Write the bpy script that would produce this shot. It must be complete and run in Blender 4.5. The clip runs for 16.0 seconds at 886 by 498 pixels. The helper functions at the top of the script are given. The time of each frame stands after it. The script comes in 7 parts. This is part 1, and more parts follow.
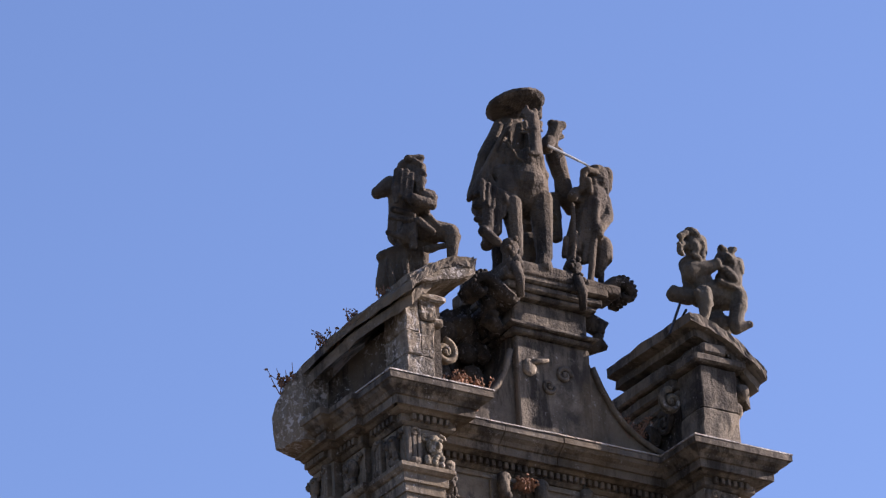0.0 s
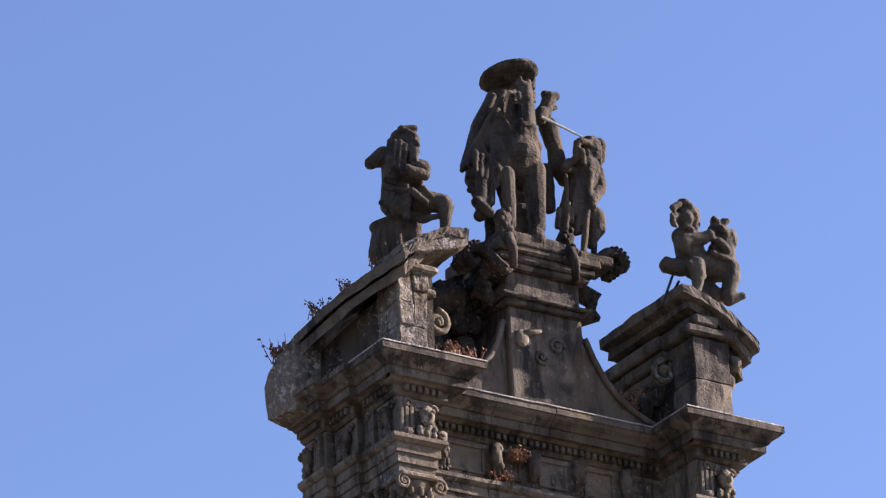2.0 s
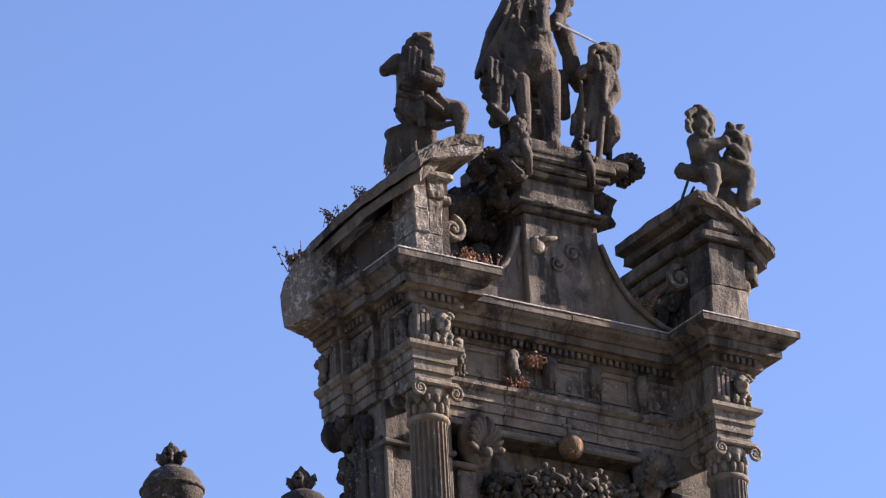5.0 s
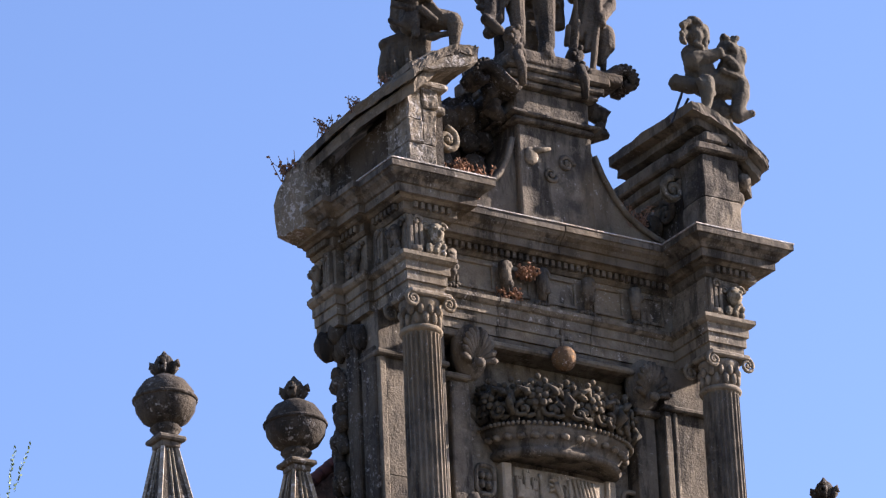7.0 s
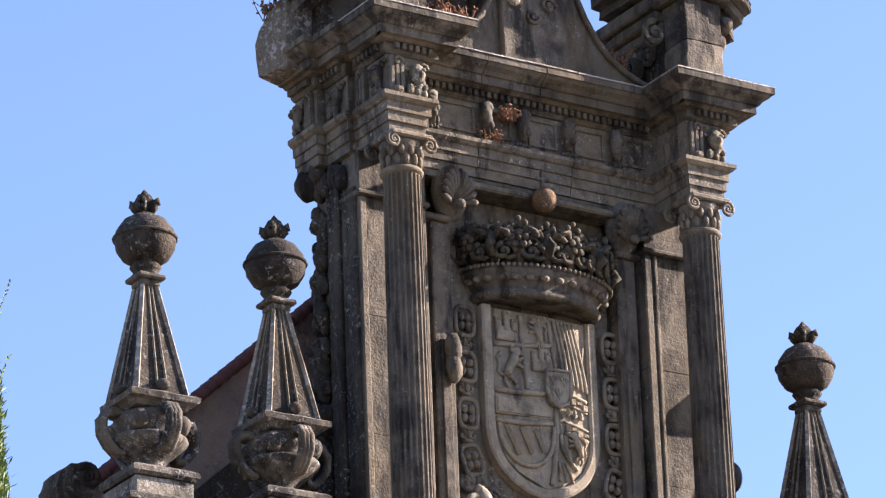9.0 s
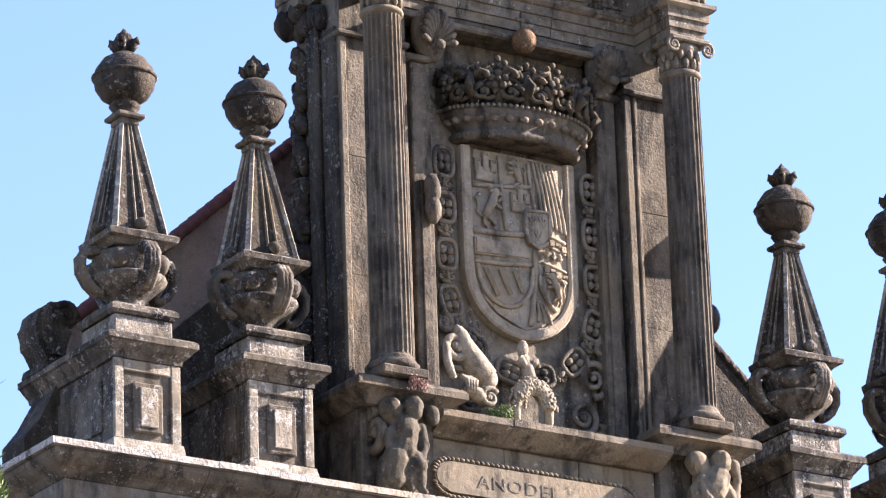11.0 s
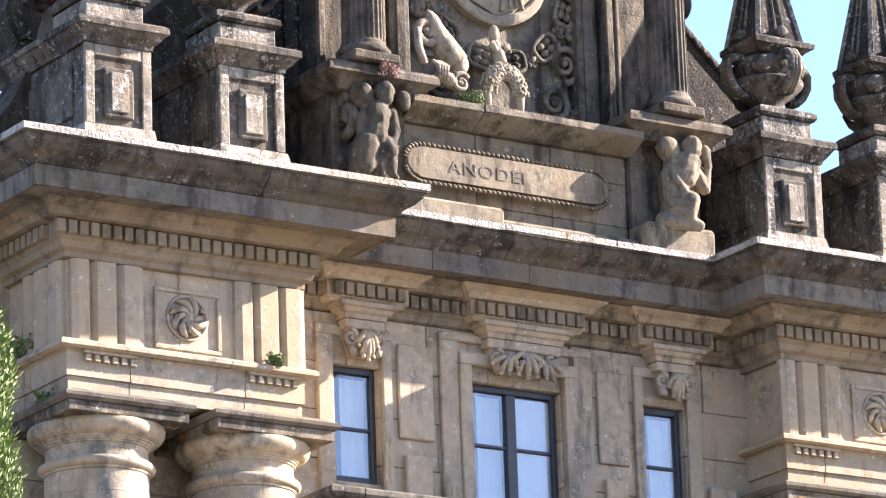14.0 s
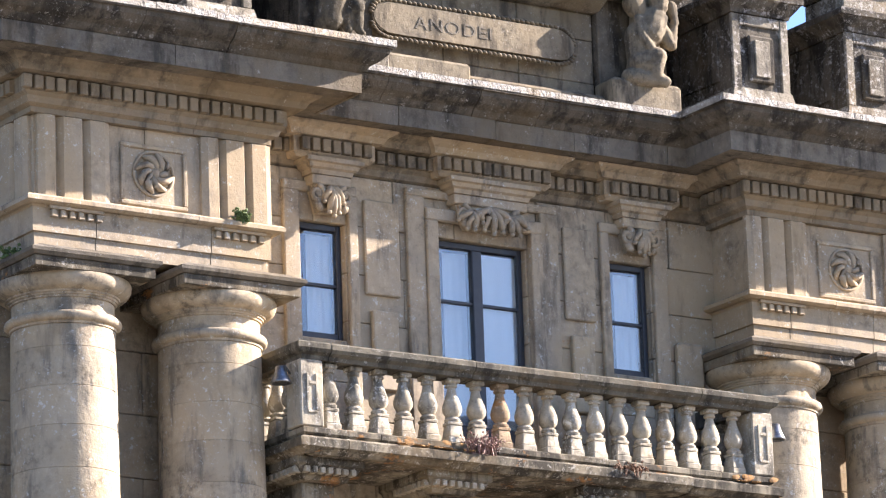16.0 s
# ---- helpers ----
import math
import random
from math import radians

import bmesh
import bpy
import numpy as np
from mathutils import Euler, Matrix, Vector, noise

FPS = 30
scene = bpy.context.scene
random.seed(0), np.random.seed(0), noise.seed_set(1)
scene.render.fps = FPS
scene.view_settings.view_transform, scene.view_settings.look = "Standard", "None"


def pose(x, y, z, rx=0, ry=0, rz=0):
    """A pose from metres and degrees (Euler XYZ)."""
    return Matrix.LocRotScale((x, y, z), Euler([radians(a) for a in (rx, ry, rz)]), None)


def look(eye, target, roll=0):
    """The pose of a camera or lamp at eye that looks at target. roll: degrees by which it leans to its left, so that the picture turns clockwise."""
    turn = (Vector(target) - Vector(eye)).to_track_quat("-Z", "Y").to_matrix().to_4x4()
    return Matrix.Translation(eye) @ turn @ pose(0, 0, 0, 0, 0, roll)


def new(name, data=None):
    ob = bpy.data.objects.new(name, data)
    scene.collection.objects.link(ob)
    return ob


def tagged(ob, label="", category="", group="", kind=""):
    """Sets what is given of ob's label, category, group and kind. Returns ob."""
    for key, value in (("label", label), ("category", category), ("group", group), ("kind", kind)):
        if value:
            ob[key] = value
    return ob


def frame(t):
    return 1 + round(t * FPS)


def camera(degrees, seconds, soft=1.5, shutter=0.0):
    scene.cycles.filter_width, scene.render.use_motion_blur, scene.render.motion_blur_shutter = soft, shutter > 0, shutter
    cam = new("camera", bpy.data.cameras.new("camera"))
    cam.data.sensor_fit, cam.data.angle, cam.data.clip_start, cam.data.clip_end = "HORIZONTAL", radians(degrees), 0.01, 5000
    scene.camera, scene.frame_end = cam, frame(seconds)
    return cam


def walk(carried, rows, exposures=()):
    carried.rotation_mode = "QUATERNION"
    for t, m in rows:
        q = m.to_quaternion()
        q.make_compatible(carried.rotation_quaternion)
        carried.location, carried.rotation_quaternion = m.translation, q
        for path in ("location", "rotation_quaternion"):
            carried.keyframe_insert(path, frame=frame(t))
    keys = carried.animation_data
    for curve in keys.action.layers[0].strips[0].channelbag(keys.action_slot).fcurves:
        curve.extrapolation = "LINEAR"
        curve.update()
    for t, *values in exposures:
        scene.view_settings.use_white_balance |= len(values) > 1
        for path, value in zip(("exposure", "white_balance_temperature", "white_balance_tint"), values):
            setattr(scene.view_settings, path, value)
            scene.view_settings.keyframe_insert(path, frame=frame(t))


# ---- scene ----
# camera: a tripod on the square before the portal, a long lens, tilting down
cam = camera(9.957, 16.0, soft=1.25)
EYE = (-25.77, -36.61, 1.6)
ROWS = [
    (0.0, 116.048, 2.584, -31.656),
    (0.5, 115.981, 2.464, -31.690),
    (1.0, 115.794, 2.444, -31.715),
    (1.5, 115.723, 2.381, -31.780),
    (2.0, 115.710, 2.447, -31.811),
    (2.5, 115.647, 2.430, -31.754),
    (3.0, 115.557, 2.314, -31.617),
    (3.5, 115.510, 2.437, -31.534),
    (4.0, 115.185, 2.575, -31.530),
    (4.2, 114.962, 2.556, -31.549),
    (6.3, 114.430, 2.639, -31.485),
    (6.5, 114.299, 2.538, -31.514),
    (7.0, 113.659, 2.410, -31.713),
    (7.5, 113.335, 2.430, -31.825),
    (8.0, 112.771, 2.389, -31.910),
    (8.2, 112.504, 2.285, -31.975),
    (10.3, 110.794, 1.963, -32.308),
    (10.5, 110.474, 2.001, -32.314),
    (11.0, 110.045, 1.871, -32.423),
    (11.5, 109.293, 1.981, -32.184),
    (12.0, 108.799, 2.038, -32.241),
    (12.5, 108.024, 2.023, -32.314),
    (13.0, 107.648, 2.158, -32.522),
    (13.5, 106.908, 2.045, -32.666),
    (14.0, 106.489, 1.918, -32.752),
    (14.5, 105.726, 1.935, -32.749),
    (15.0, 105.400, 2.149, -32.716),
    (15.5, 104.909, 2.063, -32.917),
    (16.0, 104.853, 1.979, -33.130),
]
EXPOSURES = [(0.0, 1.49, 6020, 31), (4.2, 1.66, 6020, 30), (8.0, 1.97, 6050, 26), (10.5, 2.38, 6150, 26), (12.0, 2.62, 6030, 26), (14.2, 2.65, 6020, 23), (16.0, 2.32, 5990, 21)]
walk(cam, [(t, pose(*EYE, rx, ry, rz)) for t, rx, ry, rz in ROWS], EXPOSURES)

# ---- sky and sun: late light that grazes the front from +x
SUN = Vector((1.0, -0.28, 0.51)).normalized()
world = bpy.data.worlds.new("sky")
scene.world = world
world.use_nodes = True
wn = world.node_tree
sky = wn.nodes.new("ShaderNodeTexSky")
sky.sky_type = "NISHITA"
sky.sun_disc = False
sky.sun_elevation = math.asin(SUN.z)
sky.sun_rotation = math.atan2(SUN.x, SUN.y)
sky.altitude = 250
sky.air_density, sky.dust_density, sky.ozone_density = 1.0, 0.7, 3.2
background = wn.nodes["Background"]
background.inputs["Strength"].default_value = 0.066
wn.links.new(sky.outputs[0], background.inputs["Color"])
sun = bpy.data.lights.new("sun", "SUN")
sun.energy, sun.angle, sun.color = 5.0, radians(0.5), (1.0, 0.88, 0.69)
new("sun", sun).matrix_world = look(SUN * 100, (0, 0, 0))

# ---- materials


def nodes_of(name):
    mat = bpy.data.materials.new(name)
    mat.use_nodes = True
    return mat, mat.node_tree, mat.node_tree.nodes["Principled BSDF"]


def noise_node(nt, coord, scale, detail=5.0, rough=0.6, stretch=None):
    n = nt.nodes.new("ShaderNodeTexNoise")
    n.inputs["Scale"].default_value, n.inputs["Detail"].default_value, n.inputs["Roughness"].default_value = scale, detail, rough
    if stretch:
        m = nt.nodes.new("ShaderNodeMapping")
        m.inputs["Scale"].default_value = stretch
        nt.links.new(coord, m.inputs["Vector"])
        coord = m.outputs[0]
    nt.links.new(coord, n.inputs["Vector"])
    return n.outputs["Fac"]


def ramp(nt, fac, lo, hi, top=1.0):
    n = nt.nodes.new("ShaderNodeMapRange")
    n.interpolation_type = "SMOOTHSTEP"
    for key, v in (("From Min", lo), ("From Max", hi), ("To Max", top)):
        n.inputs[key].default_value = v
    nt.links.new(fac, n.inputs["Value"])
    return n.outputs[0]


def mix(nt, fac, a, b, kind="MIX"):
    n = nt.nodes.new("ShaderNodeMix")
    n.data_type, n.blend_type = "RGBA", kind
    for key, v in ((0, fac), (6, a), (7, b)):
        if isinstance(v, (int, float)):
            n.inputs[key].default_value = v
        elif isinstance(v, tuple):
            n.inputs[key].default_value = (*v, 1)
        else:
            nt.links.new(v, n.inputs[key])
    return n.outputs[2]


def stone(name, base, second, soot, sooty=0.5, lichen=0.3, rust=0.2, rough=0.9, relief=0.7, mottled=0.8, grainy=0.5):
    """Weathered granite: two tones, soot in streaks, pale lichen spots and rusty patches."""
    mat, nt, bsdf = nodes_of(name)
    geo = nt.nodes.new("ShaderNodeNewGeometry").outputs["Position"]
    rnd = nt.nodes.new("ShaderNodeObjectInfo").outputs["Random"]
    col = mix(nt, ramp(nt, noise_node(nt, geo, 2.3), 0.35, 0.7), base, second)
    grain = noise_node(nt, geo, 70, 4, 0.7)
    col = mix(nt, ramp(nt, grain, 0.25, 0.75), col, mix(nt, 0.5, col, (1.0, 0.96, 0.88), "MULTIPLY"))
    col = mix(nt, ramp(nt, grain, 0.55, 0.8, 0.5), col, tuple(0.35 * c for c in base))
    streak = noise_node(nt, geo, 3.2, 6, 0.65, (1.6, 1.6, 0.35))
    blot = noise_node(nt, geo, 1.1, 7, 0.7)
    col = mix(nt, ramp(nt, streak, 0.66 - 0.29 * sooty, 0.89 - 0.39 * sooty, 0.85), col, soot)
    col = mix(nt, ramp(nt, blot, 0.69 - 0.29 * sooty, 0.91 - 0.38 * sooty, 0.75), col, soot)
    mottle = noise_node(nt, geo, 9.5, 5, 0.72)
    where = ramp(nt, noise_node(nt, geo, 1.7, 4, 0.6), 0.4, 0.62)
    dark_patch = nt.nodes.new("ShaderNodeMath")
    dark_patch.operation = "MULTIPLY"
    nt.links.new(ramp(nt, mottle, 0.44, 0.68, mottled), dark_patch.inputs[0])
    nt.links.new(where, dark_patch.inputs[1])
    col = mix(nt, dark_patch.outputs[0], col, tuple(0.36 * c for c in second))
    col = mix(nt, ramp(nt, mottle, 0.44, 0.28, 0.4), col, tuple(min(0.62, 1.45 * c + 0.02) for c in base))
    brown = ramp(nt, noise_node(nt, geo, 0.9, 6, 0.65, (1.0, 1.0, 0.7)), 0.48, 0.66, 0.55)
    col = mix(nt, brown, col, (0.9 * base[0], 0.68 * base[0], 0.4 * base[0]))
    pits = noise_node(nt, geo, 34, 3, 0.6)
    col = mix(nt, ramp(nt, pits, 0.62, 0.74, 0.35), col, soot)
    spots = noise_node(nt, geo, 17, 6, 0.75)
    pale = tuple(min(0.55, 1.4 * c + 0.2) for c in second)
    zone = ramp(nt, noise_node(nt, geo, 2.6, 5, 0.65), 0.5 - 0.12 * lichen, 0.62 - 0.12 * lichen)
    for crust, lo, top in ((spots, 0.64 - 0.12 * lichen, 0.8), (noise_node(nt, geo, 44, 3, 0.6), 0.66 - 0.1 * lichen, 0.42)):
        m = nt.nodes.new("ShaderNodeMath")
        m.operation = "MULTIPLY"
        nt.links.new(ramp(nt, crust, lo, lo + 0.06, top), m.inputs[0])
        nt.links.new(zone, m.inputs[1])
        col = mix(nt, m.outputs[0], col, pale)
    patch = noise_node(nt, geo, 2.9, 8, 0.72, (1.0, 1.0, 1.7))
    col = mix(nt, ramp(nt, patch, 0.73 - 0.12 * rust, 0.8 - 0.12 * rust, 0.75), col, (0.36, 0.17, 0.05))
    val = nt.nodes.new("ShaderNodeMapRange")
    val.inputs["To Min"].default_value, val.inputs["To Max"].default_value = 0.92, 1.07
    nt.links.new(rnd, val.inputs["Value"])
    hsv = nt.nodes.new("ShaderNodeHueSaturation")
    nt.links.new(val.outputs[0], hsv.inputs["Value"])
    nt.links.new(col, hsv.inputs["Color"])
    nt.links.new(hsv.outputs[0], bsdf.inputs["Base Color"])
    bsdf.inputs["Roughness"].default_value = rough
    bsdf.inputs["Specular IOR Level"].default_value = 0.25
    b1, b2 = nt.nodes.new("ShaderNodeBump"), nt.nodes.new("ShaderNodeBump")
    b1.inputs["Distance"].default_value, b1.inputs["Strength"].default_value = 0.05, relief
    b2.inputs["Distance"].default_value, b2.inputs["Strength"].default_value = 0.008, grainy
    hm = nt.nodes.new("ShaderNodeMath")
    hm.operation = "SUBTRACT"
    nt.links.new(mottle, hm.inputs[0])
    nt.links.new(pits, hm.inputs[1])
    nt.links.new(hm.outputs[0], b1.inputs["Height"])
    nt.links.new(grain, b2.inputs["Height"])
    nt.links.new(b1.outputs[0], b2.inputs["Normal"])
    nt.links.new(b2.outputs[0], bsdf.inputs["Normal"])
    return mat


def plain(name, base, second, scale=8.0, rough=0.7, metal=0.0, bump=0.2):
    mat, nt, bsdf = nodes_of(name)
    geo = nt.nodes.new("ShaderNodeNewGeometry").outputs["Position"]
    f = noise_node(nt, geo, scale, 6, 0.7)
    nt.links.new(mix(nt, ramp(nt, f, 0.3, 0.7), base, second), bsdf.inputs["Base Color"])
    bsdf.inputs["Roughness"].default_value, bsdf.inputs["Metallic"].default_value = rough, metal
    b = nt.nodes.new("ShaderNodeBump")
    b.inputs["Strength"].default_value, b.inputs["Distance"].default_value = bump, 0.01
    nt.links.new(f, b.inputs["Height"])
    nt.links.new(b.outputs[0], bsdf.inputs["Normal"])
    return mat


WARM = stone("golden_granite", (0.41, 0.335, 0.237), (0.335, 0.288, 0.222), (0.1, 0.088, 0.074), 0.48, 0.5, 0.55, relief=0.12, mottled=0.6, grainy=0.22)
BALC = stone("lichened_granite", (0.41, 0.37, 0.29), (0.31, 0.285, 0.23), (0.06, 0.055, 0.047), 0.55, 0.7, 0.35, relief=0.15, grainy=0.3)
SLAB = stone("rust_stained_slab", (0.27, 0.238, 0.178), (0.175, 0.158, 0.123), (0.025, 0.022, 0.018), 0.84, 0.6, 1.15, relief=0.18, grainy=0.35)
RAIL = stone("dark_lichened_rail", (0.135, 0.124, 0.097), (0.085, 0.08, 0.066), (0.022, 0.0205, 0.018), 0.64, 0.5, 0.3, relief=0.15, grainy=0.3)
# weathered tone, darkened and greyed further to hold the shade under the cornice
EAVE = stone("weathered_shade_grey_granite", (0.175, 0.155, 0.125), (0.125, 0.114, 0.096), (0.04, 0.037, 0.032), 0.58, 0.3, 0.2, relief=0.15, mottled=0.6)
SHAFT = stone("streaked_column_granite", (0.42, 0.35, 0.25), (0.345, 0.3, 0.228), (0.12, 0.113, 0.1), 0.58, 0.5, 0.15, relief=0.14, mottled=0.95, grainy=0.25)
# wall granite with stains, deepened in colour for the shade below the cornice
SOFFIT = stone("stained_shaded_moulding", (0.27, 0.222, 0.158), (0.195, 0.168, 0.128), (0.06, 0.053, 0.044), 0.55, 0.2, 0.35, relief=0.14, mottled=0.6, grainy=0.3)
DARK = stone("sooty_granite", (0.148, 0.127, 0.096), (0.086, 0.077, 0.063), (0.0125, 0.011, 0.0093), 0.68, 0.3, 0.25, relief=0.32)
LICH = stone("dark_lichen_spotted_granite", (0.125, 0.109, 0.085), (0.075, 0.067, 0.055), (0.011, 0.01, 0.0088), 0.7, 0.75, 0.15, relief=0.25, grainy=0.35)
FLAKED = stone("pale_flaking_granite", (0.175, 0.155, 0.122), (0.125, 0.112, 0.09), (0.022, 0.02, 0.017), 0.62, 0.9, 0.2, relief=0.5, mottled=0.95)
RUST = stone("rust_stained_granite", (0.33, 0.24, 0.15), (0.24, 0.18, 0.12), (0.05, 0.043, 0.035), 0.55, 0.5, 1.3, relief=0.35)
ORB = stone("orange_lichened_granite", (0.15, 0.075, 0.03), (0.085, 0.058, 0.036), (0.025, 0.021, 0.017), 0.55, 0.5, 1.3, relief=0.4)
CRUST = stone("lichen_crusted_granite", (0.25, 0.225, 0.178), (0.155, 0.141, 0.115), (0.02, 0.018, 0.0155), 0.62, 1.0, 0.15, relief=0.28, grainy=0.4)
# blackened stone; in the pediment recesses its colour also paints deep shade
BLACK = stone("blackened_shade_granite", (0.065, 0.053, 0.038), (0.04, 0.034, 0.026), (0.008, 0.0072, 0.0062), 0.7, 0.6, 0.12, relief=0.45)
MID = stone("grey_ochre_granite", (0.195, 0.168, 0.125), (0.132, 0.116, 0.091), (0.019, 0.0165, 0.0135), 0.6, 0.45, 0.3, relief=0.35)
FIGURE = stone("statue_granite", (0.088, 0.072, 0.052), (0.046, 0.039, 0.031), (0.0085, 0.0077, 0.0068), 0.66, 0.2, 0.4, relief=0.55)
PALE = stone("pale_statue_granite", (0.2, 0.178, 0.128), (0.125, 0.113, 0.086), (0.022, 0.02, 0.0165), 0.6, 0.85, 0.15, relief=0.5)
CHILD = stone("greyed_statue_granite", (0.1, 0.088, 0.064), (0.06, 0.053, 0.041), (0.012, 0.011, 0.0095), 0.62, 0.3, 0.12, relief=0.3)
ARMS = stone("ochre_carved_granite", (0.32, 0.278, 0.208), (0.23, 0.202, 0.155), (0.03, 0.026, 0.021), 0.5, 0.4, 0.3, relief=0.3)
OCHRE = stone("ochre_attic_granite", (0.22, 0.184, 0.128), (0.16, 0.137, 0.102), (0.035, 0.03, 0.024), 0.58, 0.35, 0.3, relief=0.14, grainy=0.3)
CYMA = stone("blackened_cornice_edge", (0.13, 0.113, 0.088), (0.088, 0.079, 0.064), (0.02, 0.018, 0.0155), 0.66, 0.5, 0.2, relief=0.25)
RENDER = stone("pink_render", (0.25, 0.185, 0.16), (0.19, 0.145, 0.125), (0.09, 0.07, 0.06), 0.4, 0.2, 0.0)
TILE = plain("clay_roof_tile", (0.115, 0.036, 0.032), (0.06, 0.025, 0.024), 14, 0.85)
# whitish stone that paints sunlight catching the cornice edges
EDGE_LIGHT = stone("pale_sunlit_edge", (0.4, 0.38, 0.34), (0.3, 0.28, 0.25), (0.05, 0.045, 0.04), 0.5, 0.9, 0.1)
BLADE = plain("pale_metal", (0.6, 0.6, 0.55), (0.45, 0.46, 0.42), 30, 0.4, 0.5)
IRON = plain("blackened_iron", (0.03, 0.03, 0.032), (0.06, 0.055, 0.05), 20, 0.5, 0.6)
STEEL = plain("galvanised_lamp_steel", (0.3, 0.31, 0.33), (0.16, 0.165, 0.175), 30, 0.35, 0.9)
FRAME = plain("dark_painted_frame", (0.018, 0.02, 0.028), (0.03, 0.032, 0.04), 12, 0.45)
LINEN = plain("white_curtain", (0.95, 0.95, 0.95), (0.91, 0.92, 0.93), 5, 0.9)
# dark grey that paints the dimness of the rooms
INSIDE = plain("room_gloom_grey", (0.16, 0.15, 0.14), (0.12, 0.12, 0.12), 2, 0.9)
LEAF = plain("cypress_leaf", (0.17, 0.235, 0.05), (0.075, 0.12, 0.028), 6, 0.7)
WEED = plain("dry_weed", (0.2, 0.1, 0.05), (0.1, 0.06, 0.04), 20, 0.8)
RUSTY = plain("dry_rusty_weed", (0.27, 0.13, 0.06), (0.15, 0.08, 0.045), 20, 0.8)
GREEN = plain("fresh_weed", (0.12, 0.16, 0.045), (0.07, 0.11, 0.03), 20, 0.7)
FLOWER = plain("pink_valerian", (0.25, 0.13, 0.11), (0.16, 0.1, 0.075), 30, 0.7)
BARK = plain("cypress_bark", (0.12, 0.085, 0.06), (0.07, 0.05, 0.04), 12, 0.9)
SETTS = stone("square_paving", (0.2, 0.18, 0.152), (0.16, 0.146, 0.125), (0.07, 0.065, 0.06), 0.3, 0.1, 0.05)


def glass_material():
    """Thin double glazing: clear, with a mirror gloss that grows at the edge."""
    mat, nt, bsdf = nodes_of("window_glass")
    out = nt.nodes["Material Output"]
    nt.nodes.remove(bsdf)
    clear, gloss, blend, layer, power, more = [nt.nodes.new("ShaderNode" + k) for k in ("BsdfTransparent", "BsdfGlossy", "MixShader", "LayerWeight", "Math", "Math")]
    clear.inputs["Color"].default_value = (0.96, 0.98, 0.985, 1)
    gloss.inputs["Roughness"].default_value = 0.01
    power.operation, more.operation = "POWER", "MULTIPLY_ADD"
    power.inputs[1].default_value = 4.0
    more.inputs[1].default_value, more.inputs[2].default_value = 0.8, 0.13
    for a, b in ((layer.outputs["Facing"], power.inputs[0]), (power.outputs[0], more.inputs[0]), (more.outputs[0], blend.inputs[0]), (clear.outputs[0], blend.inputs[1]), (gloss.outputs[0], blend.inputs[2]), (blend.outputs[0], out.inputs["Surface"])):
        nt.links.new(a, b)
    return mat


GLASS = glass_material()

# ---- builders
BASE = {}


def thing(name, at=(0, 0, 0), label="", category="", group="", kind=""):
    ob = new(name)
    ob.location = at
    ob.empty_display_size = 0.2
    BASE[ob.name] = Vector(at)
    return tagged(ob, label, category, group, kind)


def part(name, bm, material, parent, label="", smooth=False, second=None):
    """Links a bmesh, given in world places, as one mesh under a thing or a part."""
    me = bpy.data.meshes.new(name)
    bmesh.ops.translate(bm, verts=bm.verts, vec=-BASE[parent.name])
    bmesh.ops.recalc_face_normals(bm, faces=bm.faces)
    if smooth:
        for f in bm.faces:
            f.smooth = True
    bm.to_mesh(me)
    bm.free()
    me.materials.append(material)
    if second:
        me.materials.append(second)
    ob = new(name, me)
    ob.parent = parent
    BASE[ob.name] = BASE[parent.name].copy()
    return tagged(ob, label)


def piece(name, me, parent, at, turn=0.0, scale=(1, 1, 1)):
    """One more object on a shared mesh, at a world place."""
    ob = new(name, me)
    ob.parent = parent
    ob.matrix_basis = Matrix.LocRotScale(Vector(at) - BASE[parent.name], Euler((0, 0, turn)), scale)
    return ob


def mesh_of(name, bm, material, smooth=False):
    me = bpy.data.meshes.new(name)
    bmesh.ops.recalc_face_normals(bm, faces=bm.faces)
    for f in bm.faces:
        f.smooth = smooth
    bm.to_mesh(me)
    bm.free()
    me.materials.append(material)
    return me


def single(name, bm, material, label, category, group="", kind="", smooth=False, at=None):
    """A thing that is one mesh."""
    me = bpy.data.meshes.new(name)
    at = Vector(at or (0, 0, 0))
    bmesh.ops.translate(bm, verts=bm.verts, vec=-at)
    bmesh.ops.recalc_face_normals(bm, faces=bm.faces)
    for f in bm.faces:
        f.smooth = smooth
    bm.to_mesh(me)
    bm.free()
    me.materials.append(material)
    ob = new(name, me)
    ob.location = at
    BASE[ob.name] = at
    return tagged(ob, label, category, group, kind)


def box(bm, x0, x1, y0, y1, z0, z1, bevel=0.012, taper=0.0):
    """A block with chamfered edges; taper draws the top in."""
    vs = []
    for z, k in ((z0, 0.0), (z1, taper)):
        for x, y in ((x0 + k, y0 + k), (x1 - k, y0 + k), (x1 - k, y1 - k), (x0 + k, y1 - k)):
            vs.append(bm.verts.new((x, y, z)))
    fs = [bm.faces.new([vs[i] for i in q]) for q in ((3, 2, 1, 0), (4, 5, 6, 7), (0, 1, 5, 4), (1, 2, 6, 5), (2, 3, 7, 6), (3, 0, 4, 7))]
    if bevel:
        edges = list({e for f in fs for e in f.edges})
        bmesh.ops.bevel(bm, geom=edges, offset=min(bevel, 0.3 * min(abs(x1 - x0), abs(y1 - y0), abs(z1 - z0))), segments=1, affect="EDGES")
    return bm


def blk(*a, **k):
    return box(bmesh.new(), *a, **k)


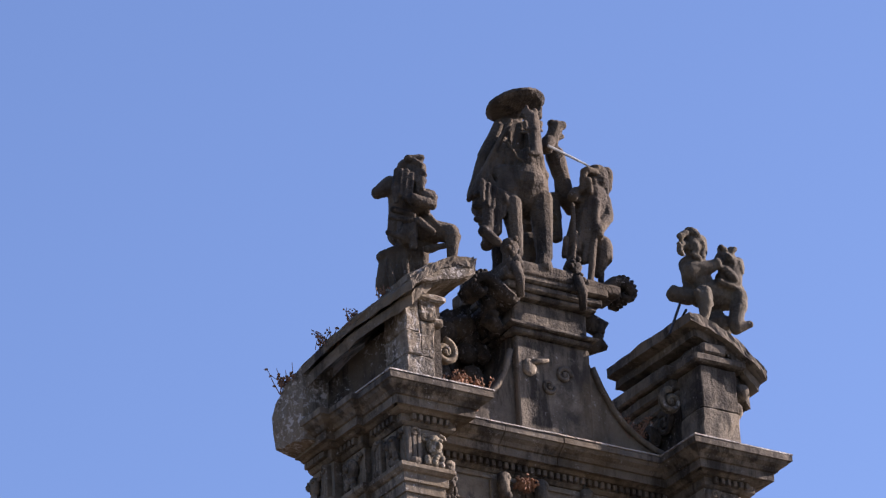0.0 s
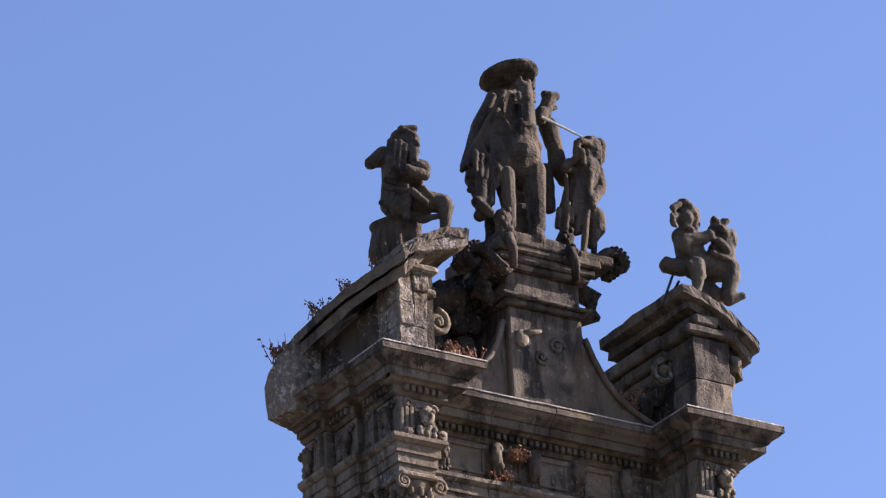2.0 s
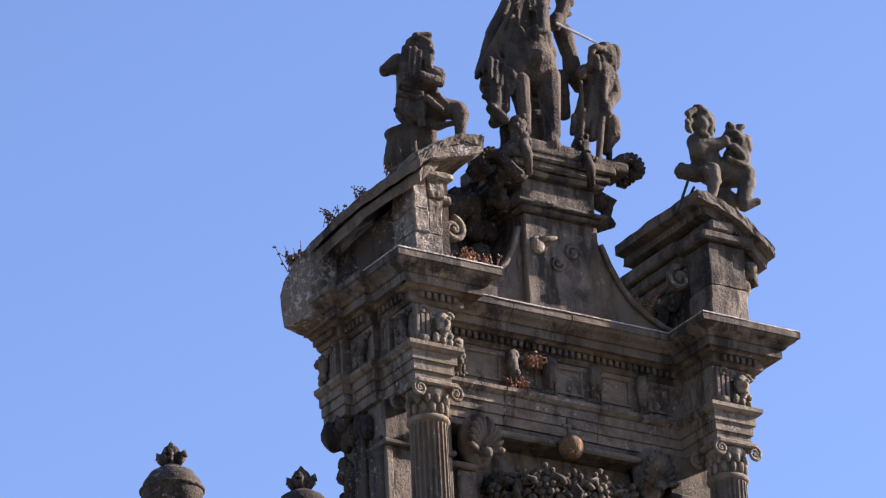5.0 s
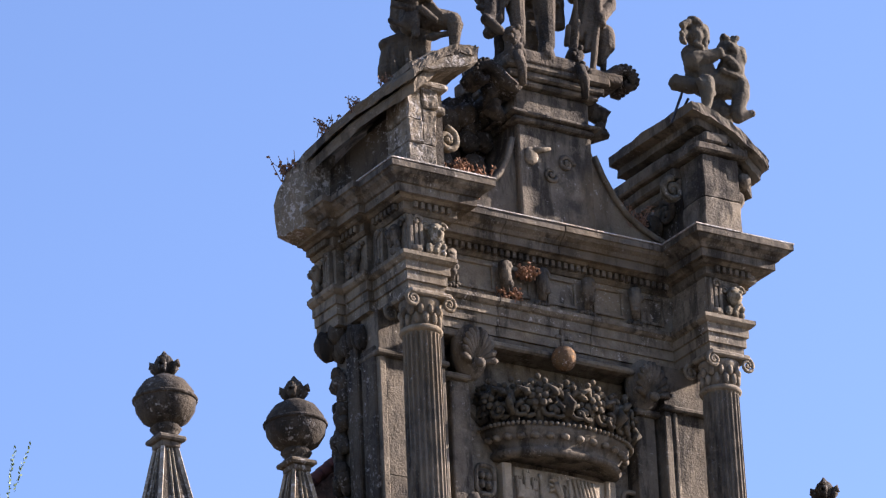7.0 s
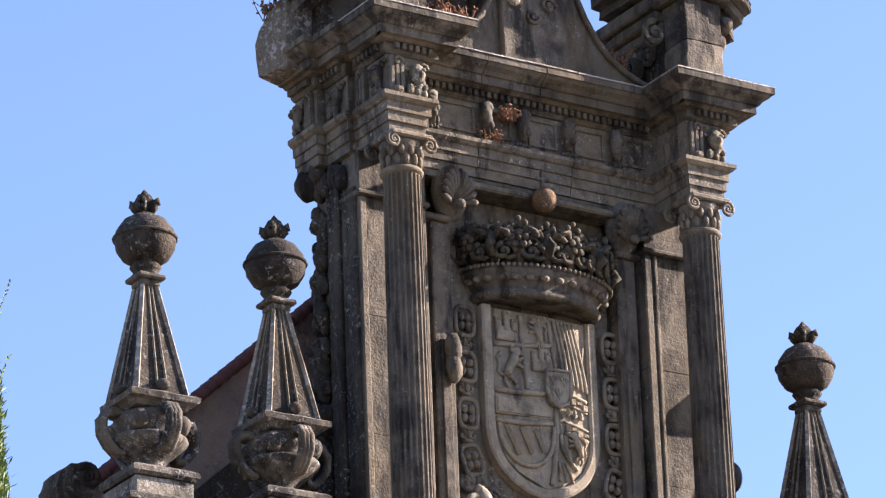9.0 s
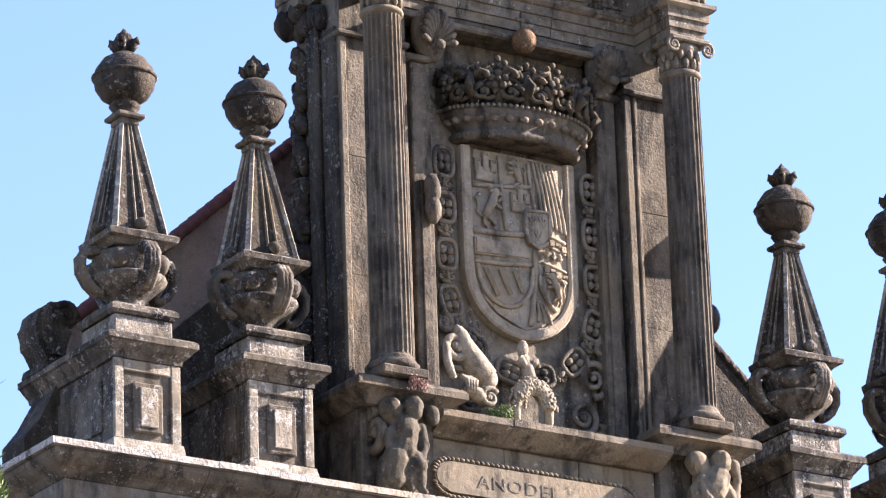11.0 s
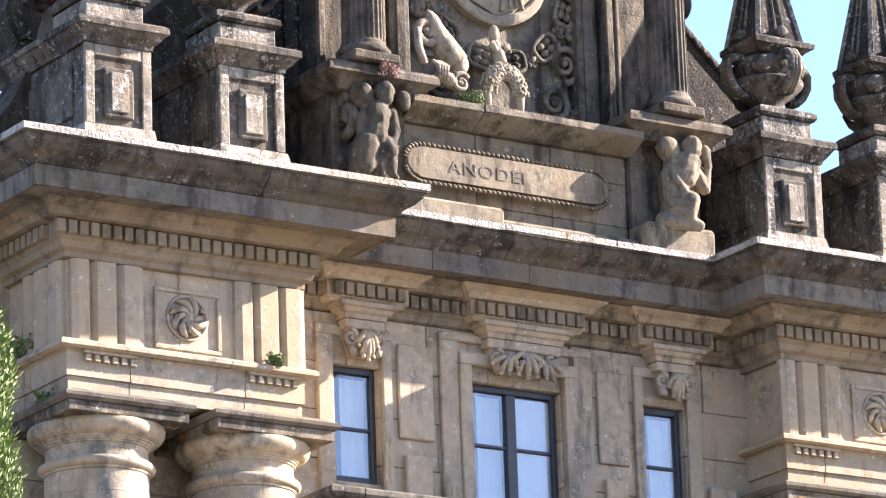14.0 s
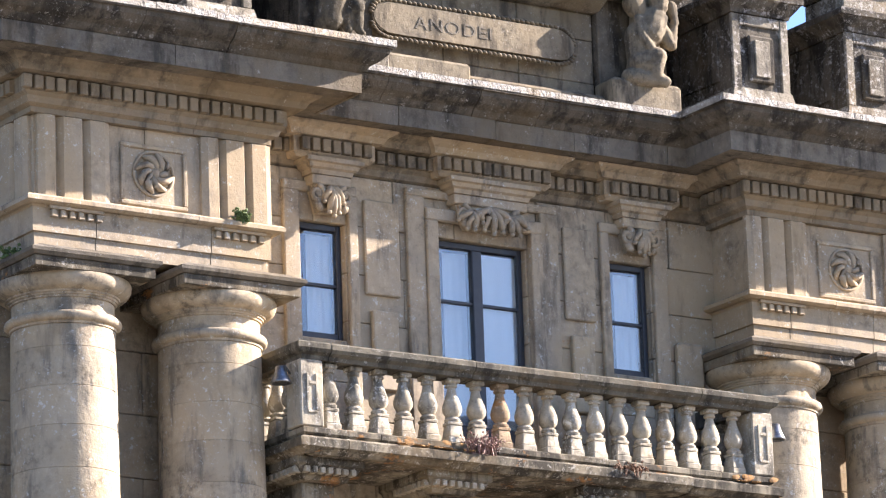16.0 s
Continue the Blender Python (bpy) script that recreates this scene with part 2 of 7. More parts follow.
def sweep(bm, path, prof):
    """Sweeps a closed profile of (out, z) along a plan path; out points to the path's right. Corners are mitred."""
    n = len(path)
    dirs = [(Vector(path[i + 1]) - Vector(path[i])).normalized() for i in range(n - 1)]
    rings = []
    for i in range(n):
        a, b = dirs[max(i - 1, 0)], dirs[min(i, n - 2)]
        na, nb = Vector((a.y, -a.x)), Vector((b.y, -b.x))
        m = (na + nb) / (1 + na.dot(nb))
        rings.append([bm.verts.new((path[i][0] + m.x * o, path[i][1] + m.y * o, z)) for o, z in prof])
    k = len(prof)
    for i in range(n - 1):
        for j in range(k):
            bm.faces.new((rings[i][j], rings[i][(j + 1) % k], rings[i + 1][(j + 1) % k], rings[i + 1][j]))
    bm.faces.new(rings[0])
    bm.faces.new(rings[-1][::-1])
    return bm


def cut_path(path, every, gap=0.007, seed=1, clear=0.16):
    """Cuts a plan path into pieces of about that length, with a joint between."""
    rng = random.Random(seed)
    pts = [Vector(p) for p in path]
    marks, total = [0.0], 0.0
    for a, b in zip(pts, pts[1:]):
        total += (b - a).length
        marks.append(total)
    cuts, d = [0.0], 0.0
    while True:
        d += every * rng.uniform(0.75, 1.25)
        if d > total - 0.4 * every:
            break
        if min(abs(d - m) for m in marks) > clear:
            cuts.append(d)
    cuts.append(total)

    def at(s):
        for i in range(len(pts) - 1):
            if s <= marks[i + 1] or i == len(pts) - 2:
                return pts[i].lerp(pts[i + 1], (s - marks[i]) / (marks[i + 1] - marks[i]))

    out = []
    for a, b in zip(cuts, cuts[1:]):
        a2, b2 = a + (gap / 2 if a else 0), b - (gap / 2 if b < total else 0)
        out.append([tuple(at(a2))] + [tuple(p) for p, m in zip(pts, marks) if a2 + 0.01 < m < b2 - 0.01] + [tuple(at(b2))])
    return out


def course(name, path, prof, material, parent, every=0.9, seed=1, clear=0.16):
    for i, run in enumerate(cut_path(path, every, seed=seed, clear=clear)):
        bm = sweep(bmesh.new(), run, prof)
        d = random.Random(seed * 97 + i)
        bmesh.ops.translate(bm, verts=bm.verts, vec=(0, d.uniform(-0.004, 0.004), d.uniform(-0.004, 0.004)))
        part(name, bm, material, parent)


def lathe(bm, prof, at=(0, 0, 0), seg=24, squash=1.0, arc=None):
    """Turns a profile of (radius, z) about the upright axis at that place."""
    rings = []
    for r, z in prof:
        rings.append([bm.verts.new((at[0] + r * math.cos(2 * math.pi * i / seg), at[1] + squash * r * math.sin(2 * math.pi * i / seg), at[2] + z)) for i in range(seg)])
    for a, b in zip(rings, rings[1:]):
        for i in range(seg):
            bm.faces.new((a[i], a[(i + 1) % seg], b[(i + 1) % seg], b[i]))
    bm.faces.new(rings[0][::-1])
    bm.faces.new(rings[-1])
    return bm


def crisp(bm, angle=0.75):
    """Keeps the edges between mouldings sharp."""
    bmesh.ops.recalc_face_normals(bm, faces=bm.faces)
    for e in bm.edges:
        if len(e.link_faces) == 2 and e.calc_face_angle(0) > angle:
            e.smooth = False
    return bm


def tube(bm, pts, radius, seg=6, flat=1.0):
    """A round bar along points; radius may be a list."""
    pts = [Vector(p) for p in pts]
    radii = radius if isinstance(radius, (list, tuple)) else [radius] * len(pts)
    up = Vector((0.31, 0.17, 0.93))
    rings = []
    for i, p in enumerate(pts):
        d = (pts[min(i + 1, len(pts) - 1)] - pts[max(i - 1, 0)]).normalized()
        u = d.cross(up)
        if u.length < 0.1:
            u = d.cross(Vector((1, 0.2, 0)))
        u.normalize()
        v = d.cross(u)
        rings.append([bm.verts.new(p + radii[i] * (math.cos(2 * math.pi * k / seg) * u + flat * math.sin(2 * math.pi * k / seg) * v)) for k in range(seg)])
    for a, b in zip(rings, rings[1:]):
        for k in range(seg):
            bm.faces.new((a[k], a[(k + 1) % seg], b[(k + 1) % seg], b[k]))
    bm.faces.new(rings[0][::-1])
    bm.faces.new(rings[-1])
    return bm


def blob(bm, at, size, seg=10, rings=6, turn=(0, 0, 0), rough=0.0, seed=0):
    """An egg-shaped lump."""
    rot = Euler([radians(a) for a in turn]).to_matrix()
    rng = random.Random(seed)
    grid = []
    for j in range(1, rings):
        th = math.pi * j / rings
        grid.append([])
        for i in range(seg):
            ph = 2 * math.pi * i / seg
            k = 1 + rough * rng.uniform(-1, 1)
            v = Vector((size[0] * math.sin(th) * math.cos(ph), size[1] * math.sin(th) * math.sin(ph), size[2] * math.cos(th))) * k
            grid[-1].append(bm.verts.new(Vector(at) + rot @ v))
    top, bot = bm.verts.new(Vector(at) + rot @ Vector((0, 0, size[2]))), bm.verts.new(Vector(at) - rot @ Vector((0, 0, size[2])))
    for a, b in zip(grid, grid[1:]):
        for i in range(seg):
            bm.faces.new((a[i], b[i], b[(i + 1) % seg], a[(i + 1) % seg]))
    for i in range(seg):
        bm.faces.new((top, grid[0][i], grid[0][(i + 1) % seg]))
        bm.faces.new((bot, grid[-1][(i + 1) % seg], grid[-1][i]))
    return bm


def spiral(bm, at, r, turns, thick, plane="xz", hand=1, start=0.0, n=26):
    """A volute: a bar that winds in, with an eye."""
    pts, rad = [], []
    for i in range(n + 1):
        s = i / n
        a = start + hand * 2 * math.pi * turns * s
        rr = r * (1 - 0.82 * s)
        c, d = rr * math.cos(a), rr * math.sin(a)
        off = -0.25 * thick * s
        pts.append({"xz": (at[0] + c, at[1] + off, at[2] + d), "yz": (at[0] + off, at[1] + c, at[2] + d)}[plane])
        rad.append(thick * (1 - 0.45 * s))
    tube(bm, pts, rad, 6)
    blob(bm, at, (0.9 * thick,) * 3, 8, 5)
    return bm


def outline(bm, pts, y0, y1, bevel=0.0):
    """A plate: an outline of (x, z) pushed from y0 to y1."""
    a = [bm.verts.new((x, y0, z)) for x, z in pts]
    b = [bm.verts.new((x, y1, z)) for x, z in pts]
    n = len(pts)
    front = bm.faces.new(a)
    bm.faces.new(b[::-1])
    for i in range(n):
        bm.faces.new((a[i], b[i], b[(i + 1) % n], a[(i + 1) % n]))
    if bevel:
        bmesh.ops.bevel(bm, geom=list(front.edges), offset=bevel, segments=2, affect="EDGES")
    return bm


def worn(bm, amount=0.012, cuts=3, scale=9.0):
    """Breaks clean edges and faces with small uneven steps."""
    bmesh.ops.subdivide_edges(bm, edges=[e for e in bm.edges if e.calc_length() > 0.08], cuts=cuts, use_grid_fill=True)
    for v in bm.verts:
        v.co += amount * noise.noise_vector(v.co * scale) + 0.5 * amount * noise.noise_vector(v.co * scale * 3.1)
    return bm


# ---- ground and the walls behind
bm = bmesh.new()
bmesh.ops.create_grid(bm, x_segments=2, y_segments=2, size=1500)
single("ground", bm, SETTS, "pale granite paving of the church square", "ground", kind="structure")

# lower storey: wall with three window openings
OPEN = [(-1.97, -1.48), (-0.47, 0.53), (1.49, 1.96)]
SILL, HEAD = 11.55, 13.84
wall = thing("wall_front", label="golden granite ashlar wall with three tall windows", category="wall", kind="structure")


def ashlar(x0, x1, z0, z1, rows, seed, y0=1.5, y1=1.95, material=WARM, along=0.75):
    rng = random.Random(seed)
    h = (z1 - z0) / rows
    for j in range(rows):
        x = x0
        while x < x1 - 1e-4:
            w = along * rng.uniform(0.75, 1.3)
            e = x1 if x + 1.45 * w > x1 else x + w
            d = rng.uniform(-0.006, 0.006)
            part("stone", blk(x + 0.003, e - 0.003, y0 + d, y1, z0 + j * h + 0.003, z0 + (j + 1) * h - 0.003, bevel=0.008), material, wall)
            x = e


spans = [(-2.75, -1.97), (-1.48, -0.47), (0.53, 1.49), (1.96, 2.75)]
SIDE_SILL = 12.74
for i, (a, b) in enumerate(spans):
    ashlar(a, b, SILL, HEAD, 5, 10 + i)
ashlar(-1.97, -1.48, SILL, SIDE_SILL, 3, 16)
ashlar(1.49, 1.96, SILL, SIDE_SILL, 3, 17)
ashlar(-2.75, 2.75, HEAD, 14.32, 1, 20)
part("core", blk(-6.0, 6.0, 1.97, 2.6, 0, SILL, bevel=0), WARM, wall)
ashlar(-2.75, 2.75, 11.0, SILL, 1, 22)
part("core", blk(-6.2, -2.05, 1.97, 2.6, SILL, 14.9, bevel=0), WARM, wall)
part("core", blk(2.05, 6.2, 1.97, 2.6, SILL, 14.9, bevel=0), WARM, wall)
part("core", blk(-2.05, 2.05, 1.97, 2.6, HEAD, 14.9, bevel=0), WARM, wall)
for sx in (-1, 1):
    a, b = sorted((sx * 2.75, sx * 5.3))
    ashlar(a, b, 9.0, 13.06, 7, 30 + sx, y0=1.78, y1=1.96, along=0.9)
part("core", blk(-12, -6.0, 2.6, 3.2, 0, 14.4, bevel=0), WARM, wall)
part("core", blk(6.0, 14, 2.6, 3.2, 0, 14.4, bevel=0), WARM, wall)
part("lower_wall", blk(-6.0, 6.0, 1.78, 1.96, 0, 9.0, bevel=0), WARM, wall)

# raised jambs round the windows, with panels between
for x0, x1, z0, z1, d in ((-0.82, -0.62, SILL, 14.2, 0.05), (0.68, 0.88, SILL, 14.2, 0.05), (-0.62, -0.49, SILL, 13.98, 0.08), (0.55, 0.68, SILL, 13.98, 0.08),
                          (-1.46, -1.36, SILL, 14.1, 0.05), (1.37, 1.47, SILL, 14.1, 0.05), (-2.16, -1.99, SILL, 14.1, 0.05), (1.98, 2.14, SILL, 14.1, 0.05)):
    part("jamb", blk(x0, x1, 1.5 - d, 1.503, z0, z1, bevel=0.01), WARM, wall)
for x0, x1, z0, z1, d in ((-0.62, 0.68, 13.98, 14.1, 0.08), (-0.82, 0.88, 14.2, 14.28, 0.05), (-2.16, -1.36, 14.1, 14.2, 0.05), (1.37, 2.14, 14.1, 14.2, 0.05)):
    part("lintel_moulding", blk(x0, x1, 1.5 - d, 1.503, z0, z1, bevel=0.012), WARM, wall)
for x0, x1 in ((-1.28, -0.9), (0.95, 1.3)):
    bm = blk(x0, x1, 1.46, 1.503, 13.2, 14.1, bevel=0.012)
    part("raised_panel", bm, WARM, wall)
    part("raised_panel", blk(x0 + 0.05, x1 - 0.05, 1.44, 1.503, 12.3, 13.05, bevel=0.012), WARM, wall)
part("rusticated_block", blk(2.2, 2.5, 1.4, 1.505, 12.65, 13.1, bevel=0.03), WARM, wall)
part("rusticated_block", blk(2.17, 2.48, 1.4, 1.505, 12.1, 12.62, bevel=0.03), WARM, wall)


def window(name, x0, x1, panes, sill):
    w = thing(name, (0.5 * (x0 + x1), 1.65, sill), "tall dark-framed glazed window with white curtain behind", "window", kind="structure")
    y0, y1 = 1.57, 1.64
    part("frame", blk(x0 + 0.002, x0 + 0.05, y0, y1, sill, HEAD, bevel=0.006), FRAME, w)
    part("frame", blk(x1 - 0.05, x1 - 0.002, y0, y1, sill, HEAD, bevel=0.006), FRAME, w)
    part("frame", blk(x0 + 0.05, x1 - 0.05, y0 + 0.002, y1, HEAD - 0.06, HEAD - 0.002, bevel=0.006), FRAME, w)
    xs = [x0 + 0.05, x1 - 0.05]
    if panes == 2:
        c = 0.5 * (x0 + x1) - 0.01
        part("mullion", blk(c - 0.055, c + 0.055, y0 - 0.008, y1, sill, HEAD - 0.06, bevel=0.008), FRAME, w)
        xs = [x0 + 0.05, c - 0.055, c + 0.055, x1 - 0.05]
    zs = [12.08, 12.62, 13.26, HEAD - 0.06] if panes == 2 else [sill + 0.06, 13.26, HEAD - 0.06]
    for a, b in zip(xs[::2], xs[1::2]):
        for z in zs[1:-1]:
            part("glazing_bar", blk(a, b, y0 + 0.006, y1 - 0.004, z - 0.014, z + 0.014, bevel=0.004), FRAME, w)
        for z, z2 in zip(zs, zs[1:]):
            g = part("pane", blk(a + 0.001, b - 0.001, 1.6, 1.606, z + 0.014, z2 - 0.014, bevel=0), GLASS, w)
            g.visible_shadow = False
        part("bottom_panel" if panes == 2 else "bottom_rail", blk(a, b, y0 + 0.01, y1 - 0.01, sill, zs[0] + 0.01, bevel=0.006), FRAME, w)
        # hung curtain in folds
        bm = bmesh.new()
        n = 24
        top, bot = [], []
        ca, cb = (a, b) if panes == 2 and a > 0 else (a + 0.32 * (b - a), b)
        for i in range(n + 1):
            x = ca + (cb - ca) * i / n
            y = (1.618 if panes == 2 and a > 0 else 1.68) + (0.001 if panes == 2 else 0.006) * math.sin(i * 0.8)
            top.append(bm.verts.new((x, y, HEAD - 0.08)))
            bot.append(bm.verts.new((x, y, zs[0] - 0.02)))
        for i in range(n):
            bm.faces.new((bot[i], bot[i + 1], top[i + 1], top[i]))
        bmesh.ops.solidify(bm, geom=bm.faces, thickness=0.004)
        part("curtain", bm, LINEN, w, "white curtain")
    # thin sheet close behind the curtains; its dark colour stands in for room shade
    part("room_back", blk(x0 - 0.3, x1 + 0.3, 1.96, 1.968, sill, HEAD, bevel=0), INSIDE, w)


window("window_1", -1.97, -1.48, 1, SIDE_SILL)
window("window_2", -0.47, 0.53, 2, SILL)
window("window_3", 1.49, 1.96, 1, SIDE_SILL)

# carved keystones above the windows
def acanthus(bm, cx, y, z, w, h, lobes, lean=0.0):
    """A hanging leaf: ribs that fan out from the top and curl forward at the tips."""
    for j in range(lobes):
        f = 2 * j / (lobes - 1) - 1
        dx, dz = w * f, -h * (1 - 0.45 * f * f)
        pts = [(cx + lean * k + dx * k ** 0.8, y - 0.05 * math.sin(math.pi * min(k, 0.9)) - 0.03 * k, z + dz * k) for k in (0.0, 0.25, 0.5, 0.75, 1.0)]
        tube(bm, pts, [0.02, 0.036, 0.04, 0.034, 0.02], 6, 0.8)
        blob(bm, (pts[-1][0], pts[-1][1] - 0.012, pts[-1][2] - 0.01), (0.026, 0.026, 0.022), 6, 4)


for i, (cx, w2, z0) in enumerate(((-1.7, 0.19, 13.84), (0.06, 0.39, 13.87), (1.78, 0.19, 13.86))):
    k = thing("keystone", (cx, 1.5, z0), "golden granite keystone carved with hanging leaves", "keystone", "window keystones", "structure")
    bm = bmesh.new()
    outline(bm, [(cx - w2, 14.24), (cx - 0.92 * w2, 14.1), (cx - 0.62 * w2, z0 + 0.06), (cx + 0.62 * w2, z0 + 0.06), (cx + 0.92 * w2, 14.1), (cx + w2, 14.24)], 1.38, 1.498, 0.02)
    part("body", bm, WARM, k)
    part("neck", blk(cx - w2 - 0.02, cx + w2 + 0.02, 1.345, 1.499, 14.15, 14.243, bevel=0.01), WARM, k)
    pth = [(cx - w2 - 0.03, 1.5), (cx - w2 - 0.03, 1.335), (cx + w2 + 0.03, 1.335), (cx + w2 + 0.03, 1.5)]
    part("cap", sweep(bmesh.new(), pth, [(-0.1, 14.245), (0.0, 14.245), (0.012, 14.285), (0.04, 14.3), (0.055, 14.335), (0.085, 14.345), (0.085, 14.385), (-0.1, 14.385)]), WARM, k)
    for s in (-1, 1):
        bm = bmesh.new()
        spiral(bm, (cx + s * 0.8 * w2, 1.36, 14.06), 0.085, 1.5, 0.03, hand=s, start=math.pi / 2)
        tube(bm, [(cx + s * 0.86 * w2, 1.38, 14.0), (cx + s * 0.72 * w2, 1.36, 13.94), (cx + s * 0.6 * w2, 1.37, z0 + 0.06)], [0.035, 0.045, 0.03], 6)
        part("volute", bm, WARM, k, smooth=True)
    bm = bmesh.new()
    acanthus(bm, cx, 1.37, 14.15, 0.55 * w2, 14.13 - z0, 5)
    if w2 > 0.3:
        for s in (-1, 1):
            acanthus(bm, cx + s * 0.5 * w2, 1.375, 14.1, 0.35 * w2, 0.2, 4, s * 0.06)
    part("leaf_carving", bm, WARM, k, smooth=True)

# ---- lower entablature
P_BLOCK = [(-5.09, 2.6), (-5.09, 0.86), (-2.69, 0.86), (-2.69, 1.5)]
P_BLOCK_R = [(-x, y) for x, y in P_BLOCK[::-1]]
P_ALL = [(-5.09, 2.9), (-5.09, 0.86), (-2.69, 0.86), (-2.69, 1.58), (2.69, 1.58), (2.69, 0.86), (5.09, 0.86), (5.09, 2.9)]
ent = thing("entablature_lower", label="weathered golden granite Doric entablature with triglyphs and deep cornice", category="entablature", kind="structure")
ARCH = [(-0.3, 13.06), (-0.015, 13.06), (-0.015, 13.2), (0.01, 13.205), (0.01, 13.42), (0.03, 13.44), (-0.3, 13.44)]
TAENIA = [(-0.3, 13.442), (0.07, 13.442), (0.11, 13.46), (0.11, 13.495), (0.085, 13.515), (-0.3, 13.515)]
FRIEZE = [(-0.3, 13.517), (-0.03, 13.517), (-0.03, 14.27), (-0.3, 14.27)]
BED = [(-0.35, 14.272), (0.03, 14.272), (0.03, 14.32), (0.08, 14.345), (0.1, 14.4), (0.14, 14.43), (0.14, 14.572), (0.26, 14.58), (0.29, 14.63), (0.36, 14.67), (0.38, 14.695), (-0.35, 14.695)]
CORONA = [(-0.7, 14.697), (0.6, 14.697), (0.6, 14.685), (0.63, 14.685), (0.635, 14.87), (-0.7, 14.87)]
CROWN = [(-0.7, 14.872), (0.64, 14.872), (0.66, 14.89), (0.69, 14.93), (0.76, 14.97), (0.82, 15.03), (0.83, 15.07), (0.86, 15.075), (0.86, 15.135), (-0.7, 15.2)]
for run, s in ((P_BLOCK, 3), (P_BLOCK_R, 4)):
    course("architrave_stone", run, ARCH, WARM, ent, 1.25, s)
    course("taenia_stone", run, TAENIA, WARM, ent, 1.6, s + 5)
    course("frieze_stone", run, FRIEZE, WARM, ent, 1.4, s + 9)
# bed moulding and dentils carry under-cornice shade in their darker stone
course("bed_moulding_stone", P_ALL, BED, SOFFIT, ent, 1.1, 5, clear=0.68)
for cx, w in ((-1.68, 0.3), (0.09, 0.5), (1.78, 0.3)):
    pth = [(cx - w, 1.6), (cx - w, 1.45), (cx + w, 1.45), (cx + w, 1.6)]
    part("bed_moulding_break", sweep(bmesh.new(), pth, [(-0.15, 14.39), (0.1, 14.39), (0.14, 14.43), (0.14, 14.572), (0.2, 14.58), (0.23, 14.63), (0.3, 14.67), (0.31, 14.69), (-0.15, 14.69)]), WARM, ent)
# the corona's shade below the cyma is put into its darker grey
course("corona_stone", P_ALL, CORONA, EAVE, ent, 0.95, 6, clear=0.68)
course("cornice_stone", P_ALL, CROWN, CYMA, ent, 0.95, 16, clear=0.68)


def dentils(parent, path, out0, out1, z0, z1, w, step, material, name="dentil"):
    """Small blocks along a moulding."""
    bm = bmesh.new()
    box(bm, -w / 2, w / 2, -(out1 - out0), 0.004, 0, z1 - z0, bevel=0.006)
    me = mesh_of(name, bm, material)
    for a, b in zip(path, path[1:]):
        a, b = Vector(a), Vector(b)
        d = (b - a).normalized()
        nrm = Vector((d.y, -d.x))
        length = (b - a).length
        ext = out1
        n = int((length + (2 * ext if length > 2.2 and abs(d.x) > 0.5 and length < 4 else 0)) / step)
        lo = -ext + 0.5 * step if (length > 2.2 and abs(d.x) > 0.5 and length < 4) else 0.5 * (length - (n - 1) * step)
        for i in range(n):
            p = a + d * (lo + i * step) + nrm * out0
            piece(name, me, parent, (p.x, p.y, z0), math.atan2(d.y, d.x))


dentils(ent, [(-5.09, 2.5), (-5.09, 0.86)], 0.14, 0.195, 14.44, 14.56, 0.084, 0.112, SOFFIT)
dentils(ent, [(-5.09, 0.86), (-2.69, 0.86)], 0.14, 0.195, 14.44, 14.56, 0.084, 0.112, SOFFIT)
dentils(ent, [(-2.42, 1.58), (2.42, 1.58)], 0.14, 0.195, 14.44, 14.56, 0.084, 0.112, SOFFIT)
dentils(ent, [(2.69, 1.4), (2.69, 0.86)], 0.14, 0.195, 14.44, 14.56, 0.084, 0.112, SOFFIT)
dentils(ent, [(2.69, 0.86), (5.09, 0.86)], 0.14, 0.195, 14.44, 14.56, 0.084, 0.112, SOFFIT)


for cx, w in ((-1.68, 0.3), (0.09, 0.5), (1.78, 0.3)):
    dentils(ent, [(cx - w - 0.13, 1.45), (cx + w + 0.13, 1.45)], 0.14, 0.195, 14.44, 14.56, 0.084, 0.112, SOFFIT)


def triglyph_mesh():
    bm = bmesh.new()
    w, z0, z1 = 0.36, 0.0, 0.75
    prof = [(-w, 0.02), (-w, -0.03), (-0.3, -0.055), (-0.2, -0.055), (-0.155, 0.005), (-0.11, -0.055), (0.07, -0.055), (0.115, 0.005), (0.16, -0.055), (0.3, -0.055), (w, -0.03), (w, 0.02)]
    lo = [bm.verts.new((x, y, z0)) for x, y in prof]
    hi = [bm.verts.new((x, y, z1)) for x, y in prof]
    n = len(prof)
    for i in range(n):
        bm.faces.new((lo[i], lo[(i + 1) % n], hi[(i + 1) % n], hi[i]))
    bm.faces.new(lo[::-1])
    bm.faces.new(hi)
    return mesh_of("triglyph", bm, WARM)


TRI = triglyph_mesh()


def guttae_mesh():
    bm = bmesh.new()
    box(bm, -0.27, 0.27, -0.05, 0.0, 0.07, 0.1, bevel=0.004)
    for i in range(6):
        x = -0.225 + i * 0.09
        box(bm, x - 0.03, x + 0.03, -0.05, 0.0, 0.0, 0.068, bevel=0.006, taper=0.008)
    return mesh_of("guttae", bm, WARM)


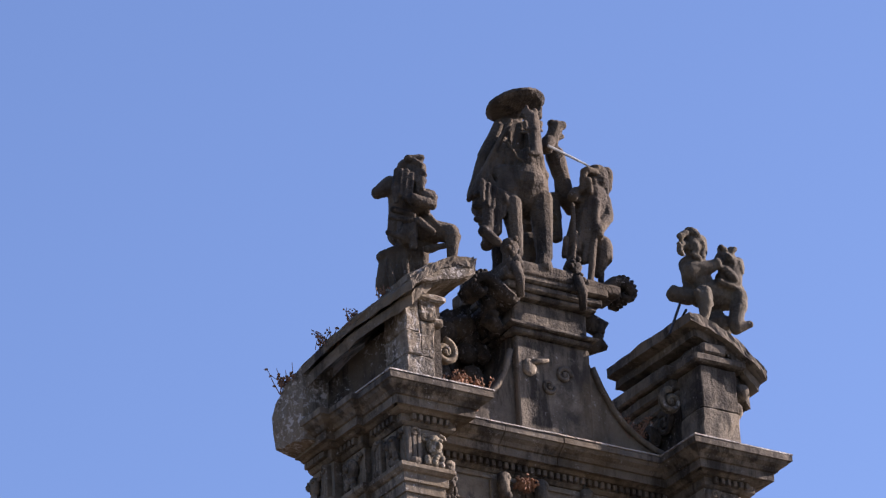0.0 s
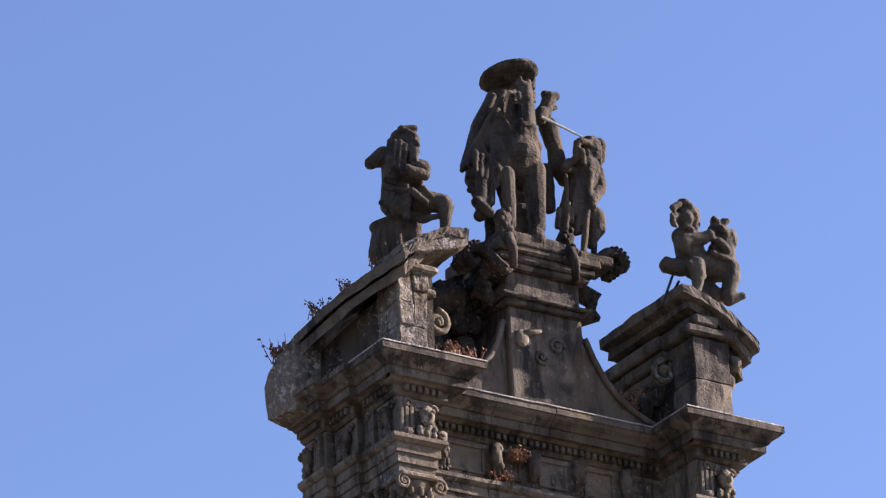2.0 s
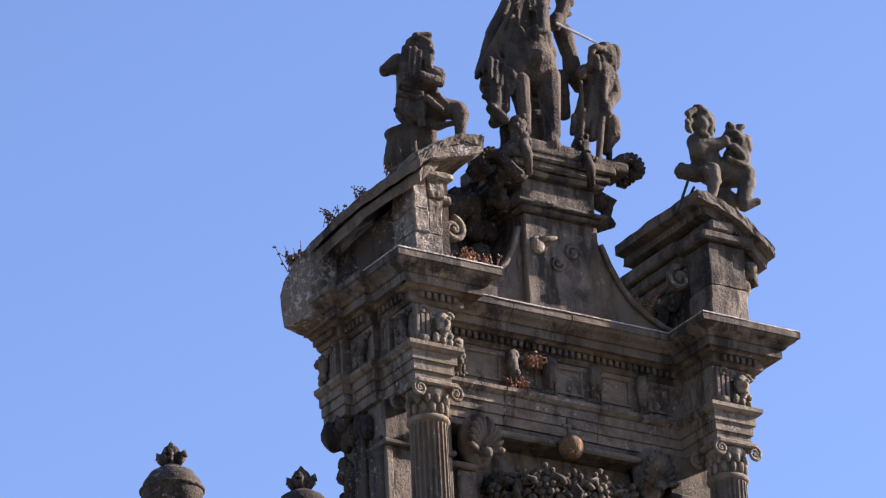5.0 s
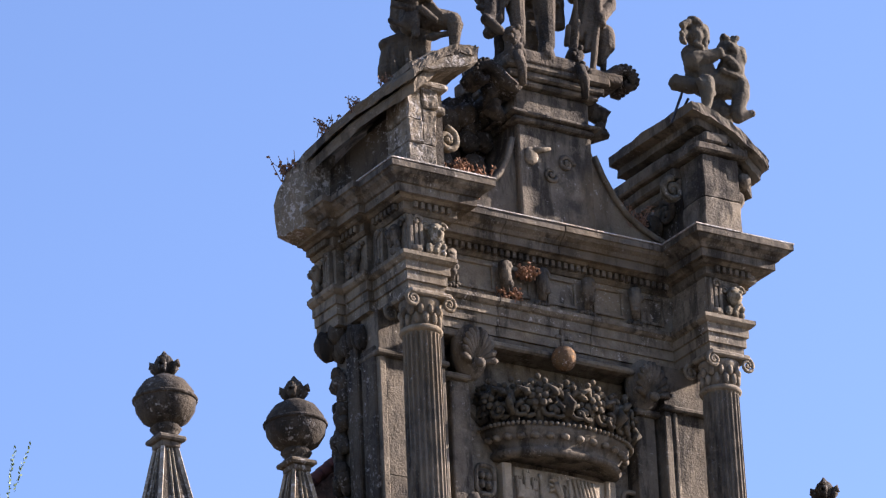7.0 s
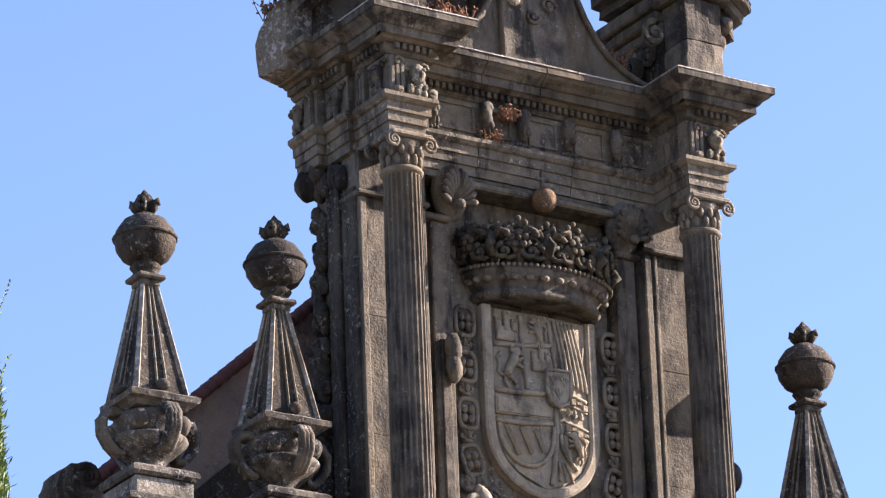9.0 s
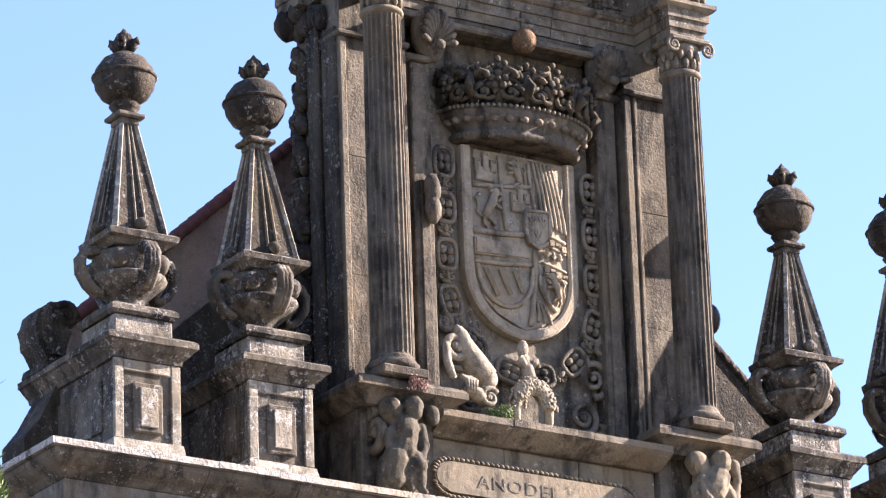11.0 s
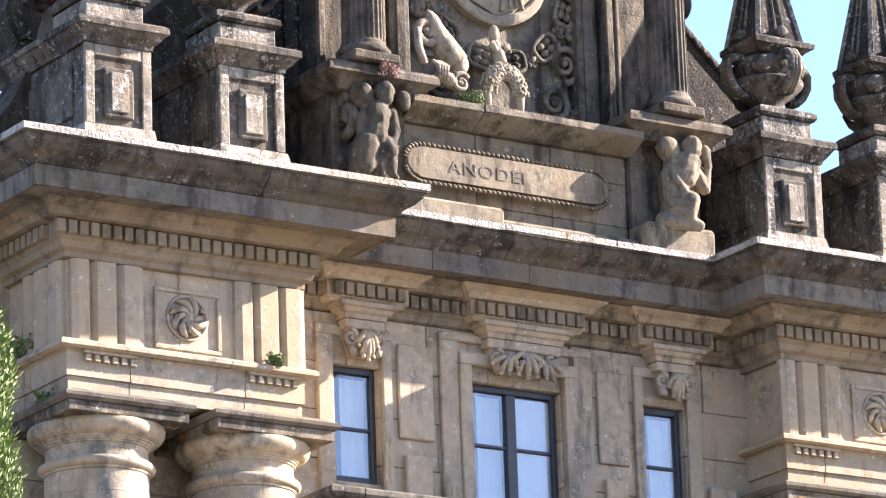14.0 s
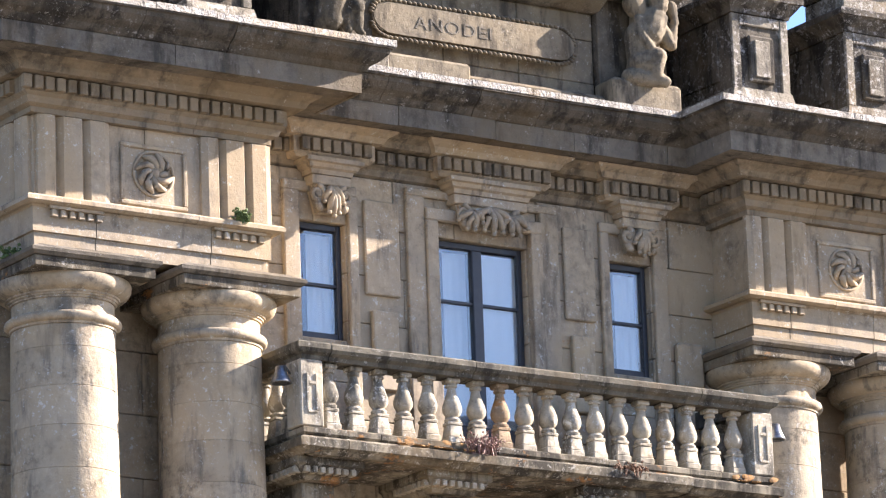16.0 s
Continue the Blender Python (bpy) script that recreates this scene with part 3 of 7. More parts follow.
GUT = guttae_mesh()
for s in (-1, 1):
    for x in (4.68, 3.02):
        piece("triglyph", TRI, ent, (s * x, 0.885, 13.518))
        piece("guttae", GUT, ent, (s * x, 0.852, 13.34))
    piece("triglyph", TRI, ent, (s * 5.062, 1.3, 13.518), -s * math.pi / 2 * -1 if s > 0 else -math.pi / 2)
    # metope: framed panel with a whirling rosette
    cx = s * 3.86
    for x0, x1, z0, z1 in ((cx - 0.34, cx + 0.34, 14.09, 14.13), (cx - 0.34, cx + 0.34, 13.56, 13.6), (cx - 0.34, cx - 0.3, 13.6, 14.09), (cx + 0.3, cx + 0.34, 13.6, 14.09)):
        part("metope_frame", blk(x0, x1, 0.865, 0.895, z0, z1, bevel=0.008), WARM, ent)
    bm = bmesh.new()
    for k in range(8):
        a = 2 * math.pi * k / 8
        pts = [(cx + r * math.cos(a + 1.6 * r / 0.2), 0.875 - 0.02 * math.sin(3 * r / 0.2), 13.87 + r * math.sin(a + 1.6 * r / 0.2)) for r in (0.03, 0.07, 0.11, 0.15, 0.185)]
        tube(bm, pts, [0.025, 0.035, 0.04, 0.036, 0.015], 6, 0.8)
    blob(bm, (cx, 0.86, 13.87), (0.05, 0.04, 0.05), 8, 5)
    lathe_ring = [(cx + 0.2 * math.cos(6.283 * i / 20), 0.885, 13.87 + 0.2 * math.sin(6.283 * i / 20)) for i in range(21)]
    tube(bm, lathe_ring, 0.018, 5)
    part("rosette", bm, WARM, ent, "carved whirling rosette", smooth=True)

# ---- Doric columns in pairs
def doric_column(x):
    y = 1.24
    c = thing("doric_column", (x, y, 0), "smooth golden granite Doric column with moulded capital", "column", "paired columns of the portal")
    zs = [1.7, 3.1, 4.6, 6.1, 7.6, 9.1, 9.8, 10.3, 10.75, 11.12, 11.5, 11.85, 12.2, 12.4]
    part("plinth", blk(x - 0.75, x + 0.75, y - 0.75, y + 0.52, 0, 1.45, bevel=0.03), WARM, c)
    part("base", lathe(bmesh.new(), [(0.7, 1.45), (0.72, 1.52), (0.66, 1.6), (0.6, 1.65), (0.58, 1.7)], (x, y, 0), 40), WARM, c, smooth=True)
    for z0, z1 in zip(zs, zs[1:]):
        r = [0.53 - 0.07 * max(0, (z - 4) / 8.5) ** 1.3 for z in (z0, z1)]
        part("drum", crisp(lathe(bmesh.new(), [(r[0] - 0.004, z0), (r[0], z0 + 0.0025), (r[1], z1 - 0.0025), (r[1] - 0.004, z1)], (x, y, 0), 48)), SHAFT, c, smooth=True)
    part("neck_ring", crisp(lathe(bmesh.new(), [(0.455, 12.4), (0.472, 12.402), (0.475, 12.425), (0.495, 12.43), (0.514, 12.447), (0.52, 12.47), (0.514, 12.493), (0.495, 12.51), (0.458, 12.515), (0.455, 12.55)], (x, y, 0), 56)), SHAFT, c, smooth=True)
    part("echinus", crisp(lathe(bmesh.new(), [(0.455, 12.55), (0.455, 12.635), (0.472, 12.638), (0.474, 12.655), (0.488, 12.658), (0.49, 12.675), (0.505, 12.678), (0.507, 12.695), (0.555, 12.71), (0.588, 12.738), (0.606, 12.775), (0.61, 12.81), (0.6, 12.835)], (x, y, 0), 56)), SHAFT, c, smooth=True)
    bm = blk(x - 0.6, x + 0.6, y - 0.6, y + 0.6, 12.835, 12.93, bevel=0.006)
    part("abacus", bm, SLAB, c)
    bm = bmesh.new()
    sweep(bm, [(x - 0.6, y + 0.6), (x - 0.6, y - 0.6), (x + 0.6, y - 0.6), (x + 0.6, y + 0.6)], [(-0.1, 12.932), (0.015, 12.932), (0.045, 12.96), (0.05, 12.99), (-0.1, 13.058)])
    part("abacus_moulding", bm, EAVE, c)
    return c


for x in (-4.6, -3.11, 3.11, 4.6):
    doric_column(x)

# ---- balcony
bal = thing("balcony", (0, 1.0, 11.38), "lichened granite balcony with turned balusters and bell-shaped end piers", "balcony")
path = [(-2.5, 1.5), (-2.5, 0.62), (2.5, 0.62), (2.5, 1.5)]
course("slab_stone", path, [(-1.0, 11.4), (0.06, 11.4), (0.1, 11.43), (0.15, 11.45), (0.155, 11.52), (0.1, 11.55), (-1.0, 11.56)], SLAB, bal, 1.3, 41)
course("kerb_stone", path, [(-0.2, 11.562), (0.07, 11.562), (0.09, 11.58), (0.09, 11.625), (0.06, 11.64), (-0.2, 11.64)], SLAB, bal, 1.5, 42)
course("rail_stone", path, [(-0.15, 12.25), (0.08, 12.25), (0.09, 12.285), (0.13, 12.31), (0.15, 12.34), (0.15, 12.385), (0.12, 12.405), (-0.15, 12.41)], RAIL, bal, 1.4, 43)
for x in (-2.485, 2.485):
    bm = blk(x - 0.12, x + 0.12, 0.535, 0.78, 11.642, 12.248, bevel=0.012)
    p = part("end_pier", bm, BALC, bal)
    bm = bmesh.new()
    for x0, x1, z0, z1 in ((-0.06, -0.035, 11.78, 12.12), (0.035, 0.06, 11.78, 12.12), (-0.035, 0.035, 12.02, 12.05), (-0.05, 0.05, 11.76, 11.785)):
        box(bm, x + x0, x + x1, 0.523, 0.54, z0, z1, bevel=0.004)
    part("pier_relief", bm, BALC, p)
def baluster_mesh(material):
    """A pear-shaped baluster on a flared square foot."""
    bm = lathe(bmesh.new(), [(0.058, 0.2), (0.07, 0.205), (0.076, 0.225), (0.06, 0.24), (0.052, 0.25), (0.068, 0.265), (0.086, 0.295), (0.091, 0.33), (0.083, 0.37), (0.066, 0.415), (0.05, 0.46), (0.041, 0.5), (0.039, 0.52), (0.056, 0.528), (0.056, 0.545), (0.047, 0.55), (0.05, 0.565)], (0, 0, 0), 14)
    box(bm, -0.08, 0.08, -0.08, 0.08, 0, 0.06, bevel=0.008)
    box(bm, -0.074, 0.074, -0.074, 0.074, 0.058, 0.17, bevel=0.006, taper=0.014)
    box(bm, -0.068, 0.068, -0.068, 0.068, 0.168, 0.202, bevel=0.008)
    box(bm, -0.065, 0.065, -0.065, 0.065, 0.563, 0.606, bevel=0.008)
    return mesh_of("baluster", crisp(bm), material, True)


BALU, BALU_RUSTY = baluster_mesh(BALC), baluster_mesh(RUST)
for i in range(18):
    x = -2.235 + i * 0.2625
    piece("baluster", BALU_RUSTY if i == 7 else BALU, bal, (x, 0.66, 11.643), 0.05 * math.sin(7.1 * i))
for x in (-2.46, 2.46):
    for y in (0.93, 1.16, 1.38):
        piece("baluster", BALU, bal, (x, y, 11.643))


def bracket(x):
    bm = bmesh.new()
    sweep(bm, [(x - 0.2, 1.5), (x - 0.2, 0.82), (x + 0.2, 0.82), (x + 0.2, 1.5)], [(-0.15, 11.22), (0.03, 11.22), (0.05, 11.25), (0.09, 11.27), (0.12, 11.32), (0.15, 11.34), (0.15, 11.398), (-0.15, 11.398)])
    br = part("bracket", bm, SLAB, bal)
    bm = bmesh.new()
    for i in range(7):
        box(bm, x - 0.265 + i * 0.08, x - 0.215 + i * 0.08, 0.675, 0.76, 11.262, 11.318, bevel=0.005)
        box(bm, x - 0.345, x - 0.26, 0.74 + i * 0.08, 0.79 + i * 0.08, 11.262, 11.318, bevel=0.005)
    part("bracket_teeth", bm, BALC, br)
    bm = bmesh.new()
    outline(bm, [(x - 0.17, 11.218), (x - 0.15, 10.6), (x + 0.15, 10.6), (x + 0.17, 11.218)], 0.9, 1.5, 0.01)
    part("bracket_body", bm, SLAB, br)


for x in (-2.22, -0.85, 0.85, 2.22):
    bracket(x)


def floodlight(x, s):
    f = thing("floodlight", (x, 0.7, 12.02), "small galvanised bell-shaped floodlight on the balcony side", "floodlight", "balcony floodlights")
    part("housing", lathe(bmesh.new(), [(0.02, 0.16), (0.045, 0.15), (0.06, 0.08), (0.09, 0.02), (0.1, 0.0), (0.085, 0.0), (0.055, 0.06)], (x, 0.66, 12.03), 16), STEEL, f, smooth=True)
    bm = tube(bmesh.new(), [(x, 0.66, 12.18), (x + 0.06 * s, 0.68, 12.2), (x + 0.12 * s, 0.7, 12.14)], 0.012)
    part("arm", bm, STEEL, f)
    part("lens", lathe(bmesh.new(), [(0.05, 0.01), (0.05, 0.02)], (x, 0.66, 12.03), 14), IRON, f)


def flank_lamp():
    f = thing("floodlight", (2.02, 1.75, 18.2), "round dark floodlight on an arm fixed to the gable flank", "floodlight")
    bm = bmesh.new()
    lathe(bm, [(0.02, 0.0), (0.1, 0.02), (0.15, 0.06), (0.165, 0.1), (0.15, 0.13), (0.13, 0.12)], (0, 0, 0), 20)
    bmesh.ops.transform(bm, matrix=pose(2.25, 1.75, 18.06, 0, 80, 0), verts=bm.verts)
    part("housing", bm, IRON, f, smooth=True)
    part("arm", tube(bmesh.new(), [(2.0, 1.75, 17.96), (2.2, 1.75, 17.96), (2.26, 1.75, 18.06)], 0.02, 6), IRON, f)


flank_lamp()
floodlight(-2.73, 1)
floodlight(2.73, -1)

# ---- attic level: pedestal zone under the gable, with the inscribed tablet
attic = thing("gable_base", label="stained ochre granite attic with moulded ledge below the gable", category="wall", kind="structure")
part("core", blk(-2.0, 2.0, 1.35, 2.5, 15.0, 16.3, bevel=0), MID, attic)
for i, (a, b) in enumerate(((-1.27, -0.45), (-0.445, 0.4), (0.405, 1.27))):
    for j, (z0, z1) in enumerate(((15.15, 15.5), (15.505, 15.93), (15.935, 16.2))):
        part("stone", blk(a, b, 1.3 + 0.004 * ((i + j) % 2), 1.36, z0, z1, bevel=0.008), OCHRE, attic)
part("step", blk(-1.3, -0.35, 0.98, 1.31, 15.15, 15.4, bevel=0.03), OCHRE, attic)
part("step", blk(-0.34, 1.25, 1.08, 1.31, 15.15, 15.33, bevel=0.03), OCHRE, attic)
course("ledge_stone", [(-1.3, 1.2), (1.3, 1.2)], [(-0.3, 16.2), (-0.04, 16.2), (0.06, 16.25), (0.14, 16.29), (0.17, 16.31), (0.2, 16.33), (0.2, 16.395), (-0.3, 16.42)], MID, attic, 0.9, 51)
for s in (-1, 1):
    a, b = sorted((s * 2.08, s * 1.28))
    part("side_core", blk(a, b, 1.22, 2.5, 15.15, 16.42, bevel=0.01), DARK, attic)
    pth = [(a + 0.02, 2.5), (a + 0.02, 1.12), (b - 0.02, 1.12), (b - 0.02, 1.3)] if s < 0 else [(a + 0.02, 1.3), (a + 0.02, 1.12), (b - 0.02, 1.12), (b - 0.02, 2.5)]
    bm = sweep(bmesh.new(), pth, [(-0.3, 16.34), (0.06, 16.34), (0.1, 16.4), (0.14, 16.43), (0.17, 16.45), (0.22, 16.47), (0.22, 16.53), (0.19, 16.57), (-0.3, 16.58)])
    part("plinth_ledge", bm, DARK, attic)
    part("console_block", blk(s * 1.66 - 0.4, s * 1.66 + 0.4, 0.96, 1.3, 15.14, 15.5, bevel=0.03), OCHRE if s > 0 else MID, attic)
    bm = bmesh.new()
    # big side scroll that carries the ledge
    spiral(bm, (s * 1.95, 1.15, 16.1), 0.24, 1.3, 0.07, "yz", -1, math.pi / 2)
    tube(bm, [(s * 1.95, 1.12, 16.34), (s * 1.95, 1.35, 16.2), (s * 1.95, 1.4, 15.9), (s * 1.95, 1.25, 15.5)], 0.07, 6)
    part("side_scroll", bm, DARK, attic, smooth=True)

tab = thing("inscription_tablet", (0, 1.2, 15.6), "ochre granite tablet with cut letters and a rope-carved rim", "tablet")
bm = bmesh.new()
oval = [(-1.1 - 0.2 * math.sin(math.pi * i / 14), 15.8 + 0.15 * math.cos(math.pi * i / 14)) for i in range(15)] + [(0.78 + 0.2 * math.sin(math.pi * i / 14), 15.8 - 0.15 * math.cos(math.pi * i / 14)) for i in range(15)]
outline(bm, oval, 1.175, 1.305, 0.012)
part("field", bm, OCHRE, tab)
bm = bmesh.new()
for i in range(len(oval)):
    a, b = Vector((oval[i][0], 0, oval[i][1])), Vector((oval[(i + 1) % len(oval)][0], 0, oval[(i + 1) % len(oval)][1]))
    n = max(1, round((b - a).length / 0.055))
    for k in range(n):
        p = a.lerp(b, k / n)
        dz = 0.035 if p.z > 15.8 else -0.035
        blob(bm, (p.x, 1.2, p.z + dz), (0.038, 0.028, 0.016), 6, 4, (0, 25, 0))
tagged(part("rope_rim", bm, OCHRE, tab, smooth=True), kind="stuff")
cur = bpy.data.curves.new("lettering", "FONT")
cur.body, cur.size, cur.extrude = "ANODEI", 0.215, 0.004
cur.space_character = 1.12
lettering = new("lettering", cur)
lettering.matrix_world = pose(0, 0, 0)
bpy.context.view_layer.update()
me = bpy.data.meshes.new_from_object(lettering.evaluated_get(bpy.context.evaluated_depsgraph_get()))
bpy.data.objects.remove(lettering)
me.name = "lettering"
# dark stone on thin raised letters paints the shading of engraved strokes
me.materials.append(EAVE)
lw = max(v.co.x for v in me.vertices)
ob = new("lettering", me)
ob.parent = tab
ob.matrix_basis = pose(-0.84, -0.027, 0.135, 90, 0, 0) @ Matrix.Diagonal((0.86 / lw, 0.8, 1, 1))

# ---- gable storey
gable = thing("gable_wall", label="dark sooty granite gable storey with pilasters and carved panels", category="wall", kind="structure")
part("core", blk(-2.02, 2.02, 1.86, 2.45, 16.3, 21.5, bevel=0), DARK, gable)
for s in (-1, 1):
    def span(a, b):
        return sorted((s * a, s * b))
    # pilaster behind the column
    for k in range(3):
        z0 = 16.585 + k * 1.2
        part("pilaster_stone", blk(*span(1.27, 2.02), 1.53 + 0.003 * (k % 2), 1.81, z0, z0 + 1.198, bevel=0.003), DARK, gable)
    for fa, fb in ((1.272, 1.35), (1.385, 1.425), (1.945, 2.018)):
        part("pilaster_fillet", blk(*span(fa, fb), 1.5, 1.532, 16.6, 20.18, bevel=0.01), MID, gable)
    part("pilaster_cap", blk(*span(1.24, 2.06), 1.46, 1.82, 20.185, 20.24, bevel=0.015), DARK, gable)
    part("pilaster_top", blk(*span(1.27, 2.02), 1.5, 1.81, 20.243, 20.66, bevel=0.006), DARK, gable)
    # inner strip with a shell on top
    part("strip", blk(*(span(0.94, 1.16) if s < 0 else span(0.99, 1.22)), 1.6, 1.87, 16.42, 20.12, bevel=0.012), DARK, gable)
    part("strip_edge", blk(*(span(1.0, 1.1) if s < 0 else span(1.05, 1.16)), 1.575, 1.601, 16.6, 18.9, bevel=0.008), DARK, gable)
    part("strip_cap", blk(*span(0.95, 1.26), 1.54, 1.862, 20.123, 20.18, bevel=0.015), DARK, gable)
    bm = bmesh.new()
    cx, cz = (-0.935 if s < 0 else 1.09), 20.28
    for k in range(12):
        a = math.pi * (0.03 + 0.94 * k / 11)
        pts = [(cx + 0.66 * r * math.cos(a), 1.55 - 0.14 * math.sin(min(1, r / 0.3) * 1.8), cz + 1.15 * r * math.sin(a)) for r in (0.03, 0.1, 0.18, 0.26, 0.31)]
        tube(bm, pts, [0.012, 0.022, 0.032, 0.038, 0.02], 6)
    blob(bm, (cx, 1.4, cz - 0.02), (0.06, 0.05, 0.05), 8, 5)
    blob(bm, (cx, 1.6, cz + 0.16), (0.2, 0.13, 0.3), 14, 8)
    part("shell", bm, DARK, gable, "carved scallop shell", smooth=True)
    if s < 0:
        bm = bmesh.new()
        for z in (18.8, 18.6):
            blob(bm, (-1.0, 1.53, z), (0.09, 0.08, 0.16), 8, 6, rough=0.1, seed=3)
        part("strip_carving", bm, DARK, gable, smooth=True)
    # side face: garlands of carved fruit between fillets
    for k in range(11):
        bm = bmesh.new()
        z = 16.75 + k * 0.34
        rng = random.Random(200 + k)
        for j in range(9):
            blob(bm, (s * (2.05 + rng.uniform(0, 0.06)), 2.26 + rng.uniform(-0.13, 0.13), z + rng.uniform(-0.15, 0.15)), (0.075, 0.085, 0.08), 8, 5, (rng.uniform(-40, 40), 0, 0), 0.15, j)
        for q in (-1, 1):
            spiral(bm, (s * 2.07, 2.26 + 0.08 * q, z), 0.1, 1.3, 0.035, "yz", q, 1.0)
        part("garland", bm, BLACK, gable, smooth=True)
    part("side_strip", blk(*span(1.95, 2.07), 1.83, 2.05, 16.58, 20.5, bevel=0.015), BLACK, gable)
    part("side_strip", blk(*span(1.95, 2.05), 1.55, 1.8, 16.58, 20.3, bevel=0.015), BLACK, gable)
    bm = bmesh.new()
    blob(bm, (s * 2.14, 2.42, 20.52), (0.14, 0.16, 0.16), 10, 7, rough=0.08, seed=5)
    blob(bm, (s * 2.1, 2.2, 20.62), (0.1, 0.16, 0.12), 10, 7, rough=0.08, seed=6)
    for j in range(8):
        blob(bm, (s * 2.06, 1.75 + 0.08 * j, 20.45 + 0.03 * (j % 3)), (0.07, 0.06, 0.14), 8, 5, rough=0.1, seed=j)
    part("side_capital", bm, BLACK, gable, smooth=True)
part("recess", blk(-0.985, 0.985, 1.78, 1.88, 16.4, 20.5, bevel=0.01), MID, gable)
part("recess_head", blk(-1.26, 1.26, 1.56, 1.87, 20.57, 20.645, bevel=0.01), DARK, gable)
part("recess_ledge", blk(-0.95, 0.95, 1.48, 1.86, 20.5, 20.568, bevel=0.02), MID, gable)

GP = [(-2.18, 2.6), (-2.18, 1.97), (-2.08, 1.97), (-2.08, 1.55), (-2.01, 1.55), (-2.01, 0.94), (-1.5, 0.94), (-1.5, 1.55), (1.5, 1.55), (1.5, 0.94), (2.01, 0.94), (2.01, 1.55), (2.08, 1.55), (2.08, 1.97), (2.18, 1.97), (2.18, 2.6)]
GA = GP[:6] + [(-1.6, 0.94), (-1.6, 1.55), (1.47, 1.55), (1.47, 0.94), (1.88, 0.94), (1.88, 1.55)] + GP[12:]
ent2 = thing("entablature_upper", label="dark weathered granite entablature of the gable with dentils", category="entablature", kind="structure")
course("architrave_stone", GA, [(-0.3, 20.65), (0.0, 20.65), (0.0, 20.745), (0.022, 20.75), (0.022, 20.845), (0.044, 20.85), (0.044, 20.94), (0.07, 20.95), (0.1, 20.98), (0.1, 21.02), (-0.3, 21.02)], MID, ent2, 1.2, 61, clear=0.38)
course("frieze_stone", GA, [(-0.3, 21.022), (0.0, 21.022), (0.0, 21.44), (-0.3, 21.44)], MID, ent2, 1.2, 62, clear=0.38)
course("bed_moulding_stone", GP, [(-0.35, 21.442), (0.02, 21.442), (0.05, 21.47), (0.05, 21.545), (0.11, 21.55), (0.14, 21.575), (-0.35, 21.575)], DARK, ent2, 1.0, 63, clear=0.38)
course("cornice_stone", GP, [(-0.5, 21.577), (0.19, 21.577), (0.19, 21.66), (0.215, 21.665), (0.24, 21.7), (0.29, 21.73), (0.31, 21.76), (0.33, 21.765), (0.33, 21.825), (-0.5, 21.86)], DARK, ent2, 0.9, 64, clear=0.38)
# thin pale strips added along both cornices as painted sunlit edges
course("lead_edge", GP[4:12], [(-0.3, 21.862), (0.325, 21.828), (0.338, 21.828), (0.338, 21.842), (-0.3, 21.872)], EDGE_LIGHT, ent2, 0.6, 65)
course("lead_edge", [(-5.09, 2.6), (-5.09, 0.86), (-2.69, 0.86), (-2.69, 1.58), (2.69, 1.58), (2.69, 0.86), (5.09, 0.86), (5.09, 2.6)], [(-0.3, 15.205), (0.83, 15.142), (0.863, 15.138), (0.863, 15.09), (0.871, 15.09), (0.871, 15.15), (0.84, 15.158), (-0.3, 15.215)], EDGE_LIGHT, ent, 0.7, 66)
for a, b in ((5, 6), (7, 8), (9, 10), (0, 1), (2, 3)):
    p, q = GP[a], GP[b]
    if (a, b) == (7, 8):
        p, q = (-1.35, 1.55), (1.35, 1.55)
    dentils(ent2, [p, q], 0.05, 0.1, 21.48, 21.543, 0.045, 0.075, DARK)
dentils(ent2, [(-2.01, 1.45), (-2.01, 0.94)], 0.05, 0.1, 21.48, 21.543, 0.045, 0.075, DARK)
# frieze: carved consoles and framed panels
for i, x in enumerate((-1.18, -0.55, -0.12, 0.42, 0.98)):
    bm = bmesh.new()
    spiral(bm, (x, 1.47, 21.36), 0.055, 1.2, 0.022, hand=1)
    tube(bm, [(x, 1.47, 21.4), (x - 0.02, 1.44, 21.25), (x, 1.48, 21.1)], [0.07, 0.06, 0.04], 8)
    for j in range(5):
        blob(bm, (x - 0.07 + 0.035 * j, 1.5, 21.06 + 0.015 * (j % 2)), (0.025, 0.03, 0.03), 6, 4)
    for j in range(4):
        blob(bm, (x + 0.03 * math.sin(2.0 * j + i), 1.43, 21.18 + 0.06 * j), (0.045, 0.04, 0.04), 7, 5, rough=0.15, seed=j + i)
    part("frieze_console", bm, DARK, ent2, smooth=True)
for x0, x1 in ((-1.08, -0.64), (-0.46, -0.22), (-0.02, 0.32), (0.52, 0.88), (1.08, 1.36)):
    for a, b, c, d in ((x0, x1, 21.37, 21.4), (x0, x1, 21.1, 21.13), (x0, x0 + 0.03, 21.13, 21.37), (x1 - 0.03, x1, 21.13, 21.37)):
        part("panel_frame", blk(a, b, 1.525, 1.552, c, d, bevel=0.006), MID, ent2)
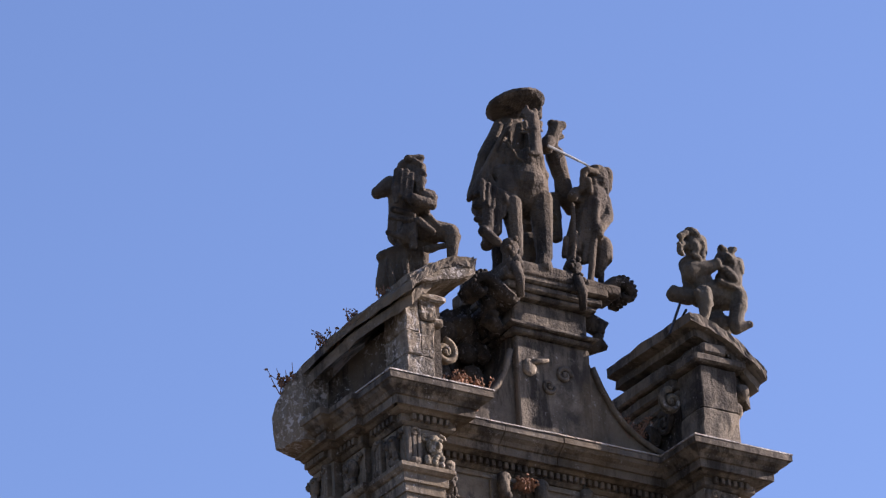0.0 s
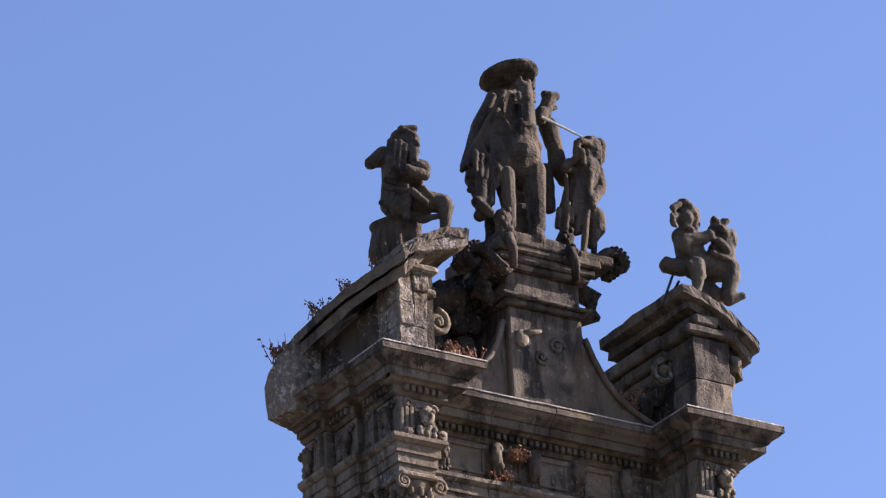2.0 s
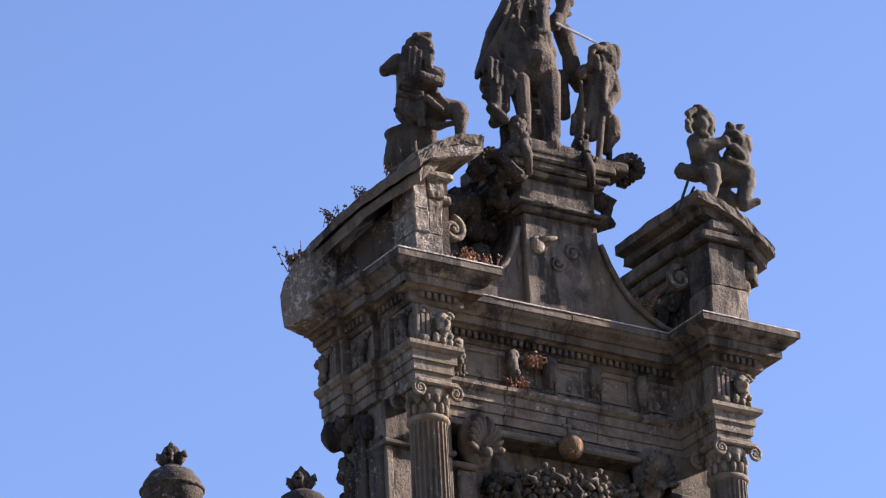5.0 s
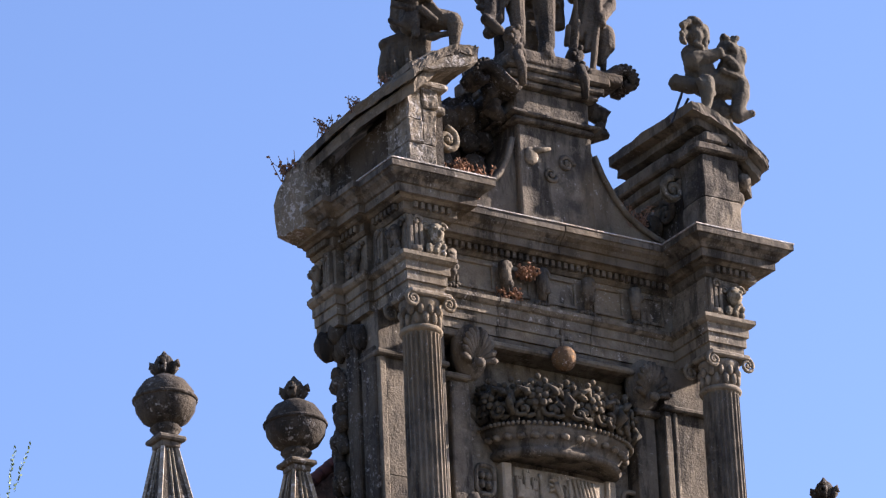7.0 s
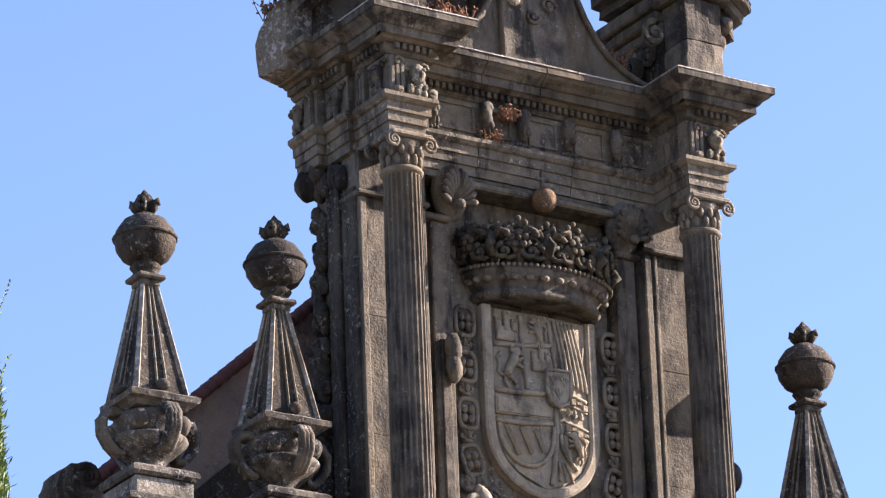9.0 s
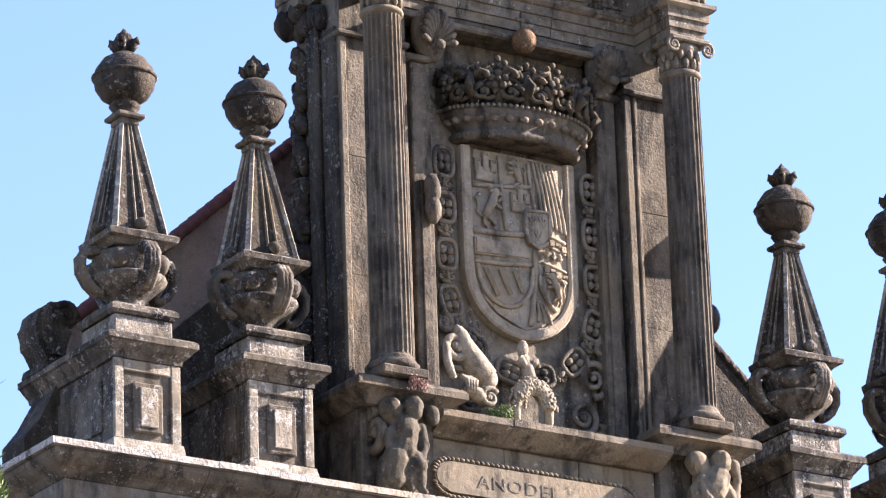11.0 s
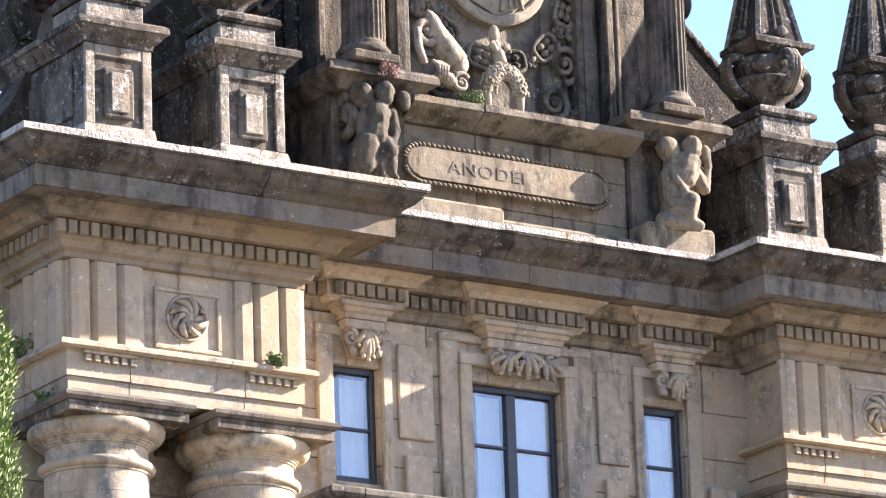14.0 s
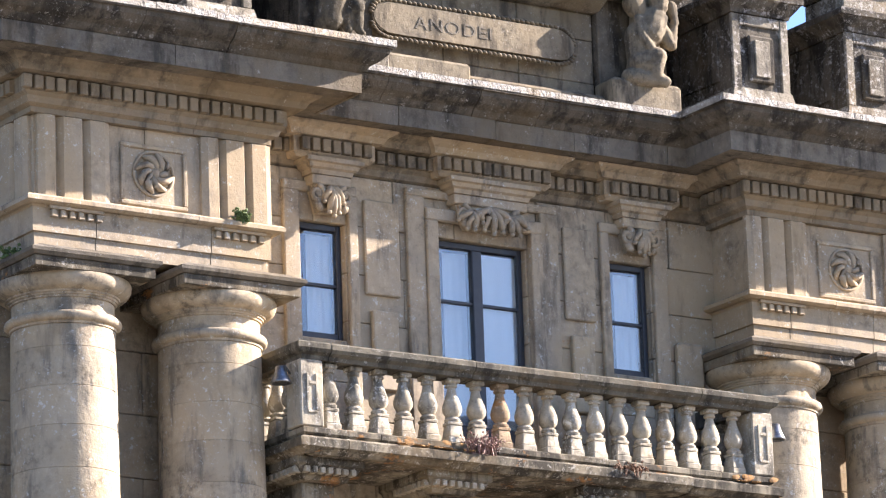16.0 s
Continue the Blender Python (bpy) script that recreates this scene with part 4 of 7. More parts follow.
def frieze_bracket(x, y, side, mask, seed):
    """A grooved console in the frieze, or a carved mask; side turns it to face -x."""
    bm = bmesh.new()
    if mask:
        rng = random.Random(seed)
        blob(bm, (0, -0.04, 0.24), (0.085, 0.07, 0.11), 10, 8, rough=0.06, seed=seed)
        blob(bm, (0, -0.11, 0.22), (0.03, 0.04, 0.04), 7, 5)
        for k in (-1, 1):
            blob(bm, (k * 0.045, -0.09, 0.28), (0.03, 0.025, 0.02), 6, 4)
            spiral(bm, (k * 0.09, -0.02, 0.33), 0.05, 1.1, 0.02, "xz", k, 0.0, 10)
        for k in range(9):
            blob(bm, (rng.uniform(-0.09, 0.09), -0.05, rng.uniform(0.03, 0.16)), (0.035, 0.035, 0.04), 6, 4, seed=k)
    else:
        for k in (-0.055, 0.0, 0.055):
            box(bm, k - 0.022, k + 0.022, -0.055, 0.005, 0.02, 0.4, bevel=0.008)
        spiral(bm, (0.0, -0.06, 0.34), 0.05, 1.1, 0.02, "xz", 1, 0.0, 10)
        blob(bm, (0, -0.05, 0.05), (0.07, 0.04, 0.04), 7, 5)
    m = pose(x, y, 21.02, 0, 0, -90 if side else 0)
    bmesh.ops.transform(bm, matrix=m, verts=bm.verts)
    # front masks take paler stone as if lit, side ones darker as if shaded
    part("frieze_mask" if mask else "frieze_bracket", bm, PALE if mask and not side else DARK, ent2, smooth=mask)


for c in (-1.805, 1.675):
    frieze_bracket(c + 0.1, 0.935, False, True, 5)
    frieze_bracket(c - 0.12, 0.94, False, False, 6)
for k, y in enumerate((1.08, 1.36, 1.72, 2.1, 2.42)):
    frieze_bracket(-2.015 if y < 1.5 else (-2.085 if y < 1.9 else -2.185), y, True, k in (0, 2, 4), 10 + k)


def fluted_column(x):
    y = 1.09
    c = thing("fluted_column", (x, y, 16.58), "fluted dark granite column with scrolled capital", "column", "gable columns")
    part("plinth", blk(x - 0.25, x + 0.25, y - 0.25, y + 0.3, 16.585, 16.68, bevel=0.015), DARK, c)
    part("base", lathe(bmesh.new(), [(0.235, 16.68), (0.255, 16.7), (0.26, 16.73), (0.235, 16.76), (0.212, 16.775), (0.216, 16.8), (0.2, 16.82)], (x, y, 0), 32), DARK, c, smooth=True)
    bm = bmesh.new()
    rings = []
    n = 22
    for z in (16.82, 16.86, 17.4, 18.2, 19.0, 19.8, 20.22, 20.25):
        r = 0.2 - 0.018 * ((z - 16.8) / 3.45) ** 1.4
        ring = []
        for i in range(n):
            for da, k in ((-0.36, 1.0), (-0.22, 0.915), (0.0, 0.875), (0.22, 0.915), (0.36, 1.0)):
                if z in (16.82, 20.25):
                    k = 1.0
                a = 2 * math.pi * (i + da) / n
                ring.append(bm.verts.new((x + r * k * math.cos(a), y + r * k * math.sin(a), z)))
        rings.append(ring)
    for a, b in zip(rings, rings[1:]):
        for i in range(len(a)):
            bm.faces.new((a[i], a[(i + 1) % len(a)], b[(i + 1) % len(a)], b[i]))
    part("shaft", bm, DARK, c)
    part("neck_ring", lathe(bmesh.new(), [(0.182, 20.25), (0.207, 20.265), (0.212, 20.285), (0.197, 20.31), (0.175, 20.32)], (x, y, 0), 28), MID, c, smooth=True)
    bm = lathe(bmesh.new(), [(0.165, 20.32), (0.16, 20.4), (0.172, 20.48), (0.205, 20.55), (0.205, 20.58)], (x, y, 0), 24)
    for i in range(12):
        a = 2 * math.pi * (i + 0.5) / 12
        for z, r, h in ((20.38, 0.178, 0.065), (20.47, 0.186, 0.055)):
            aa = a + (0.26 if z > 20.4 else 0)
            blob(bm, (x + r * math.cos(aa), y + r * math.sin(aa), z), (0.033, 0.033, h), 6, 5, rough=0.1, seed=i)
    part("leaf_collar", bm, MID, c, smooth=True)
    for sx in (-1, 1):
        for yy in (y - 0.2, y + 0.2):
            part("volute", spiral(bmesh.new(), (x + sx * 0.2, yy, 20.54), 0.078, 1.7, 0.023, hand=-sx, start=math.pi / 2), MID, c, smooth=True)
    part("abacus", blk(x - 0.235, x + 0.235, y - 0.23, y + 0.27, 20.59, 20.648, bevel=0.015), MID, c)


for x in (-1.795, 1.67):
    fluted_column(x)

# ---- church behind: rendered gable wall with a tiled verge
back = thing("church_gable", label="pink rendered church gable with clay tile verge", category="wall", kind="structure")
bm = outline(bmesh.new(), [(-4.35, 14.4), (5.6, 14.4), (5.6, 16.05), (0, 21.1), (-4.35, 17.18)], 2.95, 3.3)
part("rendered_wall", bm, RENDER, back)
bm = outline(bmesh.new(), [(5.7, 16.0), (0.06, 21.09), (0.06, 19.6), (5.7, 14.5)], 2.85, 2.946)
part("verge_band", bm, BLACK, back, "weathered dark granite verge band")
for s in (-1, 1):
    n = 58
    for i in range(n):
        a = i / n
        x0, z0 = s * 5.7 * (1 - a), 15.98 + 5.14 * a
        if x0 < -4.25:
            continue
        dx, dz = s * -5.7 / n, 5.14 / n
        bm = tube(bmesh.new(), [(x0 - 0.3 * dx, 2.86, z0 + 0.02), (x0 + 1.1 * dx, 2.86, z0 + dz + 0.06)], [0.07, 0.055] if s < 0 else [0.05, 0.05], 8)
        part("verge_tile", bm, TILE if s < 0 else BLACK, back, smooth=True)
part("lower_body", blk(-4.3, 5.5, 3.3, 9, 0, 15.9, bevel=0), RENDER, back)
bm = outline(bmesh.new(), [(-4.3, 15.0), (5.4, 15.0), (5.4, 15.4), (0, 20.2), (-4.3, 16.38)], 2.9, 2.96)
part("rubble_band", bm, BLACK, back)

# ---- obelisk pinnacles on panelled pedestals
def pinnacle(x, scroll=0):
    y = 1.36
    o = thing("obelisk_pinnacle", (x, y, 15.15), "dark lichened granite obelisk with ball finial on a panelled pedestal", "pinnacle", "pinnacles along the cornice")
    ped = part("pedestal", blk(x - 0.32, x + 0.32, 1.03, 2.55, 15.6, 16.36, bevel=0.01), LICH, o)
    bm = sweep(bmesh.new(), [(x - 0.34, 2.55), (x - 0.34, 1.0), (x + 0.34, 1.0), (x + 0.34, 2.55)], [(-0.3, 15.15), (0.12, 15.15), (0.1, 15.25), (0.12, 15.32), (0.06, 15.4), (0.03, 15.5), (0.01, 15.6), (-0.3, 15.6)])
    for v in bm.verts:
        n = noise.noise_vector(v.co * 7)
        v.co += 0.02 * n
    part("pedestal_base", bm, CRUST, ped)
    for a, b in ((-0.34, -0.245), (0.245, 0.34)):
        part("corner_strip", blk(x + a, x + b, 1.0, 1.04, 15.6, 16.358, bevel=0.008), CRUST, ped)
    part("top_strip", blk(x - 0.244, x + 0.244, 1.004, 1.04, 16.25, 16.357, bevel=0.008), CRUST, ped)
    part("front_panel", blk(x - 0.15, x + 0.15, 0.985, 1.035, 15.68, 16.15, bevel=0.022), LICH, ped)
    part("panel_tablet", blk(x - 0.09, x + 0.09, 0.968, 0.99, 15.73, 16.1, bevel=0.01), CRUST, ped)
    for s in (-1, 1):
        a, b = sorted((x + s * 0.318, x + s * 0.345))
        part("side_panel", blk(a, b, 1.25, 2.2, 15.72, 16.2, bevel=0.012), LICH, ped)
    bm = sweep(bmesh.new(), [(x - 0.33, 2.6), (x - 0.33, 1.01), (x + 0.33, 1.01), (x + 0.33, 2.6)], [(-0.33, 16.36), (0.02, 16.36), (0.03, 16.4), (0.08, 16.45), (0.11, 16.49), (0.135, 16.5), (0.135, 16.555), (0.1, 16.58), (-0.33, 16.6)])
    part("pedestal_cap", worn(bm, 0.008, 4), LICH, ped)
    part("step_block", blk(x - 0.3, x + 0.3, 1.06, 1.68, 16.6, 16.8, bevel=0.015), CRUST, o)
    bm = sweep(bmesh.new(), [(x - 0.3, y + 0.3), (x - 0.3, y - 0.3), (x + 0.3, y - 0.3), (x + 0.3, y + 0.3), (x - 0.3, y + 0.3)], [(-0.3, 16.802), (0.02, 16.802), (0.045, 16.83), (0.04, 16.88), (0.0, 16.91), (-0.3, 16.92)])
    part("torus_slab", bm, LICH, o)
    urn = part("urn", lathe(bmesh.new(), [(0.2, 16.91), (0.15, 16.95), (0.15, 17.0), (0.19, 17.05), (0.28, 17.12), (0.35, 17.18), (0.37, 17.215), (0.36, 17.24), (0.27, 17.25), (0.26, 17.28), (0.3, 17.34), (0.325, 17.4), (0.315, 17.45), (0.27, 17.49)], (x, y, 0), 24), LICH, o, smooth=True)
    for dx, dy in ((0, -1), (-1, 0), (1, 0), (0, 1)):
        bm = bmesh.new()
        for q in (-0.038, 0.0, 0.038):
            pts = [(x + dx * r - dy * q, y + dy * r + dx * q, z) for r, z in ((0.24, 17.44), (0.34, 17.465), (0.43, 17.45), (0.485, 17.37), (0.475, 17.25), (0.41, 17.14), (0.34, 17.08), (0.28, 17.08), (0.26, 17.13), (0.3, 17.16))]
            tube(bm, pts, [0.04, 0.04, 0.045, 0.045, 0.045, 0.042, 0.04, 0.036, 0.034, 0.03], 7)
        part("urn_scroll", bm, LICH, urn, smooth=True)
        q = 0.7 * (dx - dy), 0.7 * (dx + dy)
        part("urn_leaf", blob(bmesh.new(), (x + 0.3 * q[0], y + 0.3 * q[1], 17.36), (0.11, 0.11, 0.1), 9, 6, rough=0.12, seed=int(5 + dx + 3 * dy)), LICH, urn, smooth=True)
    bm = sweep(bmesh.new(), [(x - 0.26, y + 0.26), (x - 0.26, y - 0.26), (x + 0.26, y - 0.26), (x + 0.26, y + 0.26), (x - 0.26, y + 0.26)], [(-0.26, 17.49), (0.0, 17.49), (0.04, 17.53), (0.09, 17.55), (0.1, 17.6), (0.06, 17.625), (-0.26, 17.64)])
    part("obelisk_slab", worn(bm, 0.007, 3), LICH, o)
    b, t, z0, z1 = 0.29, 0.095, 17.63, 18.74
    bm = bmesh.new()
    k = 0.02
    lo = [bm.verts.new((x + sx * (b - k), y + sy * (b - k), z0)) for sx, sy in ((-1, -1), (1, -1), (1, 1), (-1, 1))]
    hi = [bm.verts.new((x + sx * (t - k), y + sy * (t - k), z1)) for sx, sy in ((-1, -1), (1, -1), (1, 1), (-1, 1))]
    for i in range(4):
        bm.faces.new((lo[i], lo[(i + 1) % 4], hi[(i + 1) % 4], hi[i]))
    bm.faces.new(lo[::-1])
    bm.faces.new(hi)
    sh = part("obelisk_shaft", bm, BLACK, o)
    for sx, sy in ((-1, -1), (1, -1), (1, 1), (-1, 1)):
        part("corner_rib", tube(bmesh.new(), [(x + sx * (b - 0.03), y + sy * (b - 0.03), z0), (x + sx * (t - 0.02), y + sy * (t - 0.02), z1)], [0.036, 0.024], 4), CRUST, sh)
    for dx, dy in ((0, -1), (-1, 0), (1, 0)):
        for q in (-0.05, 0.05):
            qx, qy = (q, 0) if dx == 0 else (0, q)
            part("rib", tube(bmesh.new(), [(x + dx * (b - 0.02) + qx, y + dy * (b - 0.02) + qy, z0 + 0.08), (x + dx * (t - 0.02) + 0.3 * qx, y + dy * (t - 0.02) + 0.3 * qy, z1)], [0.015, 0.01], 4), PALE, sh)
        part("foot_knob", blob(bmesh.new(), (x + dx * b, y + dy * b, z0 + 0.07), (0.07, 0.07, 0.06), 8, 6, rough=0.1), LICH, sh, smooth=True)
    part("neck_slab", box(blk(x - 0.1, x + 0.1, y - 0.1, y + 0.1, 18.74, 18.8, bevel=0.01), x - 0.145, x + 0.145, y - 0.145, y + 0.145, 18.8, 18.85, bevel=0.015), LICH, o)
    part("collar", lathe(bmesh.new(), [(0.14, 18.85), (0.1, 18.88), (0.13, 18.91), (0.15, 18.94), (0.12, 18.97), (0.14, 18.99)], (x, y, 0), 18), BLACK, o, smooth=True)
    ball = part("ball", lathe(bmesh.new(), [(0.13, 18.975), (0.22, 19.03), (0.275, 19.12), (0.288, 19.21), (0.27, 19.3), (0.2, 19.4), (0.1, 19.46), (0.06, 19.48)], (x, y, 0), 28), BLACK, o, smooth=True)
    rim = [(x + 0.288 * math.cos(a), y + 0.288 * math.sin(a), 19.225) for a in [2 * math.pi * i / 28 for i in range(29)]]
    part("ball_band", tube(bmesh.new(), rim, 0.02, 6), BLACK, ball, smooth=True)
    part("bud", lathe(bmesh.new(), [(0.06, 19.465), (0.055, 19.5), (0.09, 19.55), (0.1, 19.595), (0.07, 19.65), (0.035, 19.68), (0.008, 19.72)], (x, y, 0), 12), BLACK, o, smooth=True)
    for i in range(4):
        a = math.pi / 4 + i * math.pi / 2
        bm = tube(bmesh.new(), [(x + r * math.cos(a), y + r * math.sin(a), z) for r, z in ((0.05, 19.49), (0.1, 19.56), (0.125, 19.585), (0.13, 19.55))], [0.04, 0.05, 0.045, 0.025], 7)
        part("bud_leaf", bm, BLACK, o, smooth=True)
    return o


for x in (-4.45, -3.06, 3.06, 4.45):
    pinnacle(x)

# curled end of the side parapet
par = thing("parapet_scroll", (-4.78, 2.4, 15.2), "dark granite parapet end curled into a volute", "scroll", kind="structure")
bm = outline(bmesh.new(), [(-4.878, 16.64), (-4.976, 16.793), (-5.011, 16.972), (-4.962, 17.116), (-4.851, 17.209), (-4.739, 17.226), (-4.64, 17.175), (-4.598, 17.073), (-4.627, 16.989), (-4.696, 16.938), (-4.739, 16.861), (-4.71, 16.759), (-4.654, 16.64)], 2.02, 2.42, 0.05)
part("curl", worn(bm, 0.014, 3), BLACK, par)
part("volute", spiral(bmesh.new(), (-4.72, 2.0, 17.07), 0.115, 1.6, 0.038, "xz", -1, 2.6), BLACK, par, smooth=True)
bm = outline(bmesh.new(), [(-5.13, 15.2), (-5.13, 15.86), (-4.98, 16.05), (-4.78, 16.41), (-4.85, 16.48), (-4.93, 16.56), (-4.91, 16.63), (-4.6, 16.66), (-4.6, 15.2)], 2.05, 2.5, 0.02)
part("body", bm, BLACK, par)

# ---- coat of arms
arms = thing("coat_of_arms", (0.04, 1.7, 16.45), "ochre granite carved coat of arms with crown and chain collar", "coat of arms")
BASE[arms.name] -= Vector((0.05, 0.07, 0.03))  # set back against the recess
AX = 0.05
Y = 1.64


def shield_edge(w, drop, top):
    """The outline of a round-bottomed shield of that half width."""
    mid = 18.12 + drop
    return [(AX - w, top), (AX - w, 18.6)] + [(AX - w * math.cos(math.pi * i / 20), mid - w * math.sin(math.pi * i / 20)) for i in range(21)] + [(AX + w, 18.6), (AX + w, top)]


OUT, IN = shield_edge(0.66, 0.0, 19.36), shield_edge(0.545, 0.0, 19.36)
part("shield", outline(bmesh.new(), shield_edge(0.64, 0.0, 19.35), Y, 1.705), ARMS, arms)
bm = bmesh.new()
loops = []
for off, y, f in ((OUT, 1.705, 0.0), (OUT, 1.615, 0.02), (OUT, 1.6, 0.2), (IN, 1.598, 0.2), (IN, 1.615, 0.0), (IN, Y + 0.02, -0.05)):
    other = IN if off is OUT else OUT
    loops.append([bm.verts.new((p[0] + f * (q[0] - p[0]), y, p[1] + f * (q[1] - p[1]))) for p, q in zip(off, other)])
for la, lb in zip(loops, loops[1:]):
    for i in range(len(la) - 1):
        bm.faces.new((la[i], la[i + 1], lb[i + 1], lb[i]))
part("shield_rim", crisp(bm, 0.5), ARMS, arms, smooth=True)


def swell(x):
    """The field bulges forward at its middle."""
    return Y - 0.045 * max(0.0, 1 - (x / 0.58) ** 2)


bm = bmesh.new()
grid_rows = []
for j in range(15):
    z = 17.56 + j * (19.34 - 17.56) / 14
    w = 0.53 if z > 18.12 else math.sqrt(max(0.0004, 0.53 ** 2 - (18.12 - z) ** 2))
    grid_rows.append([bm.verts.new((AX + w * (i / 6 - 1), swell(w * (i / 6 - 1)), z)) for i in range(13)])
for ra, rb in zip(grid_rows, grid_rows[1:]):
    for i in range(12):
        bm.faces.new((ra[i], ra[i + 1], rb[i + 1], rb[i]))
part("field", bm, ARMS, arms, smooth=True)


def relief(name, pts, r, flat=1.0, seg=6, under=None):
    """A raised bar along points of (x, z) on the bulging field."""
    fine = []
    for (xa, za), (xb, zb) in zip(pts, pts[1:]):
        fine += [(xa + (xb - xa) * k / 4, za + (zb - za) * k / 4) for k in range(4)]
    fine.append(pts[-1])
    return part(name, tube(bmesh.new(), [(x, swell(x - AX) - 0.4 * r, z) for x, z in fine], r, seg, flat), ARMS, under or arms, smooth=seg > 4)


def plate(name, pts, d, under=None, bevel=0.008):
    cx = sum(x for x, _ in pts) / len(pts)
    return part(name, outline(bmesh.new(), pts, swell(cx - AX) - d, swell(cx - AX) + 0.03, bevel), ARMS, under or arms)


def rect(x0, x1, z0, z1):
    return [(x0, z1), (x0, z0), (x1, z0), (x1, z1)]


# quarters above: castles and lions, then the upright bars
relief("divider", [(-0.48, 18.97), (-0.17, 18.99), (0.17, 19.04)], 0.024)
relief("divider", [(-0.19, 19.3), (-0.17, 18.99), (-0.15, 18.72), (-0.13, 18.55)], 0.024)
relief("divider", [(0.14, 19.28), (0.17, 19.03), (0.21, 18.8)], 0.024)


def castle(x, z, k):
    c = plate("castle", rect(x - 0.12 * k, x + 0.12 * k, z, z + 0.15 * k), 0.035)
    for dx, h in ((-0.09, 0.2), (0.0, 0.28), (0.09, 0.2)):
        t = plate("tower", rect(x + (dx - 0.035) * k, x + (dx + 0.035) * k, z + 0.1 * k, z + h * k), 0.045, c)
        for m in (-0.026, 0.0, 0.026):
            plate("merlon", rect(x + (dx + m - 0.009) * k, x + (dx + m + 0.009) * k, z + h * k, z + (h + 0.035) * k), 0.045, t, 0.002)


castle(-0.345, 19.02, 0.95)
castle(0.03, 18.75, 0.85)


def lion(x, z, k, s=1):
    """A rampant lion in relief."""
    bm = bmesh.new()

    def at(dx, dz, d=0.02):
        return (x + s * k * dx, swell(x + s * k * dx - AX) - d, z + k * dz)

    tube(bm, [at(0.05, -0.1), at(0.03, -0.03, 0.035), at(-0.02, 0.06, 0.04), at(-0.04, 0.12, 0.035)], [0.045 * k, 0.04 * k, 0.05 * k, 0.04 * k], 8)
    blob(bm, at(-0.06, 0.16, 0.035), (0.05 * k, 0.03, 0.05 * k), 8, 6)
    blob(bm, at(-0.11, 0.15, 0.035), (0.03 * k, 0.02, 0.024 * k), 6, 4)
    for j in range(5):
        blob(bm, at(-0.02 + 0.02 * math.cos(j), 0.2 - 0.035 * j, 0.045), (0.024 * k,) * 3, 6, 4)
    for pts in ([(-0.03, 0.08), (-0.1, 0.08), (-0.13, 0.11)], [(-0.02, 0.04), (-0.1, 0.02), (-0.13, 0.0)], [(0.04, -0.09), (-0.02, -0.13), (-0.05, -0.18)], [(0.06, -0.1), (0.07, -0.16), (0.03, -0.21)]):
        tube(bm, [at(*q, 0.025) for q in pts], [0.025 * k, 0.02 * k, 0.016 * k], 6)
    tube(bm, [at(*q, 0.02) for q in ((0.08, -0.1), (0.14, -0.06), (0.12, 0.02), (0.15, 0.09), (0.11, 0.13))], [0.014 * k, 0.014 * k, 0.013 * k, 0.014 * k, 0.02 * k], 5)
    part("lion_relief", bm, ARMS, arms, smooth=True)


lion(-0.31, 18.75, 1.0, -1)
lion(0.0, 19.13, 0.75)
for i in range(6):
    f = i / 5
    relief("upright_bar", [(0.2 + 0.22 * f, 19.31), (0.255 + 0.24 * f, 19.05), (0.29 + 0.275 * f, 18.8 - 0.05 * f), (0.3 + 0.28 * f, 18.7 - 0.08 * f)], 0.021)
relief("saltire", [(0.4, 19.3), (0.51, 19.0), (0.57, 18.66)], 0.014)
relief("saltire", [(0.56, 19.1), (0.49, 18.7)], 0.014)
# small shield with three lilies
esc = [(0.07, 18.77), (0.07, 18.55), (0.11, 18.45), (0.21, 18.4), (0.31, 18.46), (0.35, 18.56), (0.35, 18.79)]
small = plate("inner_shield", esc, 0.05)
part("inner_rim", tube(bmesh.new(), [(x, swell(0.16) - 0.055, z) for x, z in esc + esc[:1]], 0.02, 6), ARMS, small, smooth=True)
for x, z in ((0.15, 18.68), (0.27, 18.69), (0.21, 18.54)):
    bm = bmesh.new()
    for dx, dz, q in ((0, 0.02, 0), (-0.028, 0.0, 30), (0.028, 0.0, -30)):
        blob(bm, (x + dx, swell(x - AX) - 0.055, z + dz), (0.014, 0.014, 0.04), 6, 5, (0, -q, 0))
    blob(bm, (x, swell(x - AX) - 0.055, z - 0.04), (0.012, 0.012, 0.026), 6, 4)
    part("lily", bm, ARMS, small, smooth=True)
# bands across, barrel-shaped lower left quarter
relief("band", [(-0.5, 18.5), (-0.2, 18.5), (0.08, 18.53)], 0.03)
plate("broad_band", [(-0.5, 18.43), (-0.5, 18.25), (0.14, 18.28), (0.1, 18.42)], 0.03, bevel=0.015)
relief("band", [(-0.49, 18.19), (-0.2, 18.19), (0.14, 18.23)], 0.026)
bowl = [(-0.46, 18.16)] + [(-0.15 - 0.3 * math.cos(math.pi * i / 12), 18.12 - 0.36 * math.sin(math.pi * i / 12)) for i in range(13)] + [(0.15, 18.2)]
relief("bowl_rim", bowl, 0.026)
for k in range(3):
    relief("bend", [(-0.38 + 0.16 * k, 18.14), (-0.25 + 0.14 * k, 17.86 + 0.03 * k)], 0.034, 0.7, 4)
relief("divider", [(0.19, 18.4), (0.18, 18.1), (0.13, 17.72), (0.1, 17.6)], 0.028)
